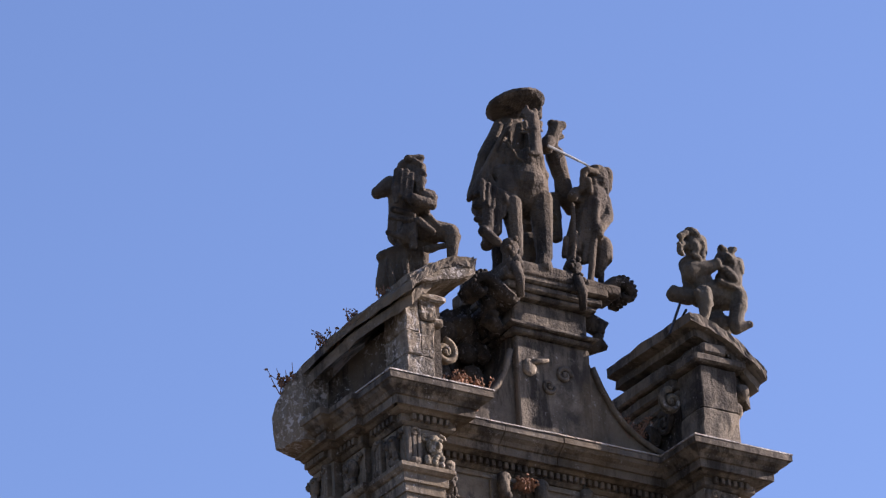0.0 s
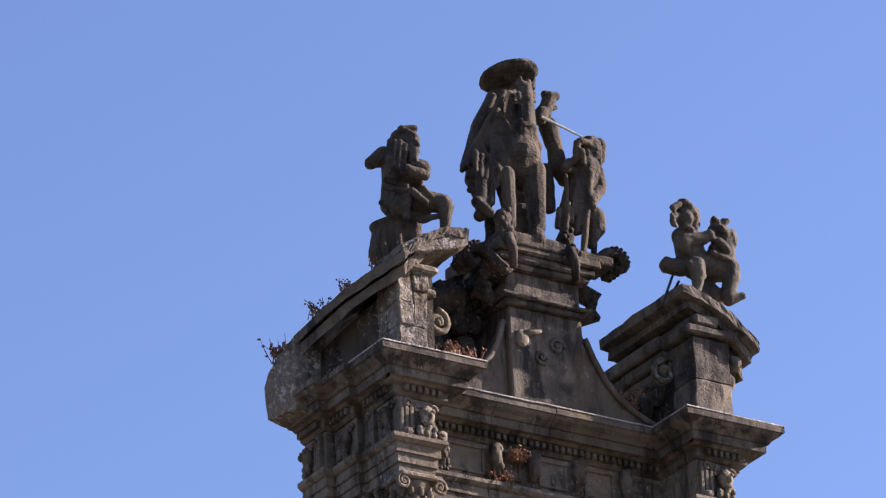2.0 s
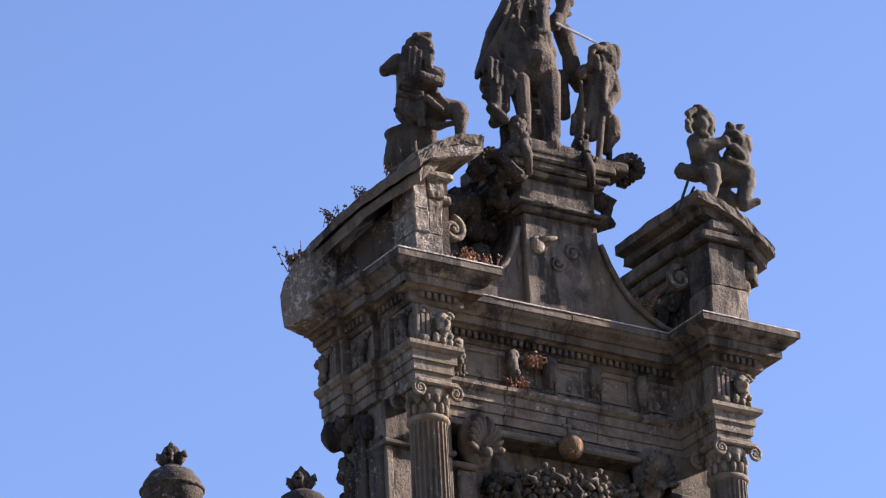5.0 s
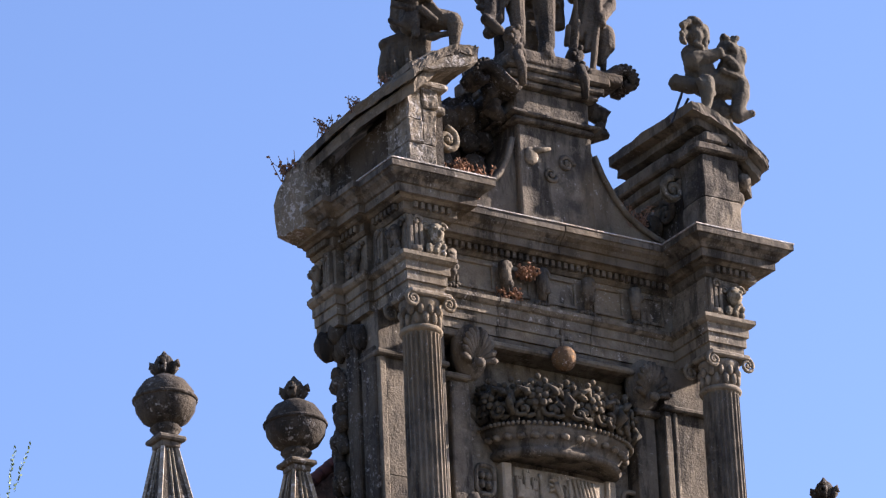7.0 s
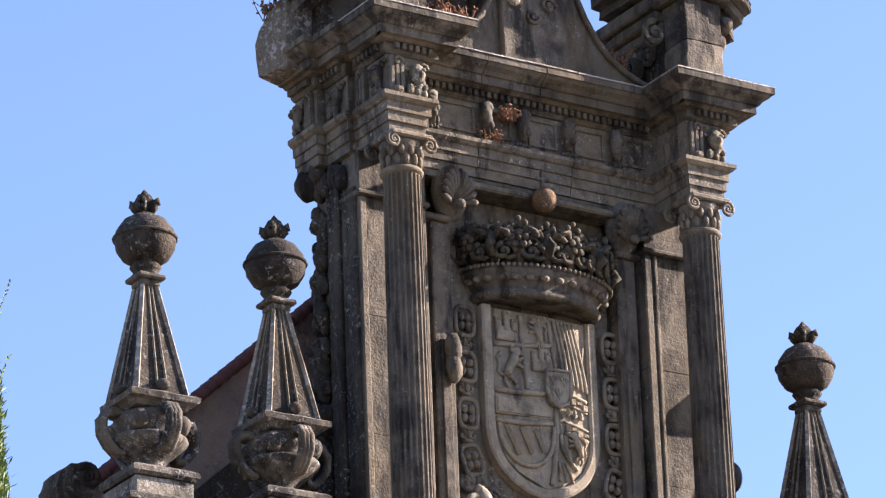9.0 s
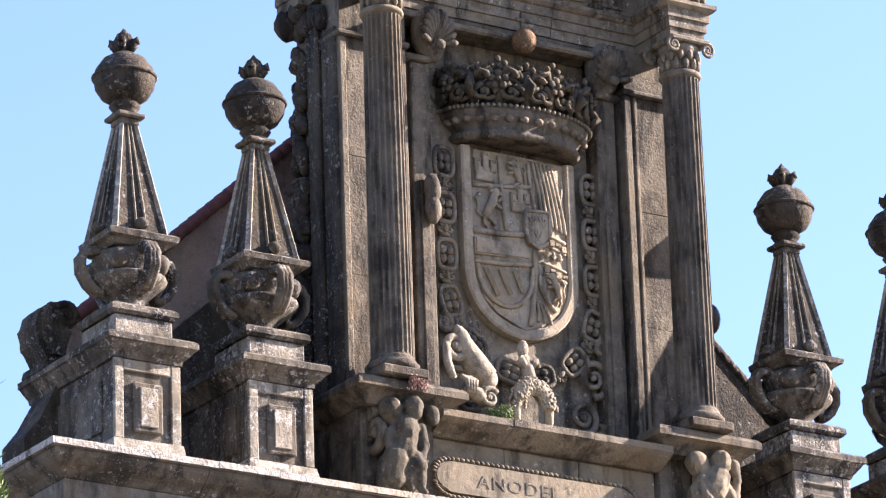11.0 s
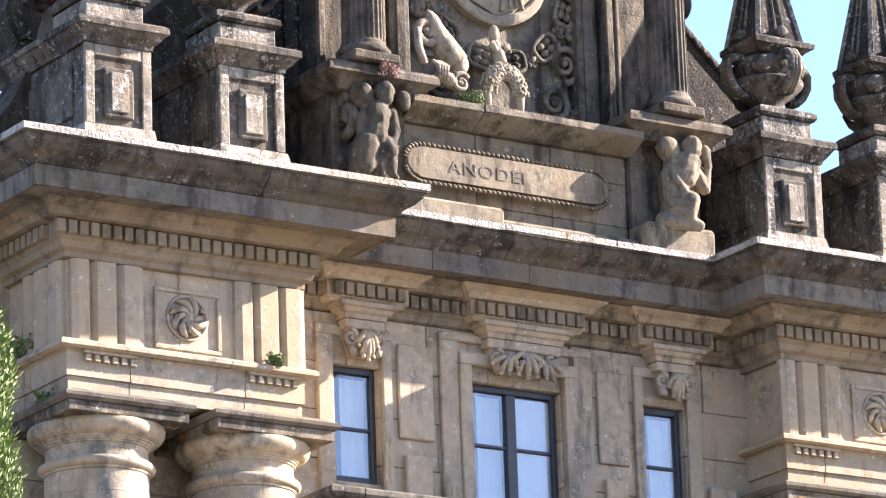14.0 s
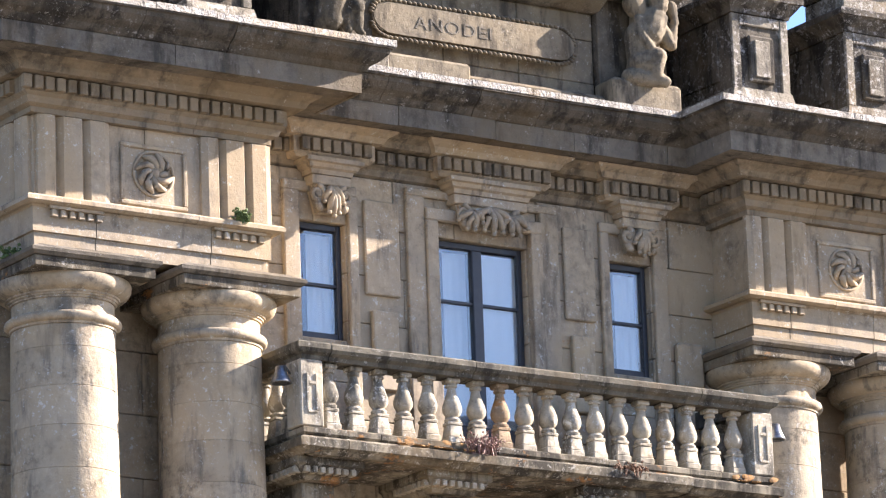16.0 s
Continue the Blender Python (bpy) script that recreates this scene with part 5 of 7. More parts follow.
# chequered border and the lion at the lower right
for j, z in enumerate((18.52, 18.22)):
    for i in range(4):
        plate("billet", rect(0.29 + 0.075 * i, 0.345 + 0.075 * i, z - 0.02 * i - 0.035 * ((i + j) % 2), z - 0.02 * i + 0.03), 0.035, bevel=0.004)
relief("band", [(0.28, 18.58), (0.43, 18.56), (0.57, 18.53)], 0.02)
relief("band", [(0.28, 18.17), (0.43, 18.16), (0.57, 18.12)], 0.02)
relief("band", [(0.28, 18.47), (0.43, 18.45), (0.58, 18.41)], 0.016)
relief("band", [(0.28, 18.28), (0.43, 18.26), (0.58, 18.23)], 0.016)
for x in (0.33, 0.41, 0.49):
    part("lily", blob(blob(bmesh.new(), (x, swell(x - AX) - 0.02, 18.38 - 0.1 * (x - 0.33)), (0.022, 0.02, 0.045), 6, 5), (x, swell(x - AX) - 0.02, 18.37 - 0.1 * (x - 0.33)), (0.035, 0.015, 0.018), 6, 4), ARMS, arms, smooth=True)
relief("quarter_rim", [(0.23, 18.14), (0.25, 18.0), (0.32, 17.88), (0.42, 17.8)], 0.024)
lion(0.42, 18.02, 0.8)
for k in range(3):
    relief("flame", [(0.2 + 0.03 * k, 17.85), (0.21 + 0.06 * k, 17.75), (0.2 + 0.08 * k, 17.66)], 0.018)


def collar_link():
    """One link of the collar: a rounded frame round four balls, with a spark below."""
    bm = bmesh.new()
    ring = []
    for i in range(25):
        a = 2 * math.pi * i / 24
        c, d = math.cos(a), math.sin(a)
        ring.append((0.105 * math.copysign(abs(c) ** 0.6, c), -0.06, 0.15 * math.copysign(abs(d) ** 0.6, d)))
    tube(bm, ring, 0.026, 6)
    for k in (-1, 1):
        for j in (-1, 1):
            blob(bm, (0.04 * k, -0.05, 0.045 * j), (0.042, 0.045, 0.046), 7, 5)
    for k in (-1, 1):
        spiral(bm, (0.06 * k, -0.04, -0.215), 0.05, 1.0, 0.02, "xz", k, math.pi / 2, 8)
    blob(bm, (0, -0.06, -0.215), (0.03, 0.03, 0.05), 6, 4)
    blob(bm, (0, -0.04, -0.27), (0.06, 0.03, 0.025), 6, 4)
    return mesh_of("collar_link", bm, MID, True)


LINK = collar_link()
for s in (-1, 1):
    for z in (19.15, 18.68, 18.2):
        piece("collar_link", LINK, arms, (AX + s * 0.85, 1.69, z))
    for a in (0.26, 0.82, 1.36):
        ob = piece("collar_link", LINK, arms, (AX + s * 0.85 * math.cos(a), 1.69, 17.95 - 0.85 * math.sin(a)))
        ob.rotation_euler = (0, s * a, 0)
    for z, r, x in ((17.2, 0.2, 0.8), (16.78, 0.17, 0.66), (16.62, 0.09, 0.9), (17.5, 0.09, 0.9)):
        part("scroll_carving", spiral(bmesh.new(), (AX + s * x, 1.64, z), r, 1.6, 0.04, "xz", s, -math.pi / 2 * s), MID, arms, smooth=True)
    bm = bmesh.new()
    for j in range(6):
        a = 0.3 + 0.35 * j
        tube(bm, [(AX + s * 0.86, 1.66, 16.62), (AX + s * (0.9 + 0.1 * math.cos(a)), 1.6, 16.55 + 0.16 * math.sin(a)), (AX + s * (0.9 + 0.15 * math.cos(a)), 1.66, 16.55 + 0.24 * math.sin(a))], [0.02, 0.032, 0.015], 6)
    part("leaf_carving", bm, DARK, arms, smooth=True)

# lion-like scroll and hanging fleece on the ledge
carving = thing("ledge_carving", (-0.6, 1.15, 16.42), "ochre granite curled scroll and hanging fleece on the ledge", "carving")
bm = bmesh.new()
spiral(bm, (-1.02, 1.2, 17.11), 0.16, 1.6, 0.055, "xz", -1, math.pi / 2, 32)
tube(bm, [(-0.98, 1.22, 17.24), (-0.9, 1.22, 17.12), (-0.8, 1.2, 16.95), (-0.7, 1.18, 16.82)], [0.08, 0.1, 0.13, 0.13], 12)
blob(bm, (-0.7, 1.18, 16.82), (0.12, 0.1, 0.12), 12, 8)
spiral(bm, (-0.73, 1.08, 16.6), 0.1, 1.5, 0.03, "xz", 1, 0.6)
tube(bm, [(-0.95, 1.15, 16.7), (-0.85, 1.1, 16.62), (-0.75, 1.15, 16.58)], [0.05, 0.07, 0.07], 8)
tube(bm, [(-1.15, 1.15, 17.1), (-1.16, 1.12, 16.9), (-1.12, 1.1, 16.74)], [0.035, 0.04, 0.04], 8)
for k in range(4):
    tube(bm, [(-1.02 + 0.03 * k, 1.1, 16.78), (-1.0 + 0.03 * k, 1.03, 16.72), (-1.0 + 0.03 * k, 1.04, 16.6)], [0.02, 0.026, 0.02], 6)
part("lion_scroll", bm, ARMS, carving, smooth=True)
bm = bmesh.new()
arch = [(-0.17 + 0.185 * math.cos(a), 1.2, 16.58 + 0.25 * math.sin(a)) for a in [math.pi * i / 14 for i in range(15)]]
tube(bm, [(0.015, 1.2, 16.4)] + arch + [(-0.355, 1.2, 16.4)], [0.03, 0.045, 0.06, 0.075] + [0.085] * 9 + [0.075, 0.06, 0.045, 0.03], 12)
rng = random.Random(9)
for k in range(190):
    a, q = rng.uniform(0.1, math.pi - 0.1), rng.uniform(-1.5, 1.5)
    r, w = 0.185, 0.086 * math.sin(q)
    c = (-0.17 + (r + w) * math.cos(a), 1.2 - 0.083 * math.cos(q), 16.58 + (0.25 + w) * math.sin(a))
    blob(bm, c, (0.017, 0.014, 0.017), 5, 4, seed=k)
tube(bm, [(-0.17, 1.22, 16.88), (-0.18, 1.25, 17.04), (-0.2, 1.3, 17.2)], [0.07, 0.06, 0.04], 8)
for k in (-1, 1):
    tube(bm, [(-0.18, 1.24, 17.0), (-0.18 + k * 0.09, 1.22, 17.1), (-0.18 + k * 0.12, 1.24, 17.05)], [0.03, 0.045, 0.03], 7)
blob(bm, (-0.2, 1.28, 17.22), (0.06, 0.05, 0.1), 8, 6)
part("fleece", bm, ARMS, carving, smooth=True)

# crown
crown = part("crown", lathe(bmesh.new(), [(0.5, 19.24), (0.62, 19.2), (0.7, 19.2), (0.735, 19.235), (0.72, 19.275), (0.69, 19.29), (0.74, 19.36), (0.82, 19.43), (0.84, 19.5), (0.74, 19.5), (0.6, 19.62), (0.45, 19.8), (0.3, 19.84)], (AX, 1.7, 0), 48, 0.62), DARK, arms, smooth=True)
crown.location.z = 0.19


def on_crown(a, r, z):
    return (AX + r * math.cos(a), 1.7 + 0.62 * r * math.sin(a), z)


bmp = blob(bmesh.new(), (0, 0, 0), (0.022, 0.022, 0.022), 6, 4)
PEARL = mesh_of("pearl", bmp, MID, True)
for i in range(44):
    piece("pearl", PEARL, crown, on_crown(math.pi * (1.0 + (i + 0.5) / 44), 0.86, 19.49))
for i in range(15):
    a = math.pi * (1.0 + (i + 0.5) / 15)
    part("gem", blob(bmesh.new(), on_crown(a, 0.78, 19.38), (0.05, 0.04, 0.035), 8, 5), MID, crown, smooth=True)


def fleuron_mesh(seed):
    """A leafy crown flower: stem, side curls, rosette and a three-lobed top."""
    bm = bmesh.new()
    tube(bm, [(0, 0.05, -0.02), (0, 0.0, 0.12), (0, -0.03, 0.26)], [0.04, 0.03, 0.025], 6)
    for k in (-1, 1):
        spiral(bm, (k * 0.085, -0.02, 0.08), 0.075, 1.15, 0.024, "xz", k, math.pi / 2, 10)
        tube(bm, [(k * 0.02, 0.0, 0.2), (k * 0.07, -0.04, 0.27), (k * 0.12, -0.02, 0.24), (k * 0.13, -0.03, 0.2)], [0.02, 0.028, 0.026, 0.03], 6)
    if seed % 2:
        for j in range(5):
            a = 2 * math.pi * j / 5 + 0.3
            blob(bm, (0.05 * math.cos(a), -0.06, 0.17 + 0.05 * math.sin(a)), (0.03, 0.016, 0.03), 6, 4)
        blob(bm, (0, -0.075, 0.17), (0.022, 0.022, 0.022), 6, 4)
    else:
        tube(bm, [(0, -0.02, 0.05), (0.0, -0.09, 0.14), (0.0, -0.06, 0.22)], [0.03, 0.04, 0.012], 6, 0.6)
    for k in (-1, 0, 1):
        blob(bm, (k * 0.05, -0.02, 0.32 + (0.04 if k == 0 else 0)), (0.024, 0.024, 0.026), 6, 5)
    return mesh_of("fleuron", bm, CHILD, True)


bead = mesh_of("bead", blob(bmesh.new(), (0, 0, 0), (0.03, 0.03, 0.03), 7, 5), CHILD, True)
for j in range(5):
    a = math.pi * (1.1 + 0.2 * j)
    for k in range(7):
        f = k / 6
        piece("bead", bead, crown, on_crown(a, 0.86 - 0.5 * f, 19.72 + 0.3 * math.sin(math.pi * 0.5 * f)))
FLEU = [fleuron_mesh(k) for k in range(2)]
for i in range(10):
    a = math.pi * (0.98 + 1.04 * i / 9)
    x, y, z = on_crown(a, 0.82, 19.52)
    piece("fleuron", FLEU[i % 2], crown, (x, y, z), a + math.pi / 2, (1.35, 1.4, 1.2 + 0.12 * math.sin(3 * i)))
for i in range(7):
    a = math.pi * (1.05 + 0.9 * i / 6)
    x, y, z = on_crown(a, 0.62, 19.62)
    piece("fleuron", FLEU[(i + 1) % 2], crown, (x, y, z), a + math.pi / 2, (1.2, 1.2, 1.0))
part("orb", blob(bmesh.new(), (-0.03, 1.3, 20.24), (0.125, 0.125, 0.13), 18, 12), ORB, crown, "rusty lichened stone orb", smooth=True)
bm = blk(-0.05, -0.01, 1.3, 1.34, 20.36, 20.56, bevel=0.008)
box(bm, -0.105, 0.045, 1.303, 1.337, 20.45, 20.49, bevel=0.008)
part("cross", bm, DARK, crown)

# ---- a member of a statue
def limb(bm, p, q, r0, r1):
    """A rounded, tapering member."""
    p, q = Vector(p), Vector(q)
    d = q - p
    n = 5
    pts, rad = [], []
    u = d.normalized() if d.length > 1e-4 else Vector((0, 0, 1))
    for k, f in ((-1, 0.0), (-0.8, 0.6), (-0.4, 0.92)):
        pts.append(p + u * k * r0)
        rad.append(max(0.1, f) * r0)
    for i in range(n + 1):
        pts.append(p.lerp(q, i / n))
        rad.append(r0 + (r1 - r0) * i / n)
    for k, f in ((0.4, 0.92), (0.8, 0.6), (1, 0.0)):
        pts.append(q + u * k * r1)
        rad.append(max(0.1, f) * r1)
    tube(bm, pts, rad, 10)


def statue(name, bm, material, label, at, voxel=0.02, rough=0.009, soften=1):
    for v in bm.verts:
        v.co += rough * noise.noise_vector(v.co * 14) + 0.7 * rough * noise.noise_vector(v.co * 30)
    ob = single(name, bm, material, label, "statue", at=at, smooth=True)
    m = ob.modifiers.new("fuse", "REMESH")
    m.mode, m.voxel_size, m.use_smooth_shade = "VOXEL", voxel, True
    s = ob.modifiers.new("soften", "SMOOTH")
    s.factor, s.iterations = 0.5, soften
    return ob


# ---- broken pediment above the gable cornice
ped = thing("broken_pediment", label="dark weathered granite broken curved pediment with plants", category="pediment", kind="structure")


def shell_slab(s, inner, rows, thick, y_front, inset=0.0, drop=0.0):
    """A curved slab; rows are (y, outer x, outer z); inner is (x, z)."""
    bm = bmesh.new()
    grid = []
    m = 8
    for y, ox, oz in rows:
        line = []
        for k in range(m + 1):
            v = k / m
            x = (inner[0] + inset * 0.5) + (ox - inset - inner[0]) * v
            z = inner[1] + (oz - inner[1]) * v + 0.1 * math.sin(math.pi * v) - drop
            line.append((s * x, y + (inset if y == rows[0][0] else 0), z))
        grid.append(line)
    top = [[bm.verts.new(p) for p in line] for line in grid]
    bot = [[bm.verts.new((p[0], p[1], p[2] - thick)) for p in line] for line in grid]
    a, b = len(grid), m + 1
    for i in range(a - 1):
        for j in range(b - 1):
            bm.faces.new((top[i][j], top[i][j + 1], top[i + 1][j + 1], top[i + 1][j]))
            bm.faces.new((bot[i][j], bot[i + 1][j], bot[i + 1][j + 1], bot[i][j + 1]))
        for j in (0, b - 1):
            bm.faces.new((top[i][j], top[i + 1][j], bot[i + 1][j], bot[i][j]))
    for i in (0, a - 1):
        for j in range(b - 1):
            bm.faces.new((top[i][j], top[i][j + 1], bot[i][j + 1], bot[i][j]))
    return bm


L_ROWS = [(0.72, 1.98, 22.9), (1.0, 2.1, 22.82), (1.35, 2.28, 22.68), (1.7, 2.42, 22.52), (2.05, 2.52, 22.35), (2.35, 2.58, 22.15), (2.6, 2.58, 21.98)]
R_ROWS = [(0.8, 2.26, 22.82), (1.3, 2.26, 22.82), (1.9, 2.26, 22.82), (2.55, 2.26, 22.82)]
part("curved_slab", worn(shell_slab(-1, (1.25, 23.3), L_ROWS, 0.1, 0.72), 0.022, 3), DARK, ped)
part("curved_slab_moulding", worn(shell_slab(-1, (1.25, 23.3), L_ROWS, 0.12, 0.72, 0.09, 0.102), 0.018, 2), DARK, ped)
part("curved_slab", worn(shell_slab(1, (1.36, 23.3), R_ROWS, 0.1, 0.75), 0.018, 2), DARK, ped)
part("curved_slab_moulding", worn(shell_slab(1, (1.42, 23.3), R_ROWS, 0.1, 0.75, 0.1, 0.102), 0.018, 2), DARK, ped)
part("curved_slab_moulding", worn(shell_slab(1, (1.45, 23.24), R_ROWS, 0.16, 0.75, 0.2, 0.2), 0.018, 2), DARK, ped)
for s in (-1, 1):
    def sp(a, b):
        return sorted((s * a, s * b))
    if s < 0:
        # broken stones, set unevenly
        for x0, x1, z0, z1, d in ((1.64, 1.97, 21.87, 22.2, 0.0), (1.62, 1.78, 22.205, 22.6, 0.02), (1.785, 1.96, 22.205, 22.45, -0.012), (1.785, 1.96, 22.455, 22.84, 0.015), (1.6, 1.78, 22.605, 22.84, 0.0)):
            part("pier_stone", worn(blk(-x1, -x0, 0.9 + d, 1.3, z0, z1, bevel=0.015), 0.016, 4), FLAKED, ped)
        part("pier_moulding", worn(blk(-1.66, -1.5, 0.92, 1.35, 22.58, 22.66, bevel=0.02)), FLAKED, ped)
        part("pier_moulding", worn(blk(-2.02, -1.5, 0.86, 1.35, 22.8, 22.88, bevel=0.02), 0.014, 4), FLAKED, ped)
        bm = outline(bmesh.new(), [(-2.0, 22.9), (-1.75, 22.94), (-1.5, 23.02), (-1.28, 23.1), (-1.22, 23.14), (-1.2, 23.3), (-1.45, 23.26), (-1.75, 23.13), (-2.0, 22.97)], 0.735, 1.2, 0.02)
        part("arch_stone", worn(bm, 0.014, 3), FLAKED, ped)
    else:
        part("pier_stone", worn(blk(1.5, 1.95, 0.9, 1.3, 21.87, 22.32, bevel=0.012), 0.012), MID, ped)
        part("pier_stone", worn(blk(1.51, 1.95, 0.91, 1.3, 22.325, 22.79, bevel=0.012), 0.012), DARK, ped)
        part("pier_moulding", worn(blk(1.42, 2.05, 0.85, 1.35, 22.8, 22.9, bevel=0.02)), DARK, ped)
        part("pier_moulding", blk(1.52, 1.8, 0.84, 1.4, 22.902, 23.02, bevel=0.02), DARK, ped)
    # tympanum blocks are near black to paint the shadow of the deep recess
    if s < 0:
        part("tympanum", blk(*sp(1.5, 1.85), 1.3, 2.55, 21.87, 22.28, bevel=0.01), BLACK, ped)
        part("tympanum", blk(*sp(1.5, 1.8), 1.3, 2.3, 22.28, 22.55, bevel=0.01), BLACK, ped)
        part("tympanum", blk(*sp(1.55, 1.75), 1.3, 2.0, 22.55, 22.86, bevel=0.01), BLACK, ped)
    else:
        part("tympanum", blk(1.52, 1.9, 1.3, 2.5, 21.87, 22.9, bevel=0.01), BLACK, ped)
        for z0, z1, k in ((22.55, 22.66, 0.04), (22.662, 22.78, 0.1), (22.782, 22.93, 0.16)):
            part("flank_moulding", worn(blk(1.52 - k, 1.9, 1.3, 2.5 + 0.5 * k, z0, z1, bevel=0.02), 0.012, 3), DARK, ped)
        part("flank_volute", spiral(bmesh.new(), (1.49, 1.55, 22.38), 0.13, 1.6, 0.04, "yz", 1, 1.0), DARK, ped, smooth=True)
        part("flank_volute", tube(bmesh.new(), [(1.5, 1.66, 22.45), (1.5, 1.86, 22.36), (1.5, 1.98, 22.1), (1.5, 2.05, 21.9)], [0.04, 0.05, 0.06, 0.07], 8), DARK, ped, smooth=True)
    part("end_block", blk(*sp(2.0, 2.5), 2.3, 2.6, 21.87, 22.0, bevel=0.02), BLACK, ped)
    bm = bmesh.new()
    for i in range(3):
        spiral(bm, (s * (1.46 - 0.03 * i), 1.75, 22.25), 0.15, 1.4, 0.045, "yz", 1, 0.0)
    tube(bm, [(s * 1.44, 1.85, 22.38), (s * 1.44, 2.05, 22.2), (s * 1.44, 2.1, 21.95)], 0.05, 6)
    part("side_volute", bm, BLACK, ped, smooth=True)
    bm = bmesh.new()
    spiral(bm, (s * 1.33, 1.2, 22.46), 0.13, 1.5, 0.04, "xz", s, math.pi / 2)
    blob(bm, (s * 1.33, 1.25, 22.46), (0.12, 0.05, 0.12), 12, 8)
    part("front_volute", bm, PALE, ped, smooth=True)
    bm = bmesh.new()
    rng = random.Random(310 + s)
    for k in range(46):
        u = rng.random()
        x = 0.42 + 0.6 * u
        blob(bm, (s * x, rng.uniform(1.7, 1.9), rng.uniform(21.95, 23.35 - 0.3 * u)), (rng.uniform(0.09, 0.15), 0.1, rng.uniform(0.1, 0.17)), 8, 6, (0, rng.uniform(-50, 50), 0), 0.14, k)
    if s < 0:
        # carving and rear wall darkened in colour as the shadowed void beside the pedestal
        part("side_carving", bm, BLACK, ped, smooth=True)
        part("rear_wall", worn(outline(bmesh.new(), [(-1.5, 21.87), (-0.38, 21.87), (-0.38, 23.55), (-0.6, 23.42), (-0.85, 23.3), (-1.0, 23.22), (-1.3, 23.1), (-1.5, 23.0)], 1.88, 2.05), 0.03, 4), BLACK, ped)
for k, (x, z) in enumerate(((2.12, 22.62), (2.02, 22.4), (1.92, 22.2), (1.88, 22.02))):
    part("scroll_step", blob(bmesh.new(), (x - 0.06, 1.1, z), (0.12, 0.2, 0.11), 10, 7), DARK, ped, smooth=True)

# closed side under the left curve, pale worn end
bm = bmesh.new()
lo, hi, lo2, hi2 = [], [], [], []
for y, ox, oz in L_ROWS[1:]:
    lo.append(bm.verts.new((-ox + 0.3, y, 21.86)))
    hi.append(bm.verts.new((-ox + 0.3, y, oz - 0.1)))
    lo2.append(bm.verts.new((-1.5, y, 21.86)))
    hi2.append(bm.verts.new((-1.5, y, oz + 0.02)))
for i in range(len(lo) - 1):
    bm.faces.new((lo[i], lo[i + 1], hi[i + 1], hi[i]))
    bm.faces.new((hi[i], hi[i + 1], hi2[i + 1], hi2[i]))
    bm.faces.new((lo2[i], hi2[i], hi2[i + 1], lo2[i + 1]))
for i in (0, -1):
    bm.faces.new((lo[i], hi[i], hi2[i], lo2[i]))
# near-black fill paints the shade below the curved slab
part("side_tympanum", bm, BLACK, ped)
bm = bmesh.new()
ring = []
for y, ox, oz in ((1.98, 2.5, 22.36), (2.2, 2.57, 22.25), (2.42, 2.6, 22.1), (2.62, 2.6, 21.97)):
    ring.append([bm.verts.new(p) for p in ((-ox - 0.01, y, oz + 0.02), (-ox + 0.02, y, 21.62), (-ox + 0.35, y, 21.6), (-ox + 0.35, y, oz + 0.1))])
for a, b in zip(ring, ring[1:]):
    for k in range(4):
        bm.faces.new((a[k], a[(k + 1) % 4], b[(k + 1) % 4], b[k]))
bm.faces.new(ring[0])
bm.faces.new(ring[-1])
part("worn_end_stone", worn(bm, 0.03), FLAKED, ped)

# ---- pedestal of the rider
rp = thing("statue_pedestal", (0, 1.7, 21.86), "dark granite statue pedestal with curved foot and lion-head scrolls", "pedestal", kind="structure")
curve = [(0.42, 22.92), (0.43, 22.75), (0.49, 22.55), (0.59, 22.35), (0.73, 22.18), (0.92, 22.06), (1.14, 21.98), (1.4, 21.93), (1.4, 21.86)]
curve_e = [(0.48, 22.92), (0.54, 22.75), (0.63, 22.55), (0.75, 22.35), (0.9, 22.18), (1.08, 22.06), (1.26, 21.98), (1.45, 21.93), (1.45, 21.86)]
bm = outline(bmesh.new(), curve_e + [(-x, z) for x, z in curve[::-1]], 1.42, 2.2, 0.015)
part("curved_foot", bm, DARK, rp)
part("core", blk(-0.41, 0.41, 1.5, 2.1, 21.87, 22.95, bevel=0.01), BLACK, rp)
part("shaft", blk(-0.4, 0.47, 1.33, 1.43, 21.87, 22.9, bevel=0.015), DARK, rp)
for run in ([(-x, z) for x, z in curve[1:8]], curve_e[1:8]):
    part("foot_moulding", tube(bmesh.new(), [(x, 1.4, z) for x, z in run], 0.035, 6), DARK, rp, smooth=True)
for z0, z1, k in ((22.9, 22.96, 0.05), (22.963, 23.0, 0.1), (23.28, 23.34, 0.1), (23.343, 23.42, 0.15), (23.423, 23.53, 0.2)):
    part("cap_moulding", worn(blk(-0.42 - k, 0.42 + k, 1.3 - 0.8 * k, 2.0, z0, z1, bevel=0.02), 0.012, 4), DARK, rp)
part("neck", blk(-0.44, 0.44, 1.3, 1.95, 23.002, 23.278, bevel=0.02), DARK, rp)
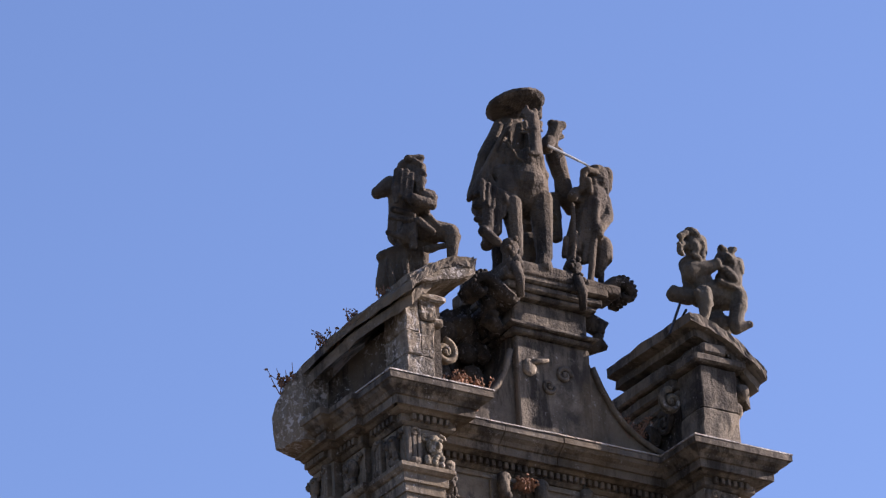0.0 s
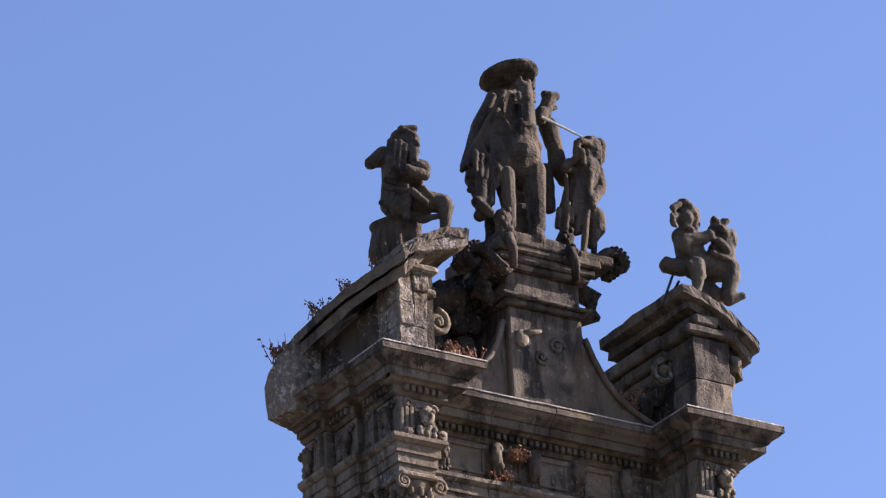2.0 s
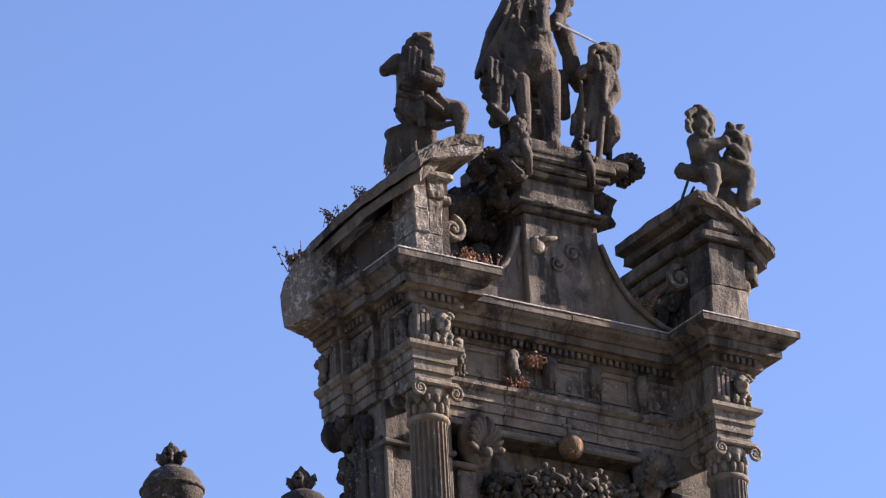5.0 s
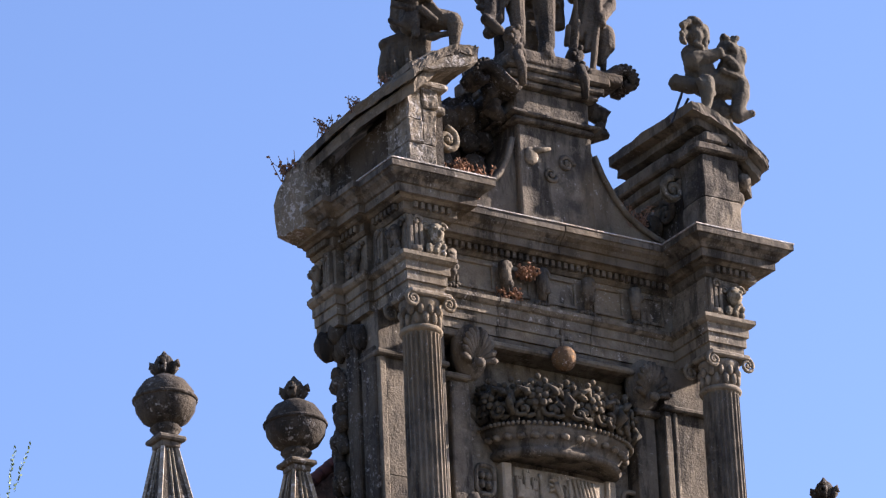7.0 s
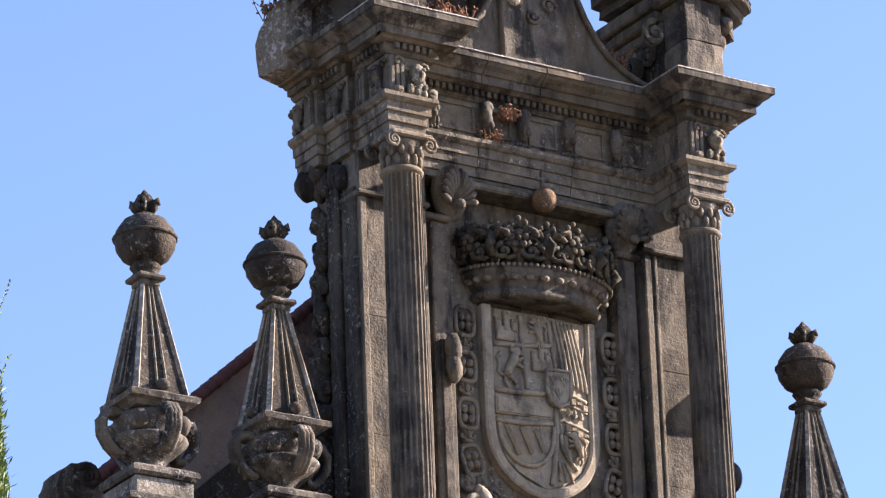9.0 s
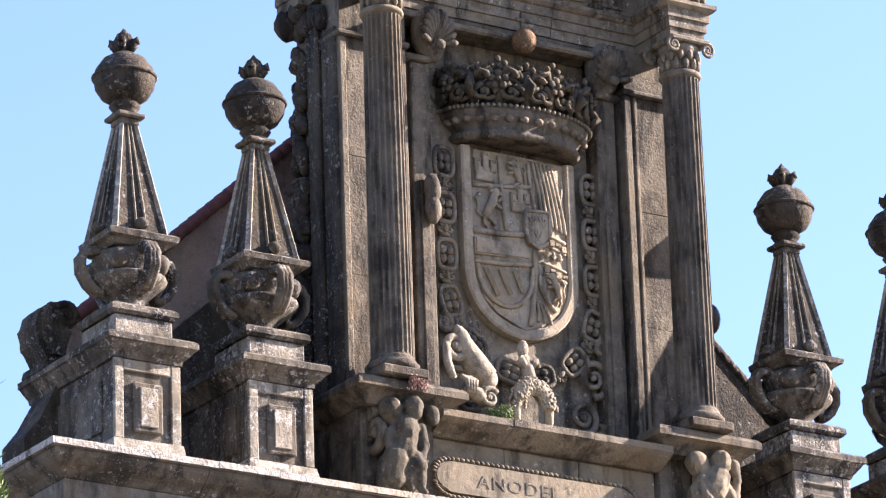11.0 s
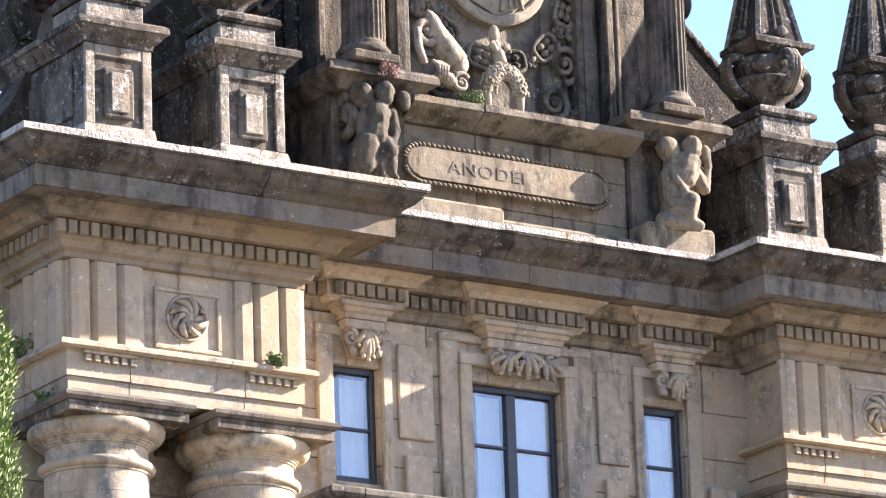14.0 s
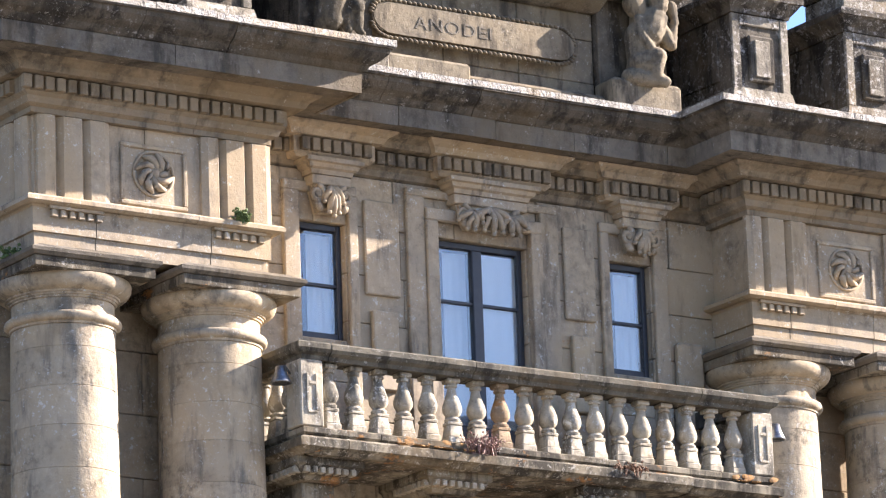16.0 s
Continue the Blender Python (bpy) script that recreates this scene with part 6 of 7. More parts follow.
for s in (-1, 1):
    bm = bmesh.new()
    for k in range(4):
        yy = 1.24 + 0.075 * k
        tube(bm, [(s * 0.5, yy, 23.48), (s * 0.68, yy, 23.6), (s * 0.82, yy, 23.73), (s * 0.95, yy, 23.77), (s * 1.05, yy, 23.72), (s * 1.085, yy, 23.62), (s * 1.03, yy, 23.54), (s * 0.95, yy, 23.54), (s * 0.92, yy, 23.6)], [0.09, 0.085, 0.08, 0.075, 0.07, 0.065, 0.055, 0.045, 0.03], 8)
    for j in range(8):
        a = 2.0 - 0.4 * j
        blob(bm, (s * (0.95 + 0.165 * math.cos(a)), 1.22, 23.65 + 0.165 * math.sin(a)), (0.034, 0.05, 0.034), 6, 4)
    for v in bm.verts:
        v.co.x = s * (0.5 + 0.8 * (abs(v.co.x) - 0.5))
        v.co.z = 23.48 + 0.78 * (v.co.z - 23.48)
    if s < 0:
        bmesh.ops.translate(bm, verts=bm.verts, vec=(0.05, 0, -0.29))
    part("lion_scroll", bm, BLACK, rp, smooth=True)
    bm = bmesh.new()
    tube(bm, [(s * 0.5, 1.45, 23.3), (s * 0.68, 1.42, 23.22), (s * 0.66, 1.42, 23.05), (s * 0.5, 1.45, 22.95)], [0.1, 0.11, 0.1, 0.06], 8)
    for j in range(4):
        blob(bm, (s * (0.62 + 0.03 * (j % 2)), 1.38, 23.25 - 0.08 * j), (0.06, 0.06, 0.045), 7, 5, rough=0.1, seed=j)
    part("side_console", bm, BLACK, rp, smooth=True)
for x, h in ((-0.5, 0.34), (0.24, 0.26)):
    bm = lathe(bmesh.new(), [(0.07, 0), (0.09, 0.04), (0.08, 0.5 * h), (0.1, 0.7 * h), (0.07, 0.95 * h), (0.03, h)], (x, 1.2, 23.53), 10)
    for j in range(6):
        blob(bm, (x + 0.07 * math.cos(j), 1.12, 23.56 + h * j / 6), (0.035, 0.03, 0.03), 6, 4)
    tube(bm, [(x, 1.13, 23.56), (x + 0.02, 1.08, 23.4), (x + 0.03, 1.1, 23.2)], [0.06, 0.05, 0.04], 7)
    part("front_scroll", bm, FIGURE, rp, smooth=True)
bm = bmesh.new()
tube(bm, [(-0.24, 1.32, 22.62), (-0.05, 1.3, 22.67)], [0.035, 0.02], 6)
blob(bm, (-0.27, 1.32, 22.56), (0.08, 0.03, 0.1), 8, 6, rough=0.15)
part("carved_hand_tool", bm, MID, rp, smooth=True)
bm = bmesh.new()
spiral(bm, (0.14, 1.32, 22.55), 0.09, 1.4, 0.03, "xz", 1, 0)
spiral(bm, (-0.05, 1.32, 22.4), 0.08, 1.4, 0.025, "xz", -1, 0)
part("carved_scroll", bm, DARK, rp, smooth=True)

# ---- the statues, each one plain mesh
def kneeling_man(bm):
    limb(bm, (-1.826, 1.14, 24.299), (-1.865, 1.12, 24.138), 0.037, 0.031)
    limb(bm, (-1.799, 1.10, 24.287), (-1.843, 1.08, 24.013), 0.031, 0.026)
    limb(bm, (-1.746, 1.08, 24.291), (-1.799, 1.06, 23.970), 0.031, 0.026)
    limb(bm, (-1.701, 1.06, 24.254), (-1.740, 1.05, 23.967), 0.031, 0.021)
    limb(bm, (-1.648, 1.06, 24.267), (-1.638, 1.05, 24.065), 0.026, 0.026)
    limb(bm, (-1.886, 1.12, 24.102), (-1.873, 1.10, 23.940), 0.026, 0.026)
    limb(bm, (-1.586, 1.04, 24.309), (-1.575, 1.02, 24.253), 0.026, 0.021)
    limb(bm, (-1.597, 1.06, 24.379), (-1.641, 1.07, 24.410), 0.037, 0.031)
    limb(bm, (-1.611, 1.04, 24.204), (-1.621, 1.02, 24.105), 0.042, 0.031)
    limb(bm, (-1.707, 1.12, 24.456), (-1.566, 1.08, 24.483), 0.042, 0.031)
    limb(bm, (-1.726, 1.02, 23.957), (-1.531, 0.99, 23.925), 0.063, 0.052)
    limb(bm, (-1.573, 1.02, 24.035), (-1.515, 0.99, 23.991), 0.052, 0.042)
    limb(bm, (-1.860, 1.18, 23.886), (-1.671, 1.12, 23.840), 0.037, 0.031)
    limb(bm, (-1.897, 1.18, 23.785), (-1.641, 1.12, 23.785), 0.026, 0.026)
    limb(bm, (-1.911, 1.22, 23.645), (-1.673, 1.14, 23.539), 0.031, 0.026)
    limb(bm, (-1.633, 1.08, 23.769), (-1.500, 1.04, 23.657), 0.042, 0.031)
    limb(bm, (-1.487, 1.10, 23.841), (-1.418, 1.06, 23.746), 0.031, 0.031)
    limb(bm, (-1.687, 1.12, 23.496), (-1.677, 1.12, 23.715), 0.042, 0.037)
    limb(bm, (-1.893, 1.27, 23.362), (-1.842, 1.27, 23.066), 0.031, 0.042)
    limb(bm, (-1.729, 1.22, 23.377), (-1.708, 1.22, 23.135), 0.031, 0.031)
    limb(bm, (-1.524, 1.12, 23.501), (-1.290, 1.07, 23.581), 0.042, 0.026)
    limb(bm, (-1.59, 1.15, 24.37), (-1.60, 1.12, 24.28), 0.106, 0.082)
    limb(bm, (-1.65, 1.25, 24.43), (-1.53, 1.20, 24.52), 0.092, 0.055)
    limb(bm, (-1.62, 1.30, 24.40), (-1.64, 1.30, 24.18), 0.114, 0.088)
    limb(bm, (-1.55, 1.10, 24.24), (-1.57, 1.10, 24.19), 0.040, 0.029)
    limb(bm, (-1.75, 1.20, 24.27), (-1.79, 1.15, 24.06), 0.033, 0.037)
    limb(bm, (-1.71, 1.15, 24.25), (-1.73, 1.12, 24.02), 0.033, 0.037)
    limb(bm, (-1.66, 1.12, 24.18), (-1.65, 1.10, 24.05), 0.029, 0.029)
    limb(bm, (-1.78, 1.35, 24.24), (-1.90, 1.40, 24.16), 0.106, 0.066)
    limb(bm, (-1.64, 1.30, 24.21), (-1.65, 1.35, 24.00), 0.165, 0.143)
    limb(bm, (-1.65, 1.35, 24.00), (-1.64, 1.40, 23.77), 0.139, 0.150)
    limb(bm, (-1.61, 1.15, 24.02), (-1.51, 1.05, 24.00), 0.066, 0.070)
    limb(bm, (-1.51, 1.05, 24.01), (-1.50, 1.00, 24.02), 0.062, 0.044)
    limb(bm, (-1.55, 1.05, 24.08), (-1.51, 1.02, 24.07), 0.048, 0.040)
    limb(bm, (-1.56, 1.20, 23.98), (-1.50, 1.15, 23.95), 0.062, 0.048)
    limb(bm, (-1.61, 1.30, 23.92), (-1.71, 1.20, 23.63), 0.110, 0.106)
    limb(bm, (-1.46, 1.20, 23.87), (-1.51, 1.20, 23.71), 0.073, 0.084)
    limb(bm, (-1.47, 1.20, 23.76), (-1.28, 1.08, 23.71), 0.121, 0.099)
    limb(bm, (-1.30, 1.05, 23.69), (-1.29, 1.00, 23.63), 0.095, 0.077)
    limb(bm, (-1.30, 1.00, 23.62), (-1.32, 1.00, 23.41), 0.077, 0.051)
    limb(bm, (-1.32, 1.00, 23.37), (-1.21, 0.95, 23.37), 0.040, 0.029)
    limb(bm, (-1.84, 1.45, 23.49), (-1.57, 1.35, 23.60), 0.066, 0.095)
    limb(bm, (-1.52, 1.30, 23.59), (-1.35, 1.25, 23.62), 0.095, 0.048)
    limb(bm, (-1.82, 1.45, 23.18), (-1.76, 1.45, 23.44), 0.103, 0.114)
    limb(bm, (-1.66, 1.40, 23.25), (-1.61, 1.40, 23.53), 0.147, 0.147)
    limb(bm, (-1.51, 1.30, 23.38), (-1.50, 1.30, 23.51), 0.088, 0.092)


def horse_and_rider(bm):
    # cloak and chest as broad masses under the finer members
    limb(bm, (-0.42, 1.38, 25.05), (-0.64, 1.38, 24.55), 0.08, 0.11)
    limb(bm, (-0.66, 1.36, 24.5), (-0.74, 1.32, 24.2), 0.11, 0.1)
    limb(bm, (-0.26, 1.22, 24.7), (-0.24, 1.22, 24.34), 0.19, 0.2)
    # folds of the skirt over the rider's leg
    for k in range(5):
        limb(bm, (-0.88 + 0.07 * k, 1.06, 24.36 - 0.02 * k), (-0.9 + 0.06 * k, 1.04, 24.14 - 0.03 * k), 0.034, 0.022)
    # bridle and the edge of the cloak
    limb(bm, (-0.42, 0.92, 25.0), (-0.22, 0.92, 25.03), 0.016, 0.016)
    limb(bm, (-0.4, 1.2, 25.22), (-0.62, 1.18, 24.86), 0.03, 0.026)
    limb(bm, (-0.62, 1.18, 24.86), (-0.84, 1.2, 24.42), 0.028, 0.03)
    limb(bm, (-0.282, 1.00, 25.183), (-0.311, 0.94, 25.008), 0.079, 0.068)
    limb(bm, (-0.311, 0.94, 25.008), (-0.379, 0.84, 24.716), 0.063, 0.042)
    limb(bm, (-0.435, 0.83, 24.673), (-0.339, 0.83, 24.695), 0.031, 0.031)
    limb(bm, (-0.401, 0.95, 25.080), (-0.403, 0.94, 25.037), 0.031, 0.026)
    limb(bm, (-0.216, 0.95, 25.124), (-0.225, 0.94, 25.079), 0.031, 0.026)
    limb(bm, (-0.321, 1.02, 25.324), (-0.327, 1.00, 25.211), 0.016, 0.037)
    limb(bm, (-0.143, 1.02, 25.354), (-0.191, 1.00, 25.230), 0.016, 0.037)
    limb(bm, (-0.309, 1.05, 24.752), (-0.321, 1.10, 24.582), 0.115, 0.178)
    limb(bm, (-0.323, 1.15, 25.147), (-0.416, 1.15, 24.710), 0.052, 0.073)
    limb(bm, (-0.242, 1.00, 25.289), (-0.283, 0.93, 25.118), 0.026, 0.016)
    limb(bm, (-0.508, 1.20, 24.903), (-0.642, 1.18, 24.544), 0.047, 0.052)
    limb(bm, (-0.616, 1.20, 24.782), (-0.770, 1.20, 24.410), 0.042, 0.047)
    limb(bm, (-0.747, 1.20, 24.593), (-0.862, 1.22, 24.322), 0.037, 0.037)
    limb(bm, (-0.477, 1.15, 24.823), (-0.533, 1.12, 24.415), 0.037, 0.042)
    limb(bm, (-0.898, 1.05, 23.799), (-0.771, 1.00, 23.681), 0.063, 0.047)
    limb(bm, (-0.778, 1.10, 24.193), (-0.838, 1.08, 23.826), 0.068, 0.063)
    limb(bm, (-0.684, 1.08, 24.205), (-0.730, 1.06, 23.841), 0.047, 0.047)
    limb(bm, (-0.439, 1.33, 25.225), (-0.661, 1.31, 24.735), 0.029, 0.029)
    limb(bm, (-0.674, 1.29, 24.723), (-0.899, 1.29, 24.260), 0.029, 0.029)
    limb(bm, (-0.381, 1.25, 25.111), (-0.492, 1.23, 24.579), 0.025, 0.025)
    limb(bm, (-0.457, 1.27, 24.988), (-0.598, 1.25, 24.500), 0.025, 0.025)
    limb(bm, (-0.881, 1.17, 24.273), (-0.642, 1.13, 24.246), 0.035, 0.029)
    limb(bm, (-0.915, 1.15, 24.118), (-0.676, 1.11, 24.091), 0.035, 0.029)
    limb(bm, (-0.923, 1.13, 23.963), (-0.692, 1.10, 23.933), 0.035, 0.029)
    limb(bm, (-0.729, 1.15, 24.488), (-0.580, 1.11, 24.031), 0.029, 0.029)
    limb(bm, (-0.634, 1.11, 24.492), (-0.757, 1.11, 23.835), 0.029, 0.029)
    limb(bm, (-0.568, 1.05, 24.892), (-0.478, 1.00, 24.693), 0.015, 0.015)
    limb(bm, (-0.478, 1.00, 24.693), (-0.346, 0.97, 24.634), 0.015, 0.015)
    limb(bm, (-0.346, 0.97, 24.634), (-0.187, 1.00, 24.722), 0.015, 0.015)
    limb(bm, (-0.473, 0.93, 24.954), (-0.270, 0.93, 24.977), 0.015, 0.015)
    limb(bm, (-0.399, 0.95, 25.090), (-0.401, 0.93, 25.035), 0.029, 0.025)
    limb(bm, (-0.263, 0.95, 25.109), (-0.293, 0.93, 25.048), 0.029, 0.025)
    limb(bm, (-0.343, 1.03, 25.275), (-0.360, 1.03, 25.219), 0.025, 0.035)
    limb(bm, (-0.158, 1.05, 25.328), (-0.203, 1.03, 25.244), 0.025, 0.035)
    limb(bm, (-0.289, 1.00, 25.254), (-0.333, 0.93, 25.051), 0.029, 0.020)
    limb(bm, (-0.651, 1.03, 24.262), (-0.622, 1.03, 24.174), 0.040, 0.040)
    limb(bm, (-0.231, 1.02, 23.587), (-0.228, 1.01, 23.521), 0.085, 0.089)
    limb(bm, (-0.579, 1.00, 23.539), (-0.575, 0.99, 23.486), 0.060, 0.069)
    limb(bm, (0.106, 1.75, 24.183), (0.158, 1.80, 23.962), 0.129, 0.089)
    limb(bm, (-0.805, 1.15, 23.717), (-0.716, 1.13, 23.759), 0.069, 0.049)
    limb(bm, (0.083, 1.35, 24.350), (0.150, 1.33, 24.325), 0.045, 0.040)
    limb(bm, (0.197, 1.35, 25.404), (0.282, 1.33, 25.331), 0.045, 0.029)
    limb(bm, (0.205, 1.33, 25.203), (0.306, 1.33, 25.272), 0.029, 0.025)
    limb(bm, (0.278, 1.35, 25.068), (0.317, 1.35, 24.819), 0.040, 0.040)
    limb(bm, (-0.560, 1.05, 23.520), (-0.540, 1.10, 23.800), 0.048, 0.048)
    limb(bm, (-0.182, 1.08, 24.319), (-0.208, 1.02, 23.658), 0.131, 0.084)
    limb(bm, (-0.530, 1.05, 24.195), (-0.530, 1.02, 23.618), 0.089, 0.058)
    limb(bm, (-0.327, 1.10, 24.485), (-0.337, 1.15, 24.347), 0.209, 0.178)
    limb(bm, (-0.537, 1.10, 24.342), (-0.560, 1.15, 24.549), 0.105, 0.115)
    limb(bm, (-0.54, 1.05, 23.80), (-0.50, 1.15, 24.19), 0.058, 0.103)
    limb(bm, (-0.25, 1.00, 23.56), (-0.19, 1.05, 23.90), 0.069, 0.064)
    limb(bm, (-0.19, 1.05, 23.90), (-0.12, 1.15, 24.30), 0.073, 0.116)
    limb(bm, (-0.24, 1.20, 24.50), (0.03, 1.60, 24.51), 0.215, 0.167)
    limb(bm, (-0.25, 1.15, 24.55), (-0.26, 1.05, 24.74), 0.197, 0.120)
    limb(bm, (-0.26, 1.05, 24.74), (-0.21, 1.10, 25.06), 0.107, 0.086)
    limb(bm, (0.24, 1.90, 24.58), (0.25, 2.00, 24.21), 0.150, 0.077)
    limb(bm, (-0.45, 1.10, 24.59), (-0.15, 1.05, 24.59), 0.064, 0.064)
    limb(bm, (-0.27, 1.50, 25.00), (-0.24, 1.50, 25.26), 0.197, 0.176)
    limb(bm, (-0.30, 1.50, 25.32), (-0.11, 1.45, 25.32), 0.094, 0.077)
    limb(bm, (-0.20, 1.45, 25.43), (-0.16, 1.42, 25.49), 0.090, 0.090)
    limb(bm, (-0.43, 1.40, 25.26), (-0.63, 1.35, 24.82), 0.051, 0.094)
    limb(bm, (-0.63, 1.35, 24.82), (-0.83, 1.35, 24.35), 0.086, 0.047)
    limb(bm, (-0.43, 1.45, 25.07), (-0.57, 1.40, 24.62), 0.120, 0.129)
    limb(bm, (-0.57, 1.40, 24.62), (-0.66, 1.35, 24.32), 0.124, 0.137)
    limb(bm, (-0.53, 1.30, 24.53), (-0.59, 1.20, 24.19), 0.107, 0.099)
    limb(bm, (-0.75, 1.25, 24.18), (-0.72, 1.20, 23.93), 0.124, 0.094)
    limb(bm, (-0.75, 1.15, 23.88), (-0.80, 1.10, 23.74), 0.099, 0.077)
    limb(bm, (-0.61, 1.25, 23.80), (-0.62, 1.25, 23.51), 0.064, 0.064)
    limb(bm, (0.19, 1.45, 25.19), (0.20, 1.35, 25.25), 0.094, 0.073)
    limb(bm, (0.18, 1.35, 25.19), (0.25, 1.35, 25.38), 0.077, 0.073)
    limb(bm, (0.25, 1.35, 25.38), (0.31, 1.33, 25.40), 0.069, 0.051)
    limb(bm, (0.12, 1.30, 25.15), (0.03, 1.20, 25.01), 0.073, 0.060)
    limb(bm, (0.25, 1.40, 25.07), (0.29, 1.38, 24.86), 0.103, 0.090)
    limb(bm, (0.30, 1.38, 24.84), (0.33, 1.38, 24.61), 0.086, 0.099)
    limb(bm, (0.33, 1.38, 24.61), (0.40, 1.40, 24.48), 0.094, 0.060)
    limb(bm, (0.43, 1.40, 24.67), (0.48, 1.35, 24.60), 0.056, 0.047)
    limb(bm, (0.22, 1.45, 24.59), (0.21, 1.40, 24.35), 0.073, 0.069)
    limb(bm, (0.21, 1.40, 24.35), (0.17, 1.35, 24.11), 0.064, 0.069)
    limb(bm, (0.14, 1.32, 24.07), (0.17, 1.30, 24.07), 0.056, 0.043)


def beggar(bm):
    limb(bm, (0.419, 1.15, 24.809), (0.391, 1.17, 24.600), 0.042, 0.031)
    limb(bm, (0.588, 1.17, 24.896), (0.661, 1.19, 24.767), 0.047, 0.042)
    limb(bm, (0.708, 1.21, 24.851), (0.722, 1.21, 24.662), 0.042, 0.031)
    limb(bm, (0.441, 1.11, 24.712), (0.438, 1.09, 24.658), 0.031, 0.026)
    limb(bm, (0.448, 1.11, 24.618), (0.452, 1.10, 24.563), 0.042, 0.031)
    limb(bm, (0.441, 1.13, 24.831), (0.558, 1.15, 24.841), 0.037, 0.037)
    limb(bm, (0.284, 1.19, 24.425), (0.259, 1.17, 24.030), 0.026, 0.026)
    limb(bm, (0.404, 1.17, 24.380), (0.291, 1.15, 23.902), 0.026, 0.026)
    limb(bm, (0.176, 1.19, 24.021), (0.144, 1.19, 23.824), 0.031, 0.031)
    limb(bm, (0.270, 1.15, 24.087), (0.217, 1.15, 23.791), 0.026, 0.031)
    limb(bm, (0.403, 1.15, 24.054), (0.352, 1.15, 23.790), 0.026, 0.026)
    limb(bm, (0.491, 1.10, 24.127), (0.523, 1.09, 24.092), 0.047, 0.042)
    limb(bm, (0.281, 1.23, 24.506), (0.571, 1.20, 24.546), 0.031, 0.031)
    limb(bm, (0.64, 1.25, 24.86), (0.64, 1.22, 24.79), 0.124, 0.107)
    limb(bm, (0.56, 1.20, 24.74), (0.57, 1.20, 24.68), 0.069, 0.051)
    limb(bm, (0.79, 1.30, 24.94), (0.79, 1.30, 24.78), 0.077, 0.060)
    limb(bm, (0.57, 1.30, 24.60), (0.56, 1.30, 24.41), 0.185, 0.176)
    limb(bm, (0.54, 1.30, 24.38), (0.45, 1.30, 24.05), 0.172, 0.193)
    limb(bm, (0.45, 1.30, 24.05), (0.37, 1.30, 23.95), 0.185, 0.129)
    limb(bm, (0.57, 1.30, 24.02), (0.60, 1.30, 23.98), 0.129, 0.086)
    limb(bm, (0.38, 1.25, 24.61), (0.29, 1.20, 24.52), 0.064, 0.056)
    limb(bm, (0.69, 1.25, 24.58), (0.70, 1.20, 24.40), 0.094, 0.073)
    limb(bm, (0.70, 1.20, 24.37), (0.52, 1.10, 24.15), 0.069, 0.060)
    limb(bm, (0.62, 1.20, 24.04), (0.62, 1.20, 23.91), 0.107, 0.103)
    limb(bm, (0.61, 1.20, 23.90), (0.54, 1.20, 23.71), 0.094, 0.047)
    limb(bm, (0.63, 1.25, 23.86), (0.61, 1.25, 23.64), 0.034, 0.034)
    limb(bm, (0.54, 1.12, 24.49), (0.38, 1.10, 23.55), 0.039, 0.034)
    limb(bm, (0.43, 1.30, 23.84), (0.47, 1.25, 23.85), 0.017, 0.017)
    limb(bm, (0.30, 1.25, 23.81), (0.29, 1.25, 23.66), 0.073, 0.064)


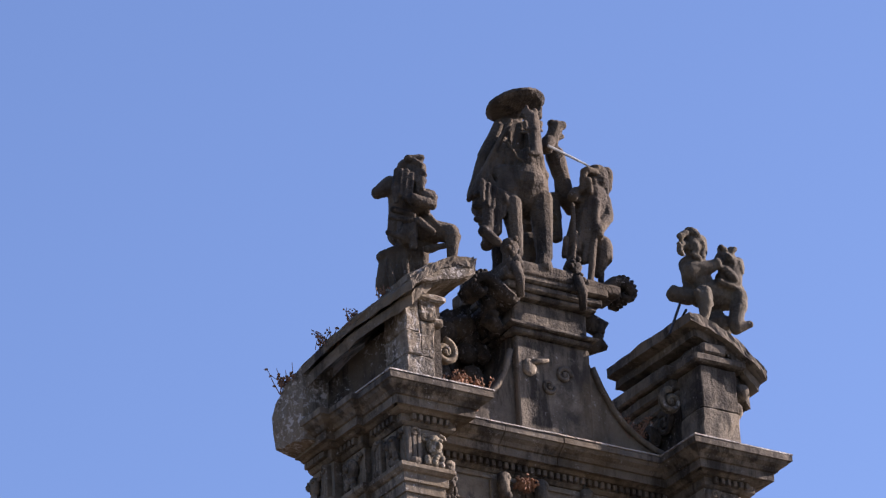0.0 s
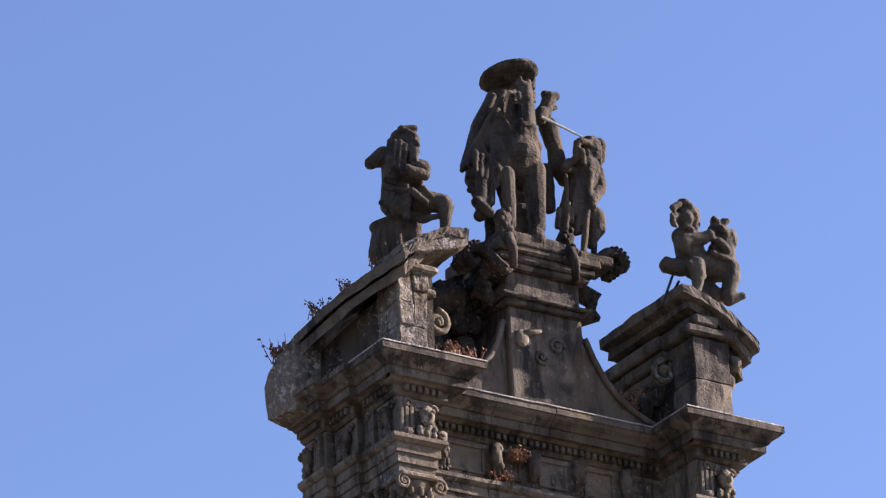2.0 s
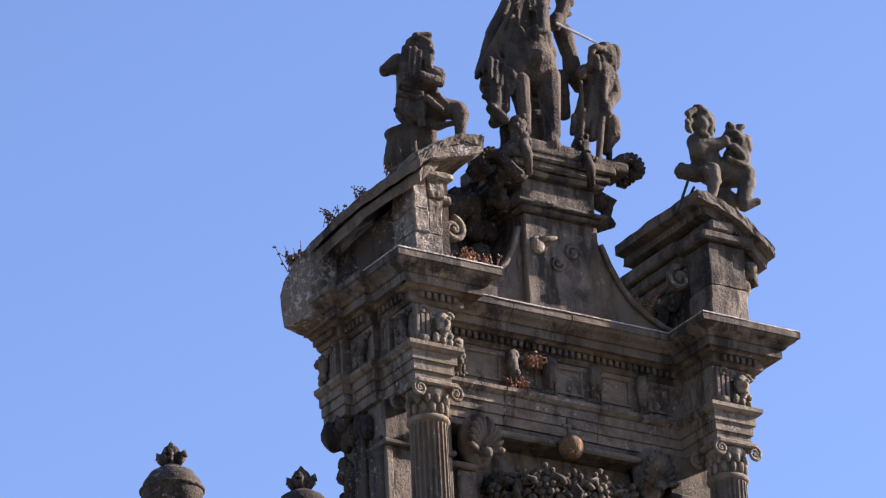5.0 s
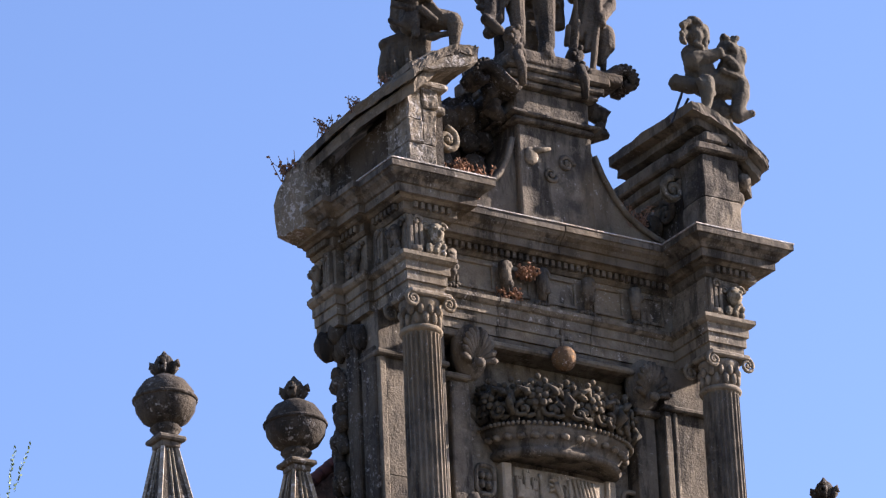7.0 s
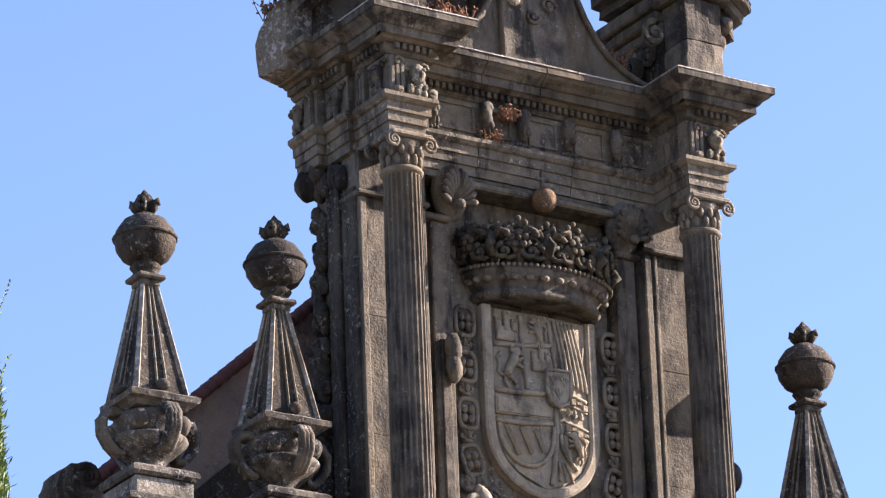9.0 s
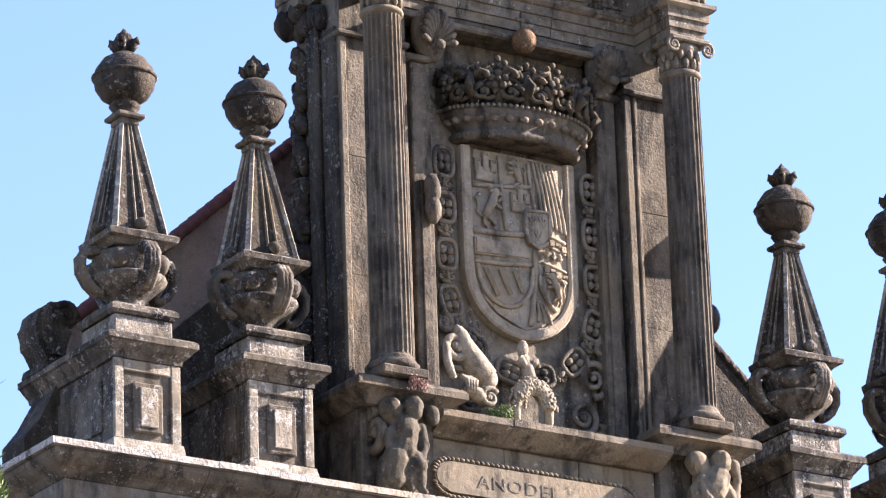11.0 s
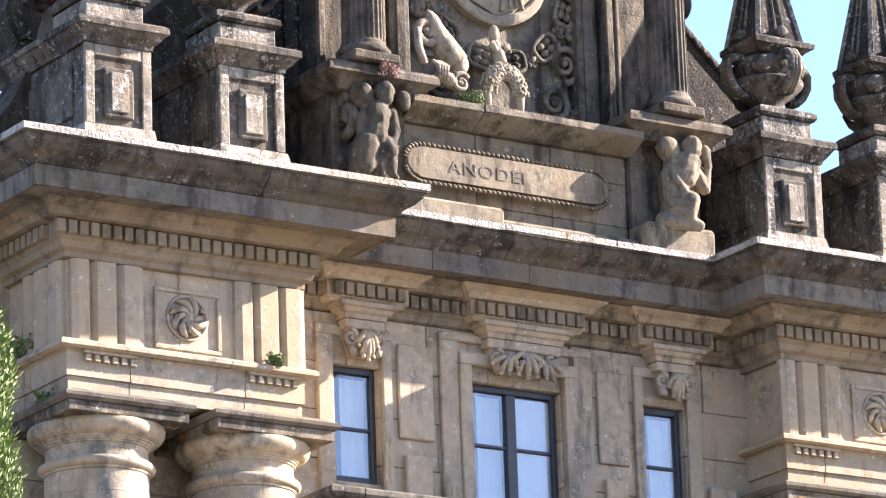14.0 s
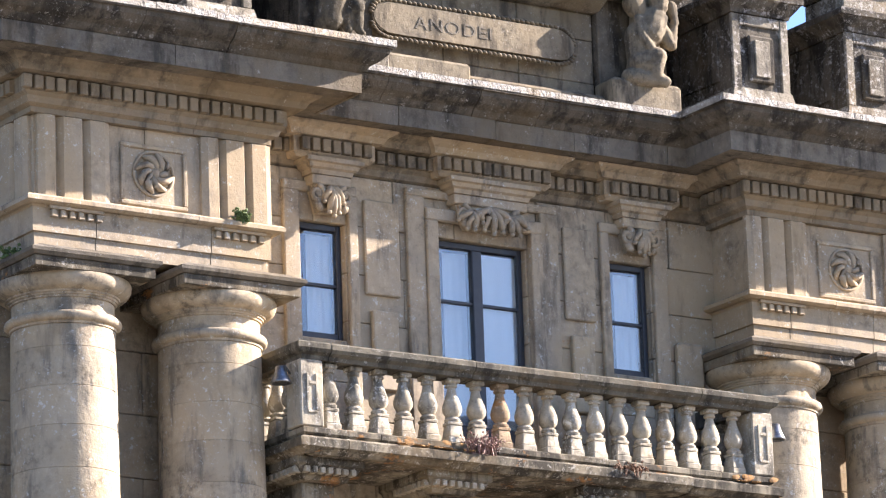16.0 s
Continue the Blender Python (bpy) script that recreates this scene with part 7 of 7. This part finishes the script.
def seated_child(bm):
    limb(bm, (1.376, 0.93, 24.112), (1.395, 0.93, 24.084), 0.026, 0.026)
    limb(bm, (1.390, 0.93, 24.020), (1.416, 0.93, 24.000), 0.037, 0.026)
    limb(bm, (1.411, 0.95, 24.212), (1.485, 0.95, 24.266), 0.037, 0.037)
    limb(bm, (1.558, 0.95, 24.308), (1.624, 0.95, 24.272), 0.042, 0.042)
    limb(bm, (1.662, 0.96, 24.220), (1.687, 0.96, 24.181), 0.042, 0.042)
    limb(bm, (1.710, 0.98, 24.131), (1.691, 0.98, 24.063), 0.037, 0.037)
    limb(bm, (1.580, 0.93, 24.144), (1.589, 0.93, 24.083), 0.037, 0.037)
    limb(bm, (1.550, 0.94, 24.034), (1.618, 0.94, 24.010), 0.031, 0.031)
    limb(bm, (1.903, 0.93, 24.184), (1.944, 0.93, 24.174), 0.037, 0.031)
    limb(bm, (2.058, 0.93, 24.192), (2.027, 0.93, 24.160), 0.037, 0.031)
    limb(bm, (1.957, 0.90, 24.067), (1.996, 0.90, 24.031), 0.047, 0.047)
    limb(bm, (2.102, 0.93, 24.048), (2.123, 0.93, 23.963), 0.047, 0.042)
    limb(bm, (1.811, 0.90, 23.991), (1.835, 0.90, 23.939), 0.042, 0.037)
    limb(bm, (1.910, 0.90, 23.917), (2.008, 0.90, 23.842), 0.052, 0.047)
    limb(bm, (1.843, 0.92, 23.784), (2.083, 0.92, 23.740), 0.037, 0.031)
    limb(bm, (1.536, 0.90, 23.582), (1.617, 0.88, 23.464), 0.047, 0.042)
    limb(bm, (1.679, 0.95, 23.647), (1.710, 0.93, 23.505), 0.042, 0.037)
    limb(bm, (1.62, 1.05, 24.25), (1.60, 1.02, 24.17), 0.117, 0.106)
    limb(bm, (1.46, 1.00, 24.15), (1.42, 0.98, 24.07), 0.051, 0.040)
    limb(bm, (1.74, 1.05, 24.28), (1.75, 1.05, 24.15), 0.062, 0.055)
    limb(bm, (1.60, 1.05, 24.35), (1.65, 1.05, 24.34), 0.055, 0.062)
    limb(bm, (1.67, 1.10, 23.98), (1.70, 1.10, 23.80), 0.147, 0.158)
    limb(bm, (1.57, 1.08, 23.98), (1.55, 1.02, 23.84), 0.095, 0.088)
    limb(bm, (1.54, 1.00, 23.88), (1.76, 0.95, 23.94), 0.084, 0.070)
    limb(bm, (1.76, 0.95, 23.94), (1.86, 0.95, 24.01), 0.066, 0.059)
    limb(bm, (1.98, 1.00, 24.08), (2.04, 1.00, 24.04), 0.110, 0.114)
    limb(bm, (1.95, 1.00, 24.22), (1.95, 1.00, 24.16), 0.040, 0.040)
    limb(bm, (2.07, 1.00, 24.22), (2.06, 1.00, 24.18), 0.040, 0.040)
    limb(bm, (2.15, 1.00, 24.10), (2.17, 1.00, 24.03), 0.055, 0.055)
    limb(bm, (2.03, 1.00, 23.97), (2.04, 1.00, 23.85), 0.121, 0.121)
    limb(bm, (1.93, 1.00, 23.87), (2.13, 1.00, 23.78), 0.073, 0.062)
    limb(bm, (1.75, 1.10, 23.70), (2.10, 1.10, 23.74), 0.158, 0.150)
    limb(bm, (1.63, 0.92, 23.60), (1.63, 0.90, 23.49), 0.095, 0.084)
    limb(bm, (1.63, 0.90, 23.49), (1.60, 0.90, 23.30), 0.081, 0.048)
    limb(bm, (2.10, 1.00, 23.69), (2.09, 0.97, 23.55), 0.114, 0.092)
    limb(bm, (2.08, 0.97, 23.55), (2.02, 0.95, 23.34), 0.088, 0.073)
    limb(bm, (2.02, 0.95, 23.30), (2.16, 0.90, 23.36), 0.062, 0.040)
    limb(bm, (1.43, 1.15, 23.65), (1.59, 1.12, 23.64), 0.084, 0.092)
    limb(bm, (1.45, 1.18, 23.73), (1.48, 1.18, 23.72), 0.040, 0.040)
    limb(bm, (1.58, 1.15, 23.75), (1.60, 1.15, 23.71), 0.044, 0.055)
    limb(bm, (1.92, 1.20, 23.55), (1.93, 1.20, 23.42), 0.110, 0.202)


def carrier_east(bm):
    limb(bm, (1.80, 0.93, 16.30), (1.80, 0.92, 16.25), 0.105, 0.087)
    limb(bm, (1.56, 1.00, 16.27), (1.58, 1.00, 16.23), 0.115, 0.105)
    limb(bm, (1.97, 0.97, 16.28), (1.98, 0.97, 16.22), 0.070, 0.063)
    limb(bm, (1.76, 0.97, 16.12), (1.71, 0.97, 16.00), 0.143, 0.150)
    limb(bm, (1.63, 1.02, 15.96), (1.64, 1.02, 15.74), 0.154, 0.147)
    limb(bm, (1.58, 0.95, 16.09), (1.58, 0.90, 15.91), 0.059, 0.052)
    limb(bm, (1.58, 0.90, 15.91), (1.66, 0.86, 15.78), 0.052, 0.042)
    limb(bm, (1.85, 0.95, 16.03), (1.90, 0.92, 15.89), 0.066, 0.059)
    limb(bm, (1.92, 0.92, 15.88), (1.98, 0.94, 16.08), 0.059, 0.042)
    limb(bm, (1.99, 0.94, 16.12), (1.99, 0.95, 16.19), 0.045, 0.038)
    limb(bm, (1.61, 0.98, 15.67), (1.71, 0.90, 15.73), 0.136, 0.105)
    limb(bm, (1.72, 0.88, 15.73), (1.70, 0.88, 15.54), 0.098, 0.063)
    limb(bm, (1.54, 0.95, 15.52), (1.74, 0.90, 15.49), 0.080, 0.059)
    limb(bm, (1.75, 0.88, 15.50), (1.79, 0.86, 15.48), 0.063, 0.059)
    limb(bm, (1.48, 1.00, 15.53), (1.54, 1.00, 15.48), 0.087, 0.070)
    limb(bm, (1.75, 1.10, 16.23), (1.71, 1.10, 15.62), 0.140, 0.175)


def carrier_west(bm):
    limb(bm, (-1.68, 0.93, 16.33), (-1.68, 0.92, 16.27), 0.101, 0.084)
    limb(bm, (-1.89, 1.00, 16.29), (-1.88, 1.00, 16.25), 0.122, 0.105)
    limb(bm, (-1.46, 0.97, 16.30), (-1.45, 0.97, 16.25), 0.080, 0.070)
    limb(bm, (-1.75, 0.97, 16.11), (-1.76, 0.97, 16.00), 0.136, 0.129)
    limb(bm, (-1.78, 0.95, 15.93), (-1.79, 0.95, 15.86), 0.122, 0.126)
    limb(bm, (-1.88, 0.98, 16.09), (-1.94, 0.97, 16.01), 0.056, 0.049)
    limb(bm, (-1.94, 0.97, 16.01), (-1.94, 0.95, 15.88), 0.049, 0.042)
    limb(bm, (-1.59, 0.96, 16.12), (-1.58, 0.93, 15.96), 0.063, 0.056)
    limb(bm, (-1.58, 0.93, 15.96), (-1.64, 0.88, 15.79), 0.052, 0.045)
    limb(bm, (-1.88, 0.95, 15.79), (-1.91, 0.95, 15.61), 0.133, 0.122)
    limb(bm, (-1.70, 0.93, 15.79), (-1.68, 0.88, 15.73), 0.115, 0.091)
    limb(bm, (-1.66, 0.88, 15.71), (-1.65, 0.88, 15.55), 0.063, 0.045)
    limb(bm, (-1.76, 0.92, 15.64), (-1.75, 0.90, 15.51), 0.087, 0.042)
    limb(bm, (-1.65, 0.88, 15.52), (-1.63, 0.86, 15.49), 0.042, 0.035)
    limb(bm, (-1.93, 1.00, 15.75), (-1.95, 1.00, 15.58), 0.105, 0.105)
    limb(bm, (-1.72, 1.10, 16.26), (-1.77, 1.10, 15.65), 0.140, 0.157)


for build, mat, x in ((carrier_west, CHILD, -1.66), (carrier_east, OCHRE, 1.66)):
    bm = bmesh.new()
    build(bm)
    statue("carrier_statue", bm, mat, "weathered granite crouching carrier statue under the ledge", (x, 0.98, 15.5), 0.012)
bm = bmesh.new()
horse_and_rider(bm)
lathe(bm, [(0.02, -0.03), (0.27, -0.02), (0.32, 0.02), (0.3, 0.06), (0.18, 0.08), (0.15, 0.12), (0.09, 0.15)], (0, 0, 0), 20)
hat = bm.verts[:]
hat = hat[-140:]
tilt = pose(-0.25, 1.32, 25.465, -8, -9, 0)
for v in hat:
    v.co = tilt @ v.co
bmesh.ops.translate(bm, verts=bm.verts, vec=(0.11, 0.165, 0.1))
box(bm, -0.58, 0.2, 1.12, 2.2, 23.48, 23.63, bevel=0.02)
statue("rider_statue", bm, FIGURE, "dark granite rider on horseback in a broad hat and cloak", (-0.2, 1.4, 23.53), 0.011, 0.006, 2)
bm = bmesh.new()
beggar(bm)
bmesh.ops.translate(bm, verts=bm.verts, vec=(0.055, 0.08, 0.047))
box(bm, 0.36, 0.78, 1.14, 1.5, 23.48, 23.6, bevel=0.02)
statue("beggar_statue", bm, FIGURE, "dark granite standing beggar leaning on a crutch", (0.5, 1.25, 23.53), 0.011, 0.006, 2)
bm = bmesh.new()
kneeling_man(bm)
statue("kneeling_statue", bm, FIGURE, "dark granite half-kneeling man on the curved pediment", (-1.6, 1.3, 23.0), 0.011, 0.006, 2)
bm = bmesh.new()
seated_child(bm)
statue("child_statue", bm, CHILD, "pale granite seated child holding a bundle on the pediment", (1.8, 1.0, 23.2), 0.016)
single("sword", tube(bmesh.new(), [(0.1, 1.3, 25.1), (0.36, 1.3, 25.04), (0.6, 1.3, 24.98)], [0.016, 0.014, 0.01], 6), BLADE, "pale metal sword held across by the rider", "sword", at=(0.3, 1.3, 25.0))
single("prop_rod", tube(bmesh.new(), [(1.66, 1.28, 23.58), (1.45, 1.3, 23.2)], 0.014, 6), IRON, "black iron rod propping the child statue", "rod", at=(1.5, 1.3, 23.2))

# ---- plants in the joints
def tuft(name, at, n, h, material, label, seed, spread=0.15, lean=0.5, leaf=0.02):
    rng = random.Random(seed)
    bm = bmesh.new()
    for i in range(n):
        a, r = rng.uniform(0, 6.28), spread * math.sqrt(rng.random())
        p = Vector(at) + Vector((r * math.cos(a), 0.6 * r * math.sin(a), 0))
        d = Vector((rng.uniform(-lean, lean), rng.uniform(-lean, lean), 1)) * h * rng.uniform(0.5, 1.1)
        q = p + 0.5 * d + Vector((rng.uniform(-0.02, 0.02), 0, 0))
        tube(bm, [p - Vector((0, 0, 0.03)), q, p + d], [0.006, 0.005, 0.003], 3)
        for k in range(4):
            c = p + d * rng.uniform(0.3, 1.0) + Vector((rng.uniform(-1, 1), rng.uniform(-1, 1), rng.uniform(-1, 1))) * 0.03
            blob(bm, c, (leaf, leaf, 0.5 * leaf), 5, 3, (rng.uniform(-60, 60), rng.uniform(-60, 60), 0))
    return single(name, bm, material, label, "weed", kind="stuff", at=at)


# orange lichen crusts along the balcony kerb
LICHEN = plain("orange_lichen", (0.36, 0.19, 0.06), (0.2, 0.13, 0.07), 30, 0.95)
for x0, x1, count, seed in ((-1.62, -0.82, 34, 3), (2.1, 2.62, 14, 4)):
    rng = random.Random(seed)
    bm = bmesh.new()
    for k in range(count):
        x, v = rng.uniform(x0, x1), rng.uniform(0, 1)
        r = rng.uniform(0.02, 0.06)
        if v < 0.6:
            blob(bm, (x, rng.uniform(0.48, 0.525), 11.558), (r, 0.6 * r, 0.008), 7, 4, (0, 0, rng.uniform(0, 90)), 0.25, k)
        else:
            blob(bm, (x, 0.531, rng.uniform(11.575, 11.615)), (r, 0.007, 0.5 * r), 7, 4, (0, rng.uniform(-20, 20), 0), 0.25, k)
    single("lichen_patch", bm, LICHEN, "orange lichen crust on the granite balcony kerb", "lichen", kind="stuff", at=(0.5 * (x0 + x1), 0.52, 11.557))

tuft("weed_clump", (-2.5, 2.3, 22.18), 26, 0.2, WEED, "dry brown weeds rooted in the pediment", 1, 0.14, 0.9)
tuft("weed_clump", (-2.32, 1.7, 22.52), 34, 0.16, WEED, "dry brown weeds along the curved slab", 2, 0.2, 0.8, 0.014)
tuft("weed_clump", (-2.2, 1.4, 22.66), 18, 0.13, WEED, "dry brown weeds along the curved slab", 3, 0.12, 0.8, 0.012)
tuft("weed_clump", (-2.05, 1.1, 22.84), 14, 0.12, WEED, "thin dry weeds along the curved slab", 4, 0.08, 0.7, 0.012)
tuft("weed_clump", (-1.25, 1.15, 21.88), 34, 0.2, RUSTY, "rust-red dry weeds behind the pier", 5, 0.22, 0.7, 0.022)
tuft("weed_clump", (1.02, 1.5, 22.1), 50, 0.2, WEED, "dry weeds in the curve of the pedestal foot", 6, 0.18, 0.7, 0.014)
tuft("weed_clump", (0.5, 1.5, 22.95), 8, 0.1, WEED, "thin weeds under the pedestal cap", 7, 0.04, 0.7, 0.014)
tuft("weed_clump", (-0.6, 1.1, 16.41), 40, 0.13, GREEN, "fresh green weeds on the ledge", 8, 0.12, 0.5, 0.016)
tuft("weed_clump", (-0.5, 1.5, 21.03), 40, 0.1, RUSTY, "rusty dry weeds on the frieze ledge", 9, 0.12, 0.5, 0.016)
tuft("weed_clump", (-0.3, 1.45, 21.3), 40, 0.1, RUSTY, "rusty dry weeds on a frieze console", 19, 0.08, 0.5, 0.02)
tuft("weed_clump", (-1.65, 0.88, 16.5), 24, 0.1, FLOWER, "reddish weeds on the plinth ledge", 10, 0.1, 0.6, 0.014)
tuft("weed_clump", (-3.02, 0.77, 13.51), 26, 0.09, GREEN, "small green weed on the frieze ledge", 11, 0.07, 0.7, 0.02)
tuft("weed_clump", (-5.14, 1.6, 13.51), 40, 0.2, GREEN, "green weed at the end of the frieze", 12, 0.12, 0.7, 0.02)
tuft("weed_clump", (-5.1, 1.2, 13.0), 30, 0.14, GREEN, "green weed on the capital", 13, 0.1, 0.7, 0.02)
tuft("pink_flowers", (-0.72, 0.5, 11.56), 50, 0.16, FLOWER, "pink flowering weeds on the balcony kerb", 14, 0.16, 0.7, 0.014)
tuft("weed_clump", (0.9, 0.5, 11.5), 30, 0.1, WEED, "dry weeds on the balcony edge", 15, 0.2, 0.6, 0.014)

# ---- cypress in front of the portal's corner
TREE_AT = (-12.95, -11.83, 0)
tree = thing("cypress_tree", TREE_AT, "slender green cypress with upright sprays", "tree")
tx, ty, _ = TREE_AT
TOP = 12.15
part("trunk", tube(bmesh.new(), [(tx, ty, 0), (tx + 0.03, ty, 3), (tx - 0.03, ty, 7), (tx, ty, TOP - 0.6)], [0.16, 0.13, 0.09, 0.02], 8), BARK, tree)
rng = random.Random(77)
verts, faces = [], []


def spray(p, d, size):
    """A feathery upright twig: thin crossed blades."""
    u = d.cross(Vector((rng.uniform(-1, 1), rng.uniform(-1, 1), 0.1))).normalized()
    for k in range(4):
        s = size * rng.uniform(0.6, 1.1)
        q = p + d * size * 0.22 * k
        side = (u if k % 2 else d.cross(u).normalized()) * (1 if rng.random() < 0.5 else -1)
        e = q + (d * 0.8 + side * 0.45) * s * 0.55
        w = side.cross(d).normalized() * 0.006 + side * 0.0035
        m = q.lerp(e, 0.5)
        i = len(verts)
        verts.extend([q - w * 0.5, m - w, e, m + w])
        faces.append((i, i + 1, i + 2, i + 3))


for i in range(34000):
    h = 6.2 * rng.random() ** 0.75
    edge_r = (0.015 + 0.118 * h) * (0.86 + 0.16 * math.sin(2.3 * h + 1.0) + 0.1 * math.sin(7.1 * h))
    a = rng.uniform(0, 2 * math.pi)
    r = edge_r * (0.55 + 0.5 * rng.random() ** 0.7) * (1 + 0.12 * math.sin(5 * a + 3 * h))
    p = Vector((tx + r * math.cos(a), ty + r * math.sin(a), TOP - h))
    d = Vector((0.4 * math.cos(a) + rng.uniform(-0.25, 0.25), 0.4 * math.sin(a) + rng.uniform(-0.25, 0.25), 1)).normalized()
    spray(p, d, rng.uniform(0.07, 0.15))
for i in range(7):
    # thin leading shoots that stand clear of the crown
    a = 0.9 * i
    p, d = Vector((tx + 0.06 * math.cos(a), ty + 0.06 * math.sin(a), TOP - 0.25 + 0.07 * i)), Vector((0.25 * math.cos(a) + 0.12, 0.25 * math.sin(a), 1)).normalized()
    for k in range(9):
        spray(p + d * 0.035 * k, (d + Vector((rng.uniform(-0.2, 0.2), rng.uniform(-0.2, 0.2), 0))).normalized(), 0.06)
for i in range(4000):
    h = rng.uniform(6.2, 11.5)
    a = rng.uniform(0, 2 * math.pi)
    r = (0.64 - 0.03 * (h - 6.2)) * rng.uniform(0.6, 1.05)
    spray(Vector((tx + r * math.cos(a), ty + r * math.sin(a), TOP - h)), Vector((0.3 * math.cos(a), 0.3 * math.sin(a), 1)).normalized(), 0.3)
me = bpy.data.meshes.new("crown")
me.from_pydata([tuple(v - Vector(TREE_AT)) for v in verts], [], faces)
me.materials.append(LEAF)
cr = new("crown", me)
cr.parent = tree


# ---- iron stay beside the seated child, and rusty weeds between pier and pedestal
single("iron_stay", tube(bmesh.new(), [(1.44, 1.08, 23.51), (1.23, 1.0, 23.10)], 0.014, 6), IRON, "thin black iron stay rod beside the child statue", "rod", at=(1.23, 1.0, 23.10))
tuft("weed_clump", (-1.10, 1.25, 22.10), 34, 0.2, RUSTY, "rusty dry weeds behind the pediment pier", 31, 0.22, 0.8, 0.016)

# the gable's flank is shallow: bring its rear parts forward
for owner in (gable, ent2, ped):
    for ob in owner.children:
        if ob.matrix_basis.translation.length > 0.01:
            if ob.location.y > 2.0:
                ob.location.y = 2.0 + 0.62 * (ob.location.y - 2.0)
        else:
            for v in ob.data.vertices:
                if v.co.y > 2.0:
                    v.co.y = 2.0 + 0.62 * (v.co.y - 2.0)
for ob in [o for o in bpy.data.objects if o.name.startswith("weed_clump") and o.parent is None]:
    if ob.location.y > 2.0 and ob.location.z > 21:
        ob.location.y = 2.0 + 0.62 * (ob.location.y - 2.0)
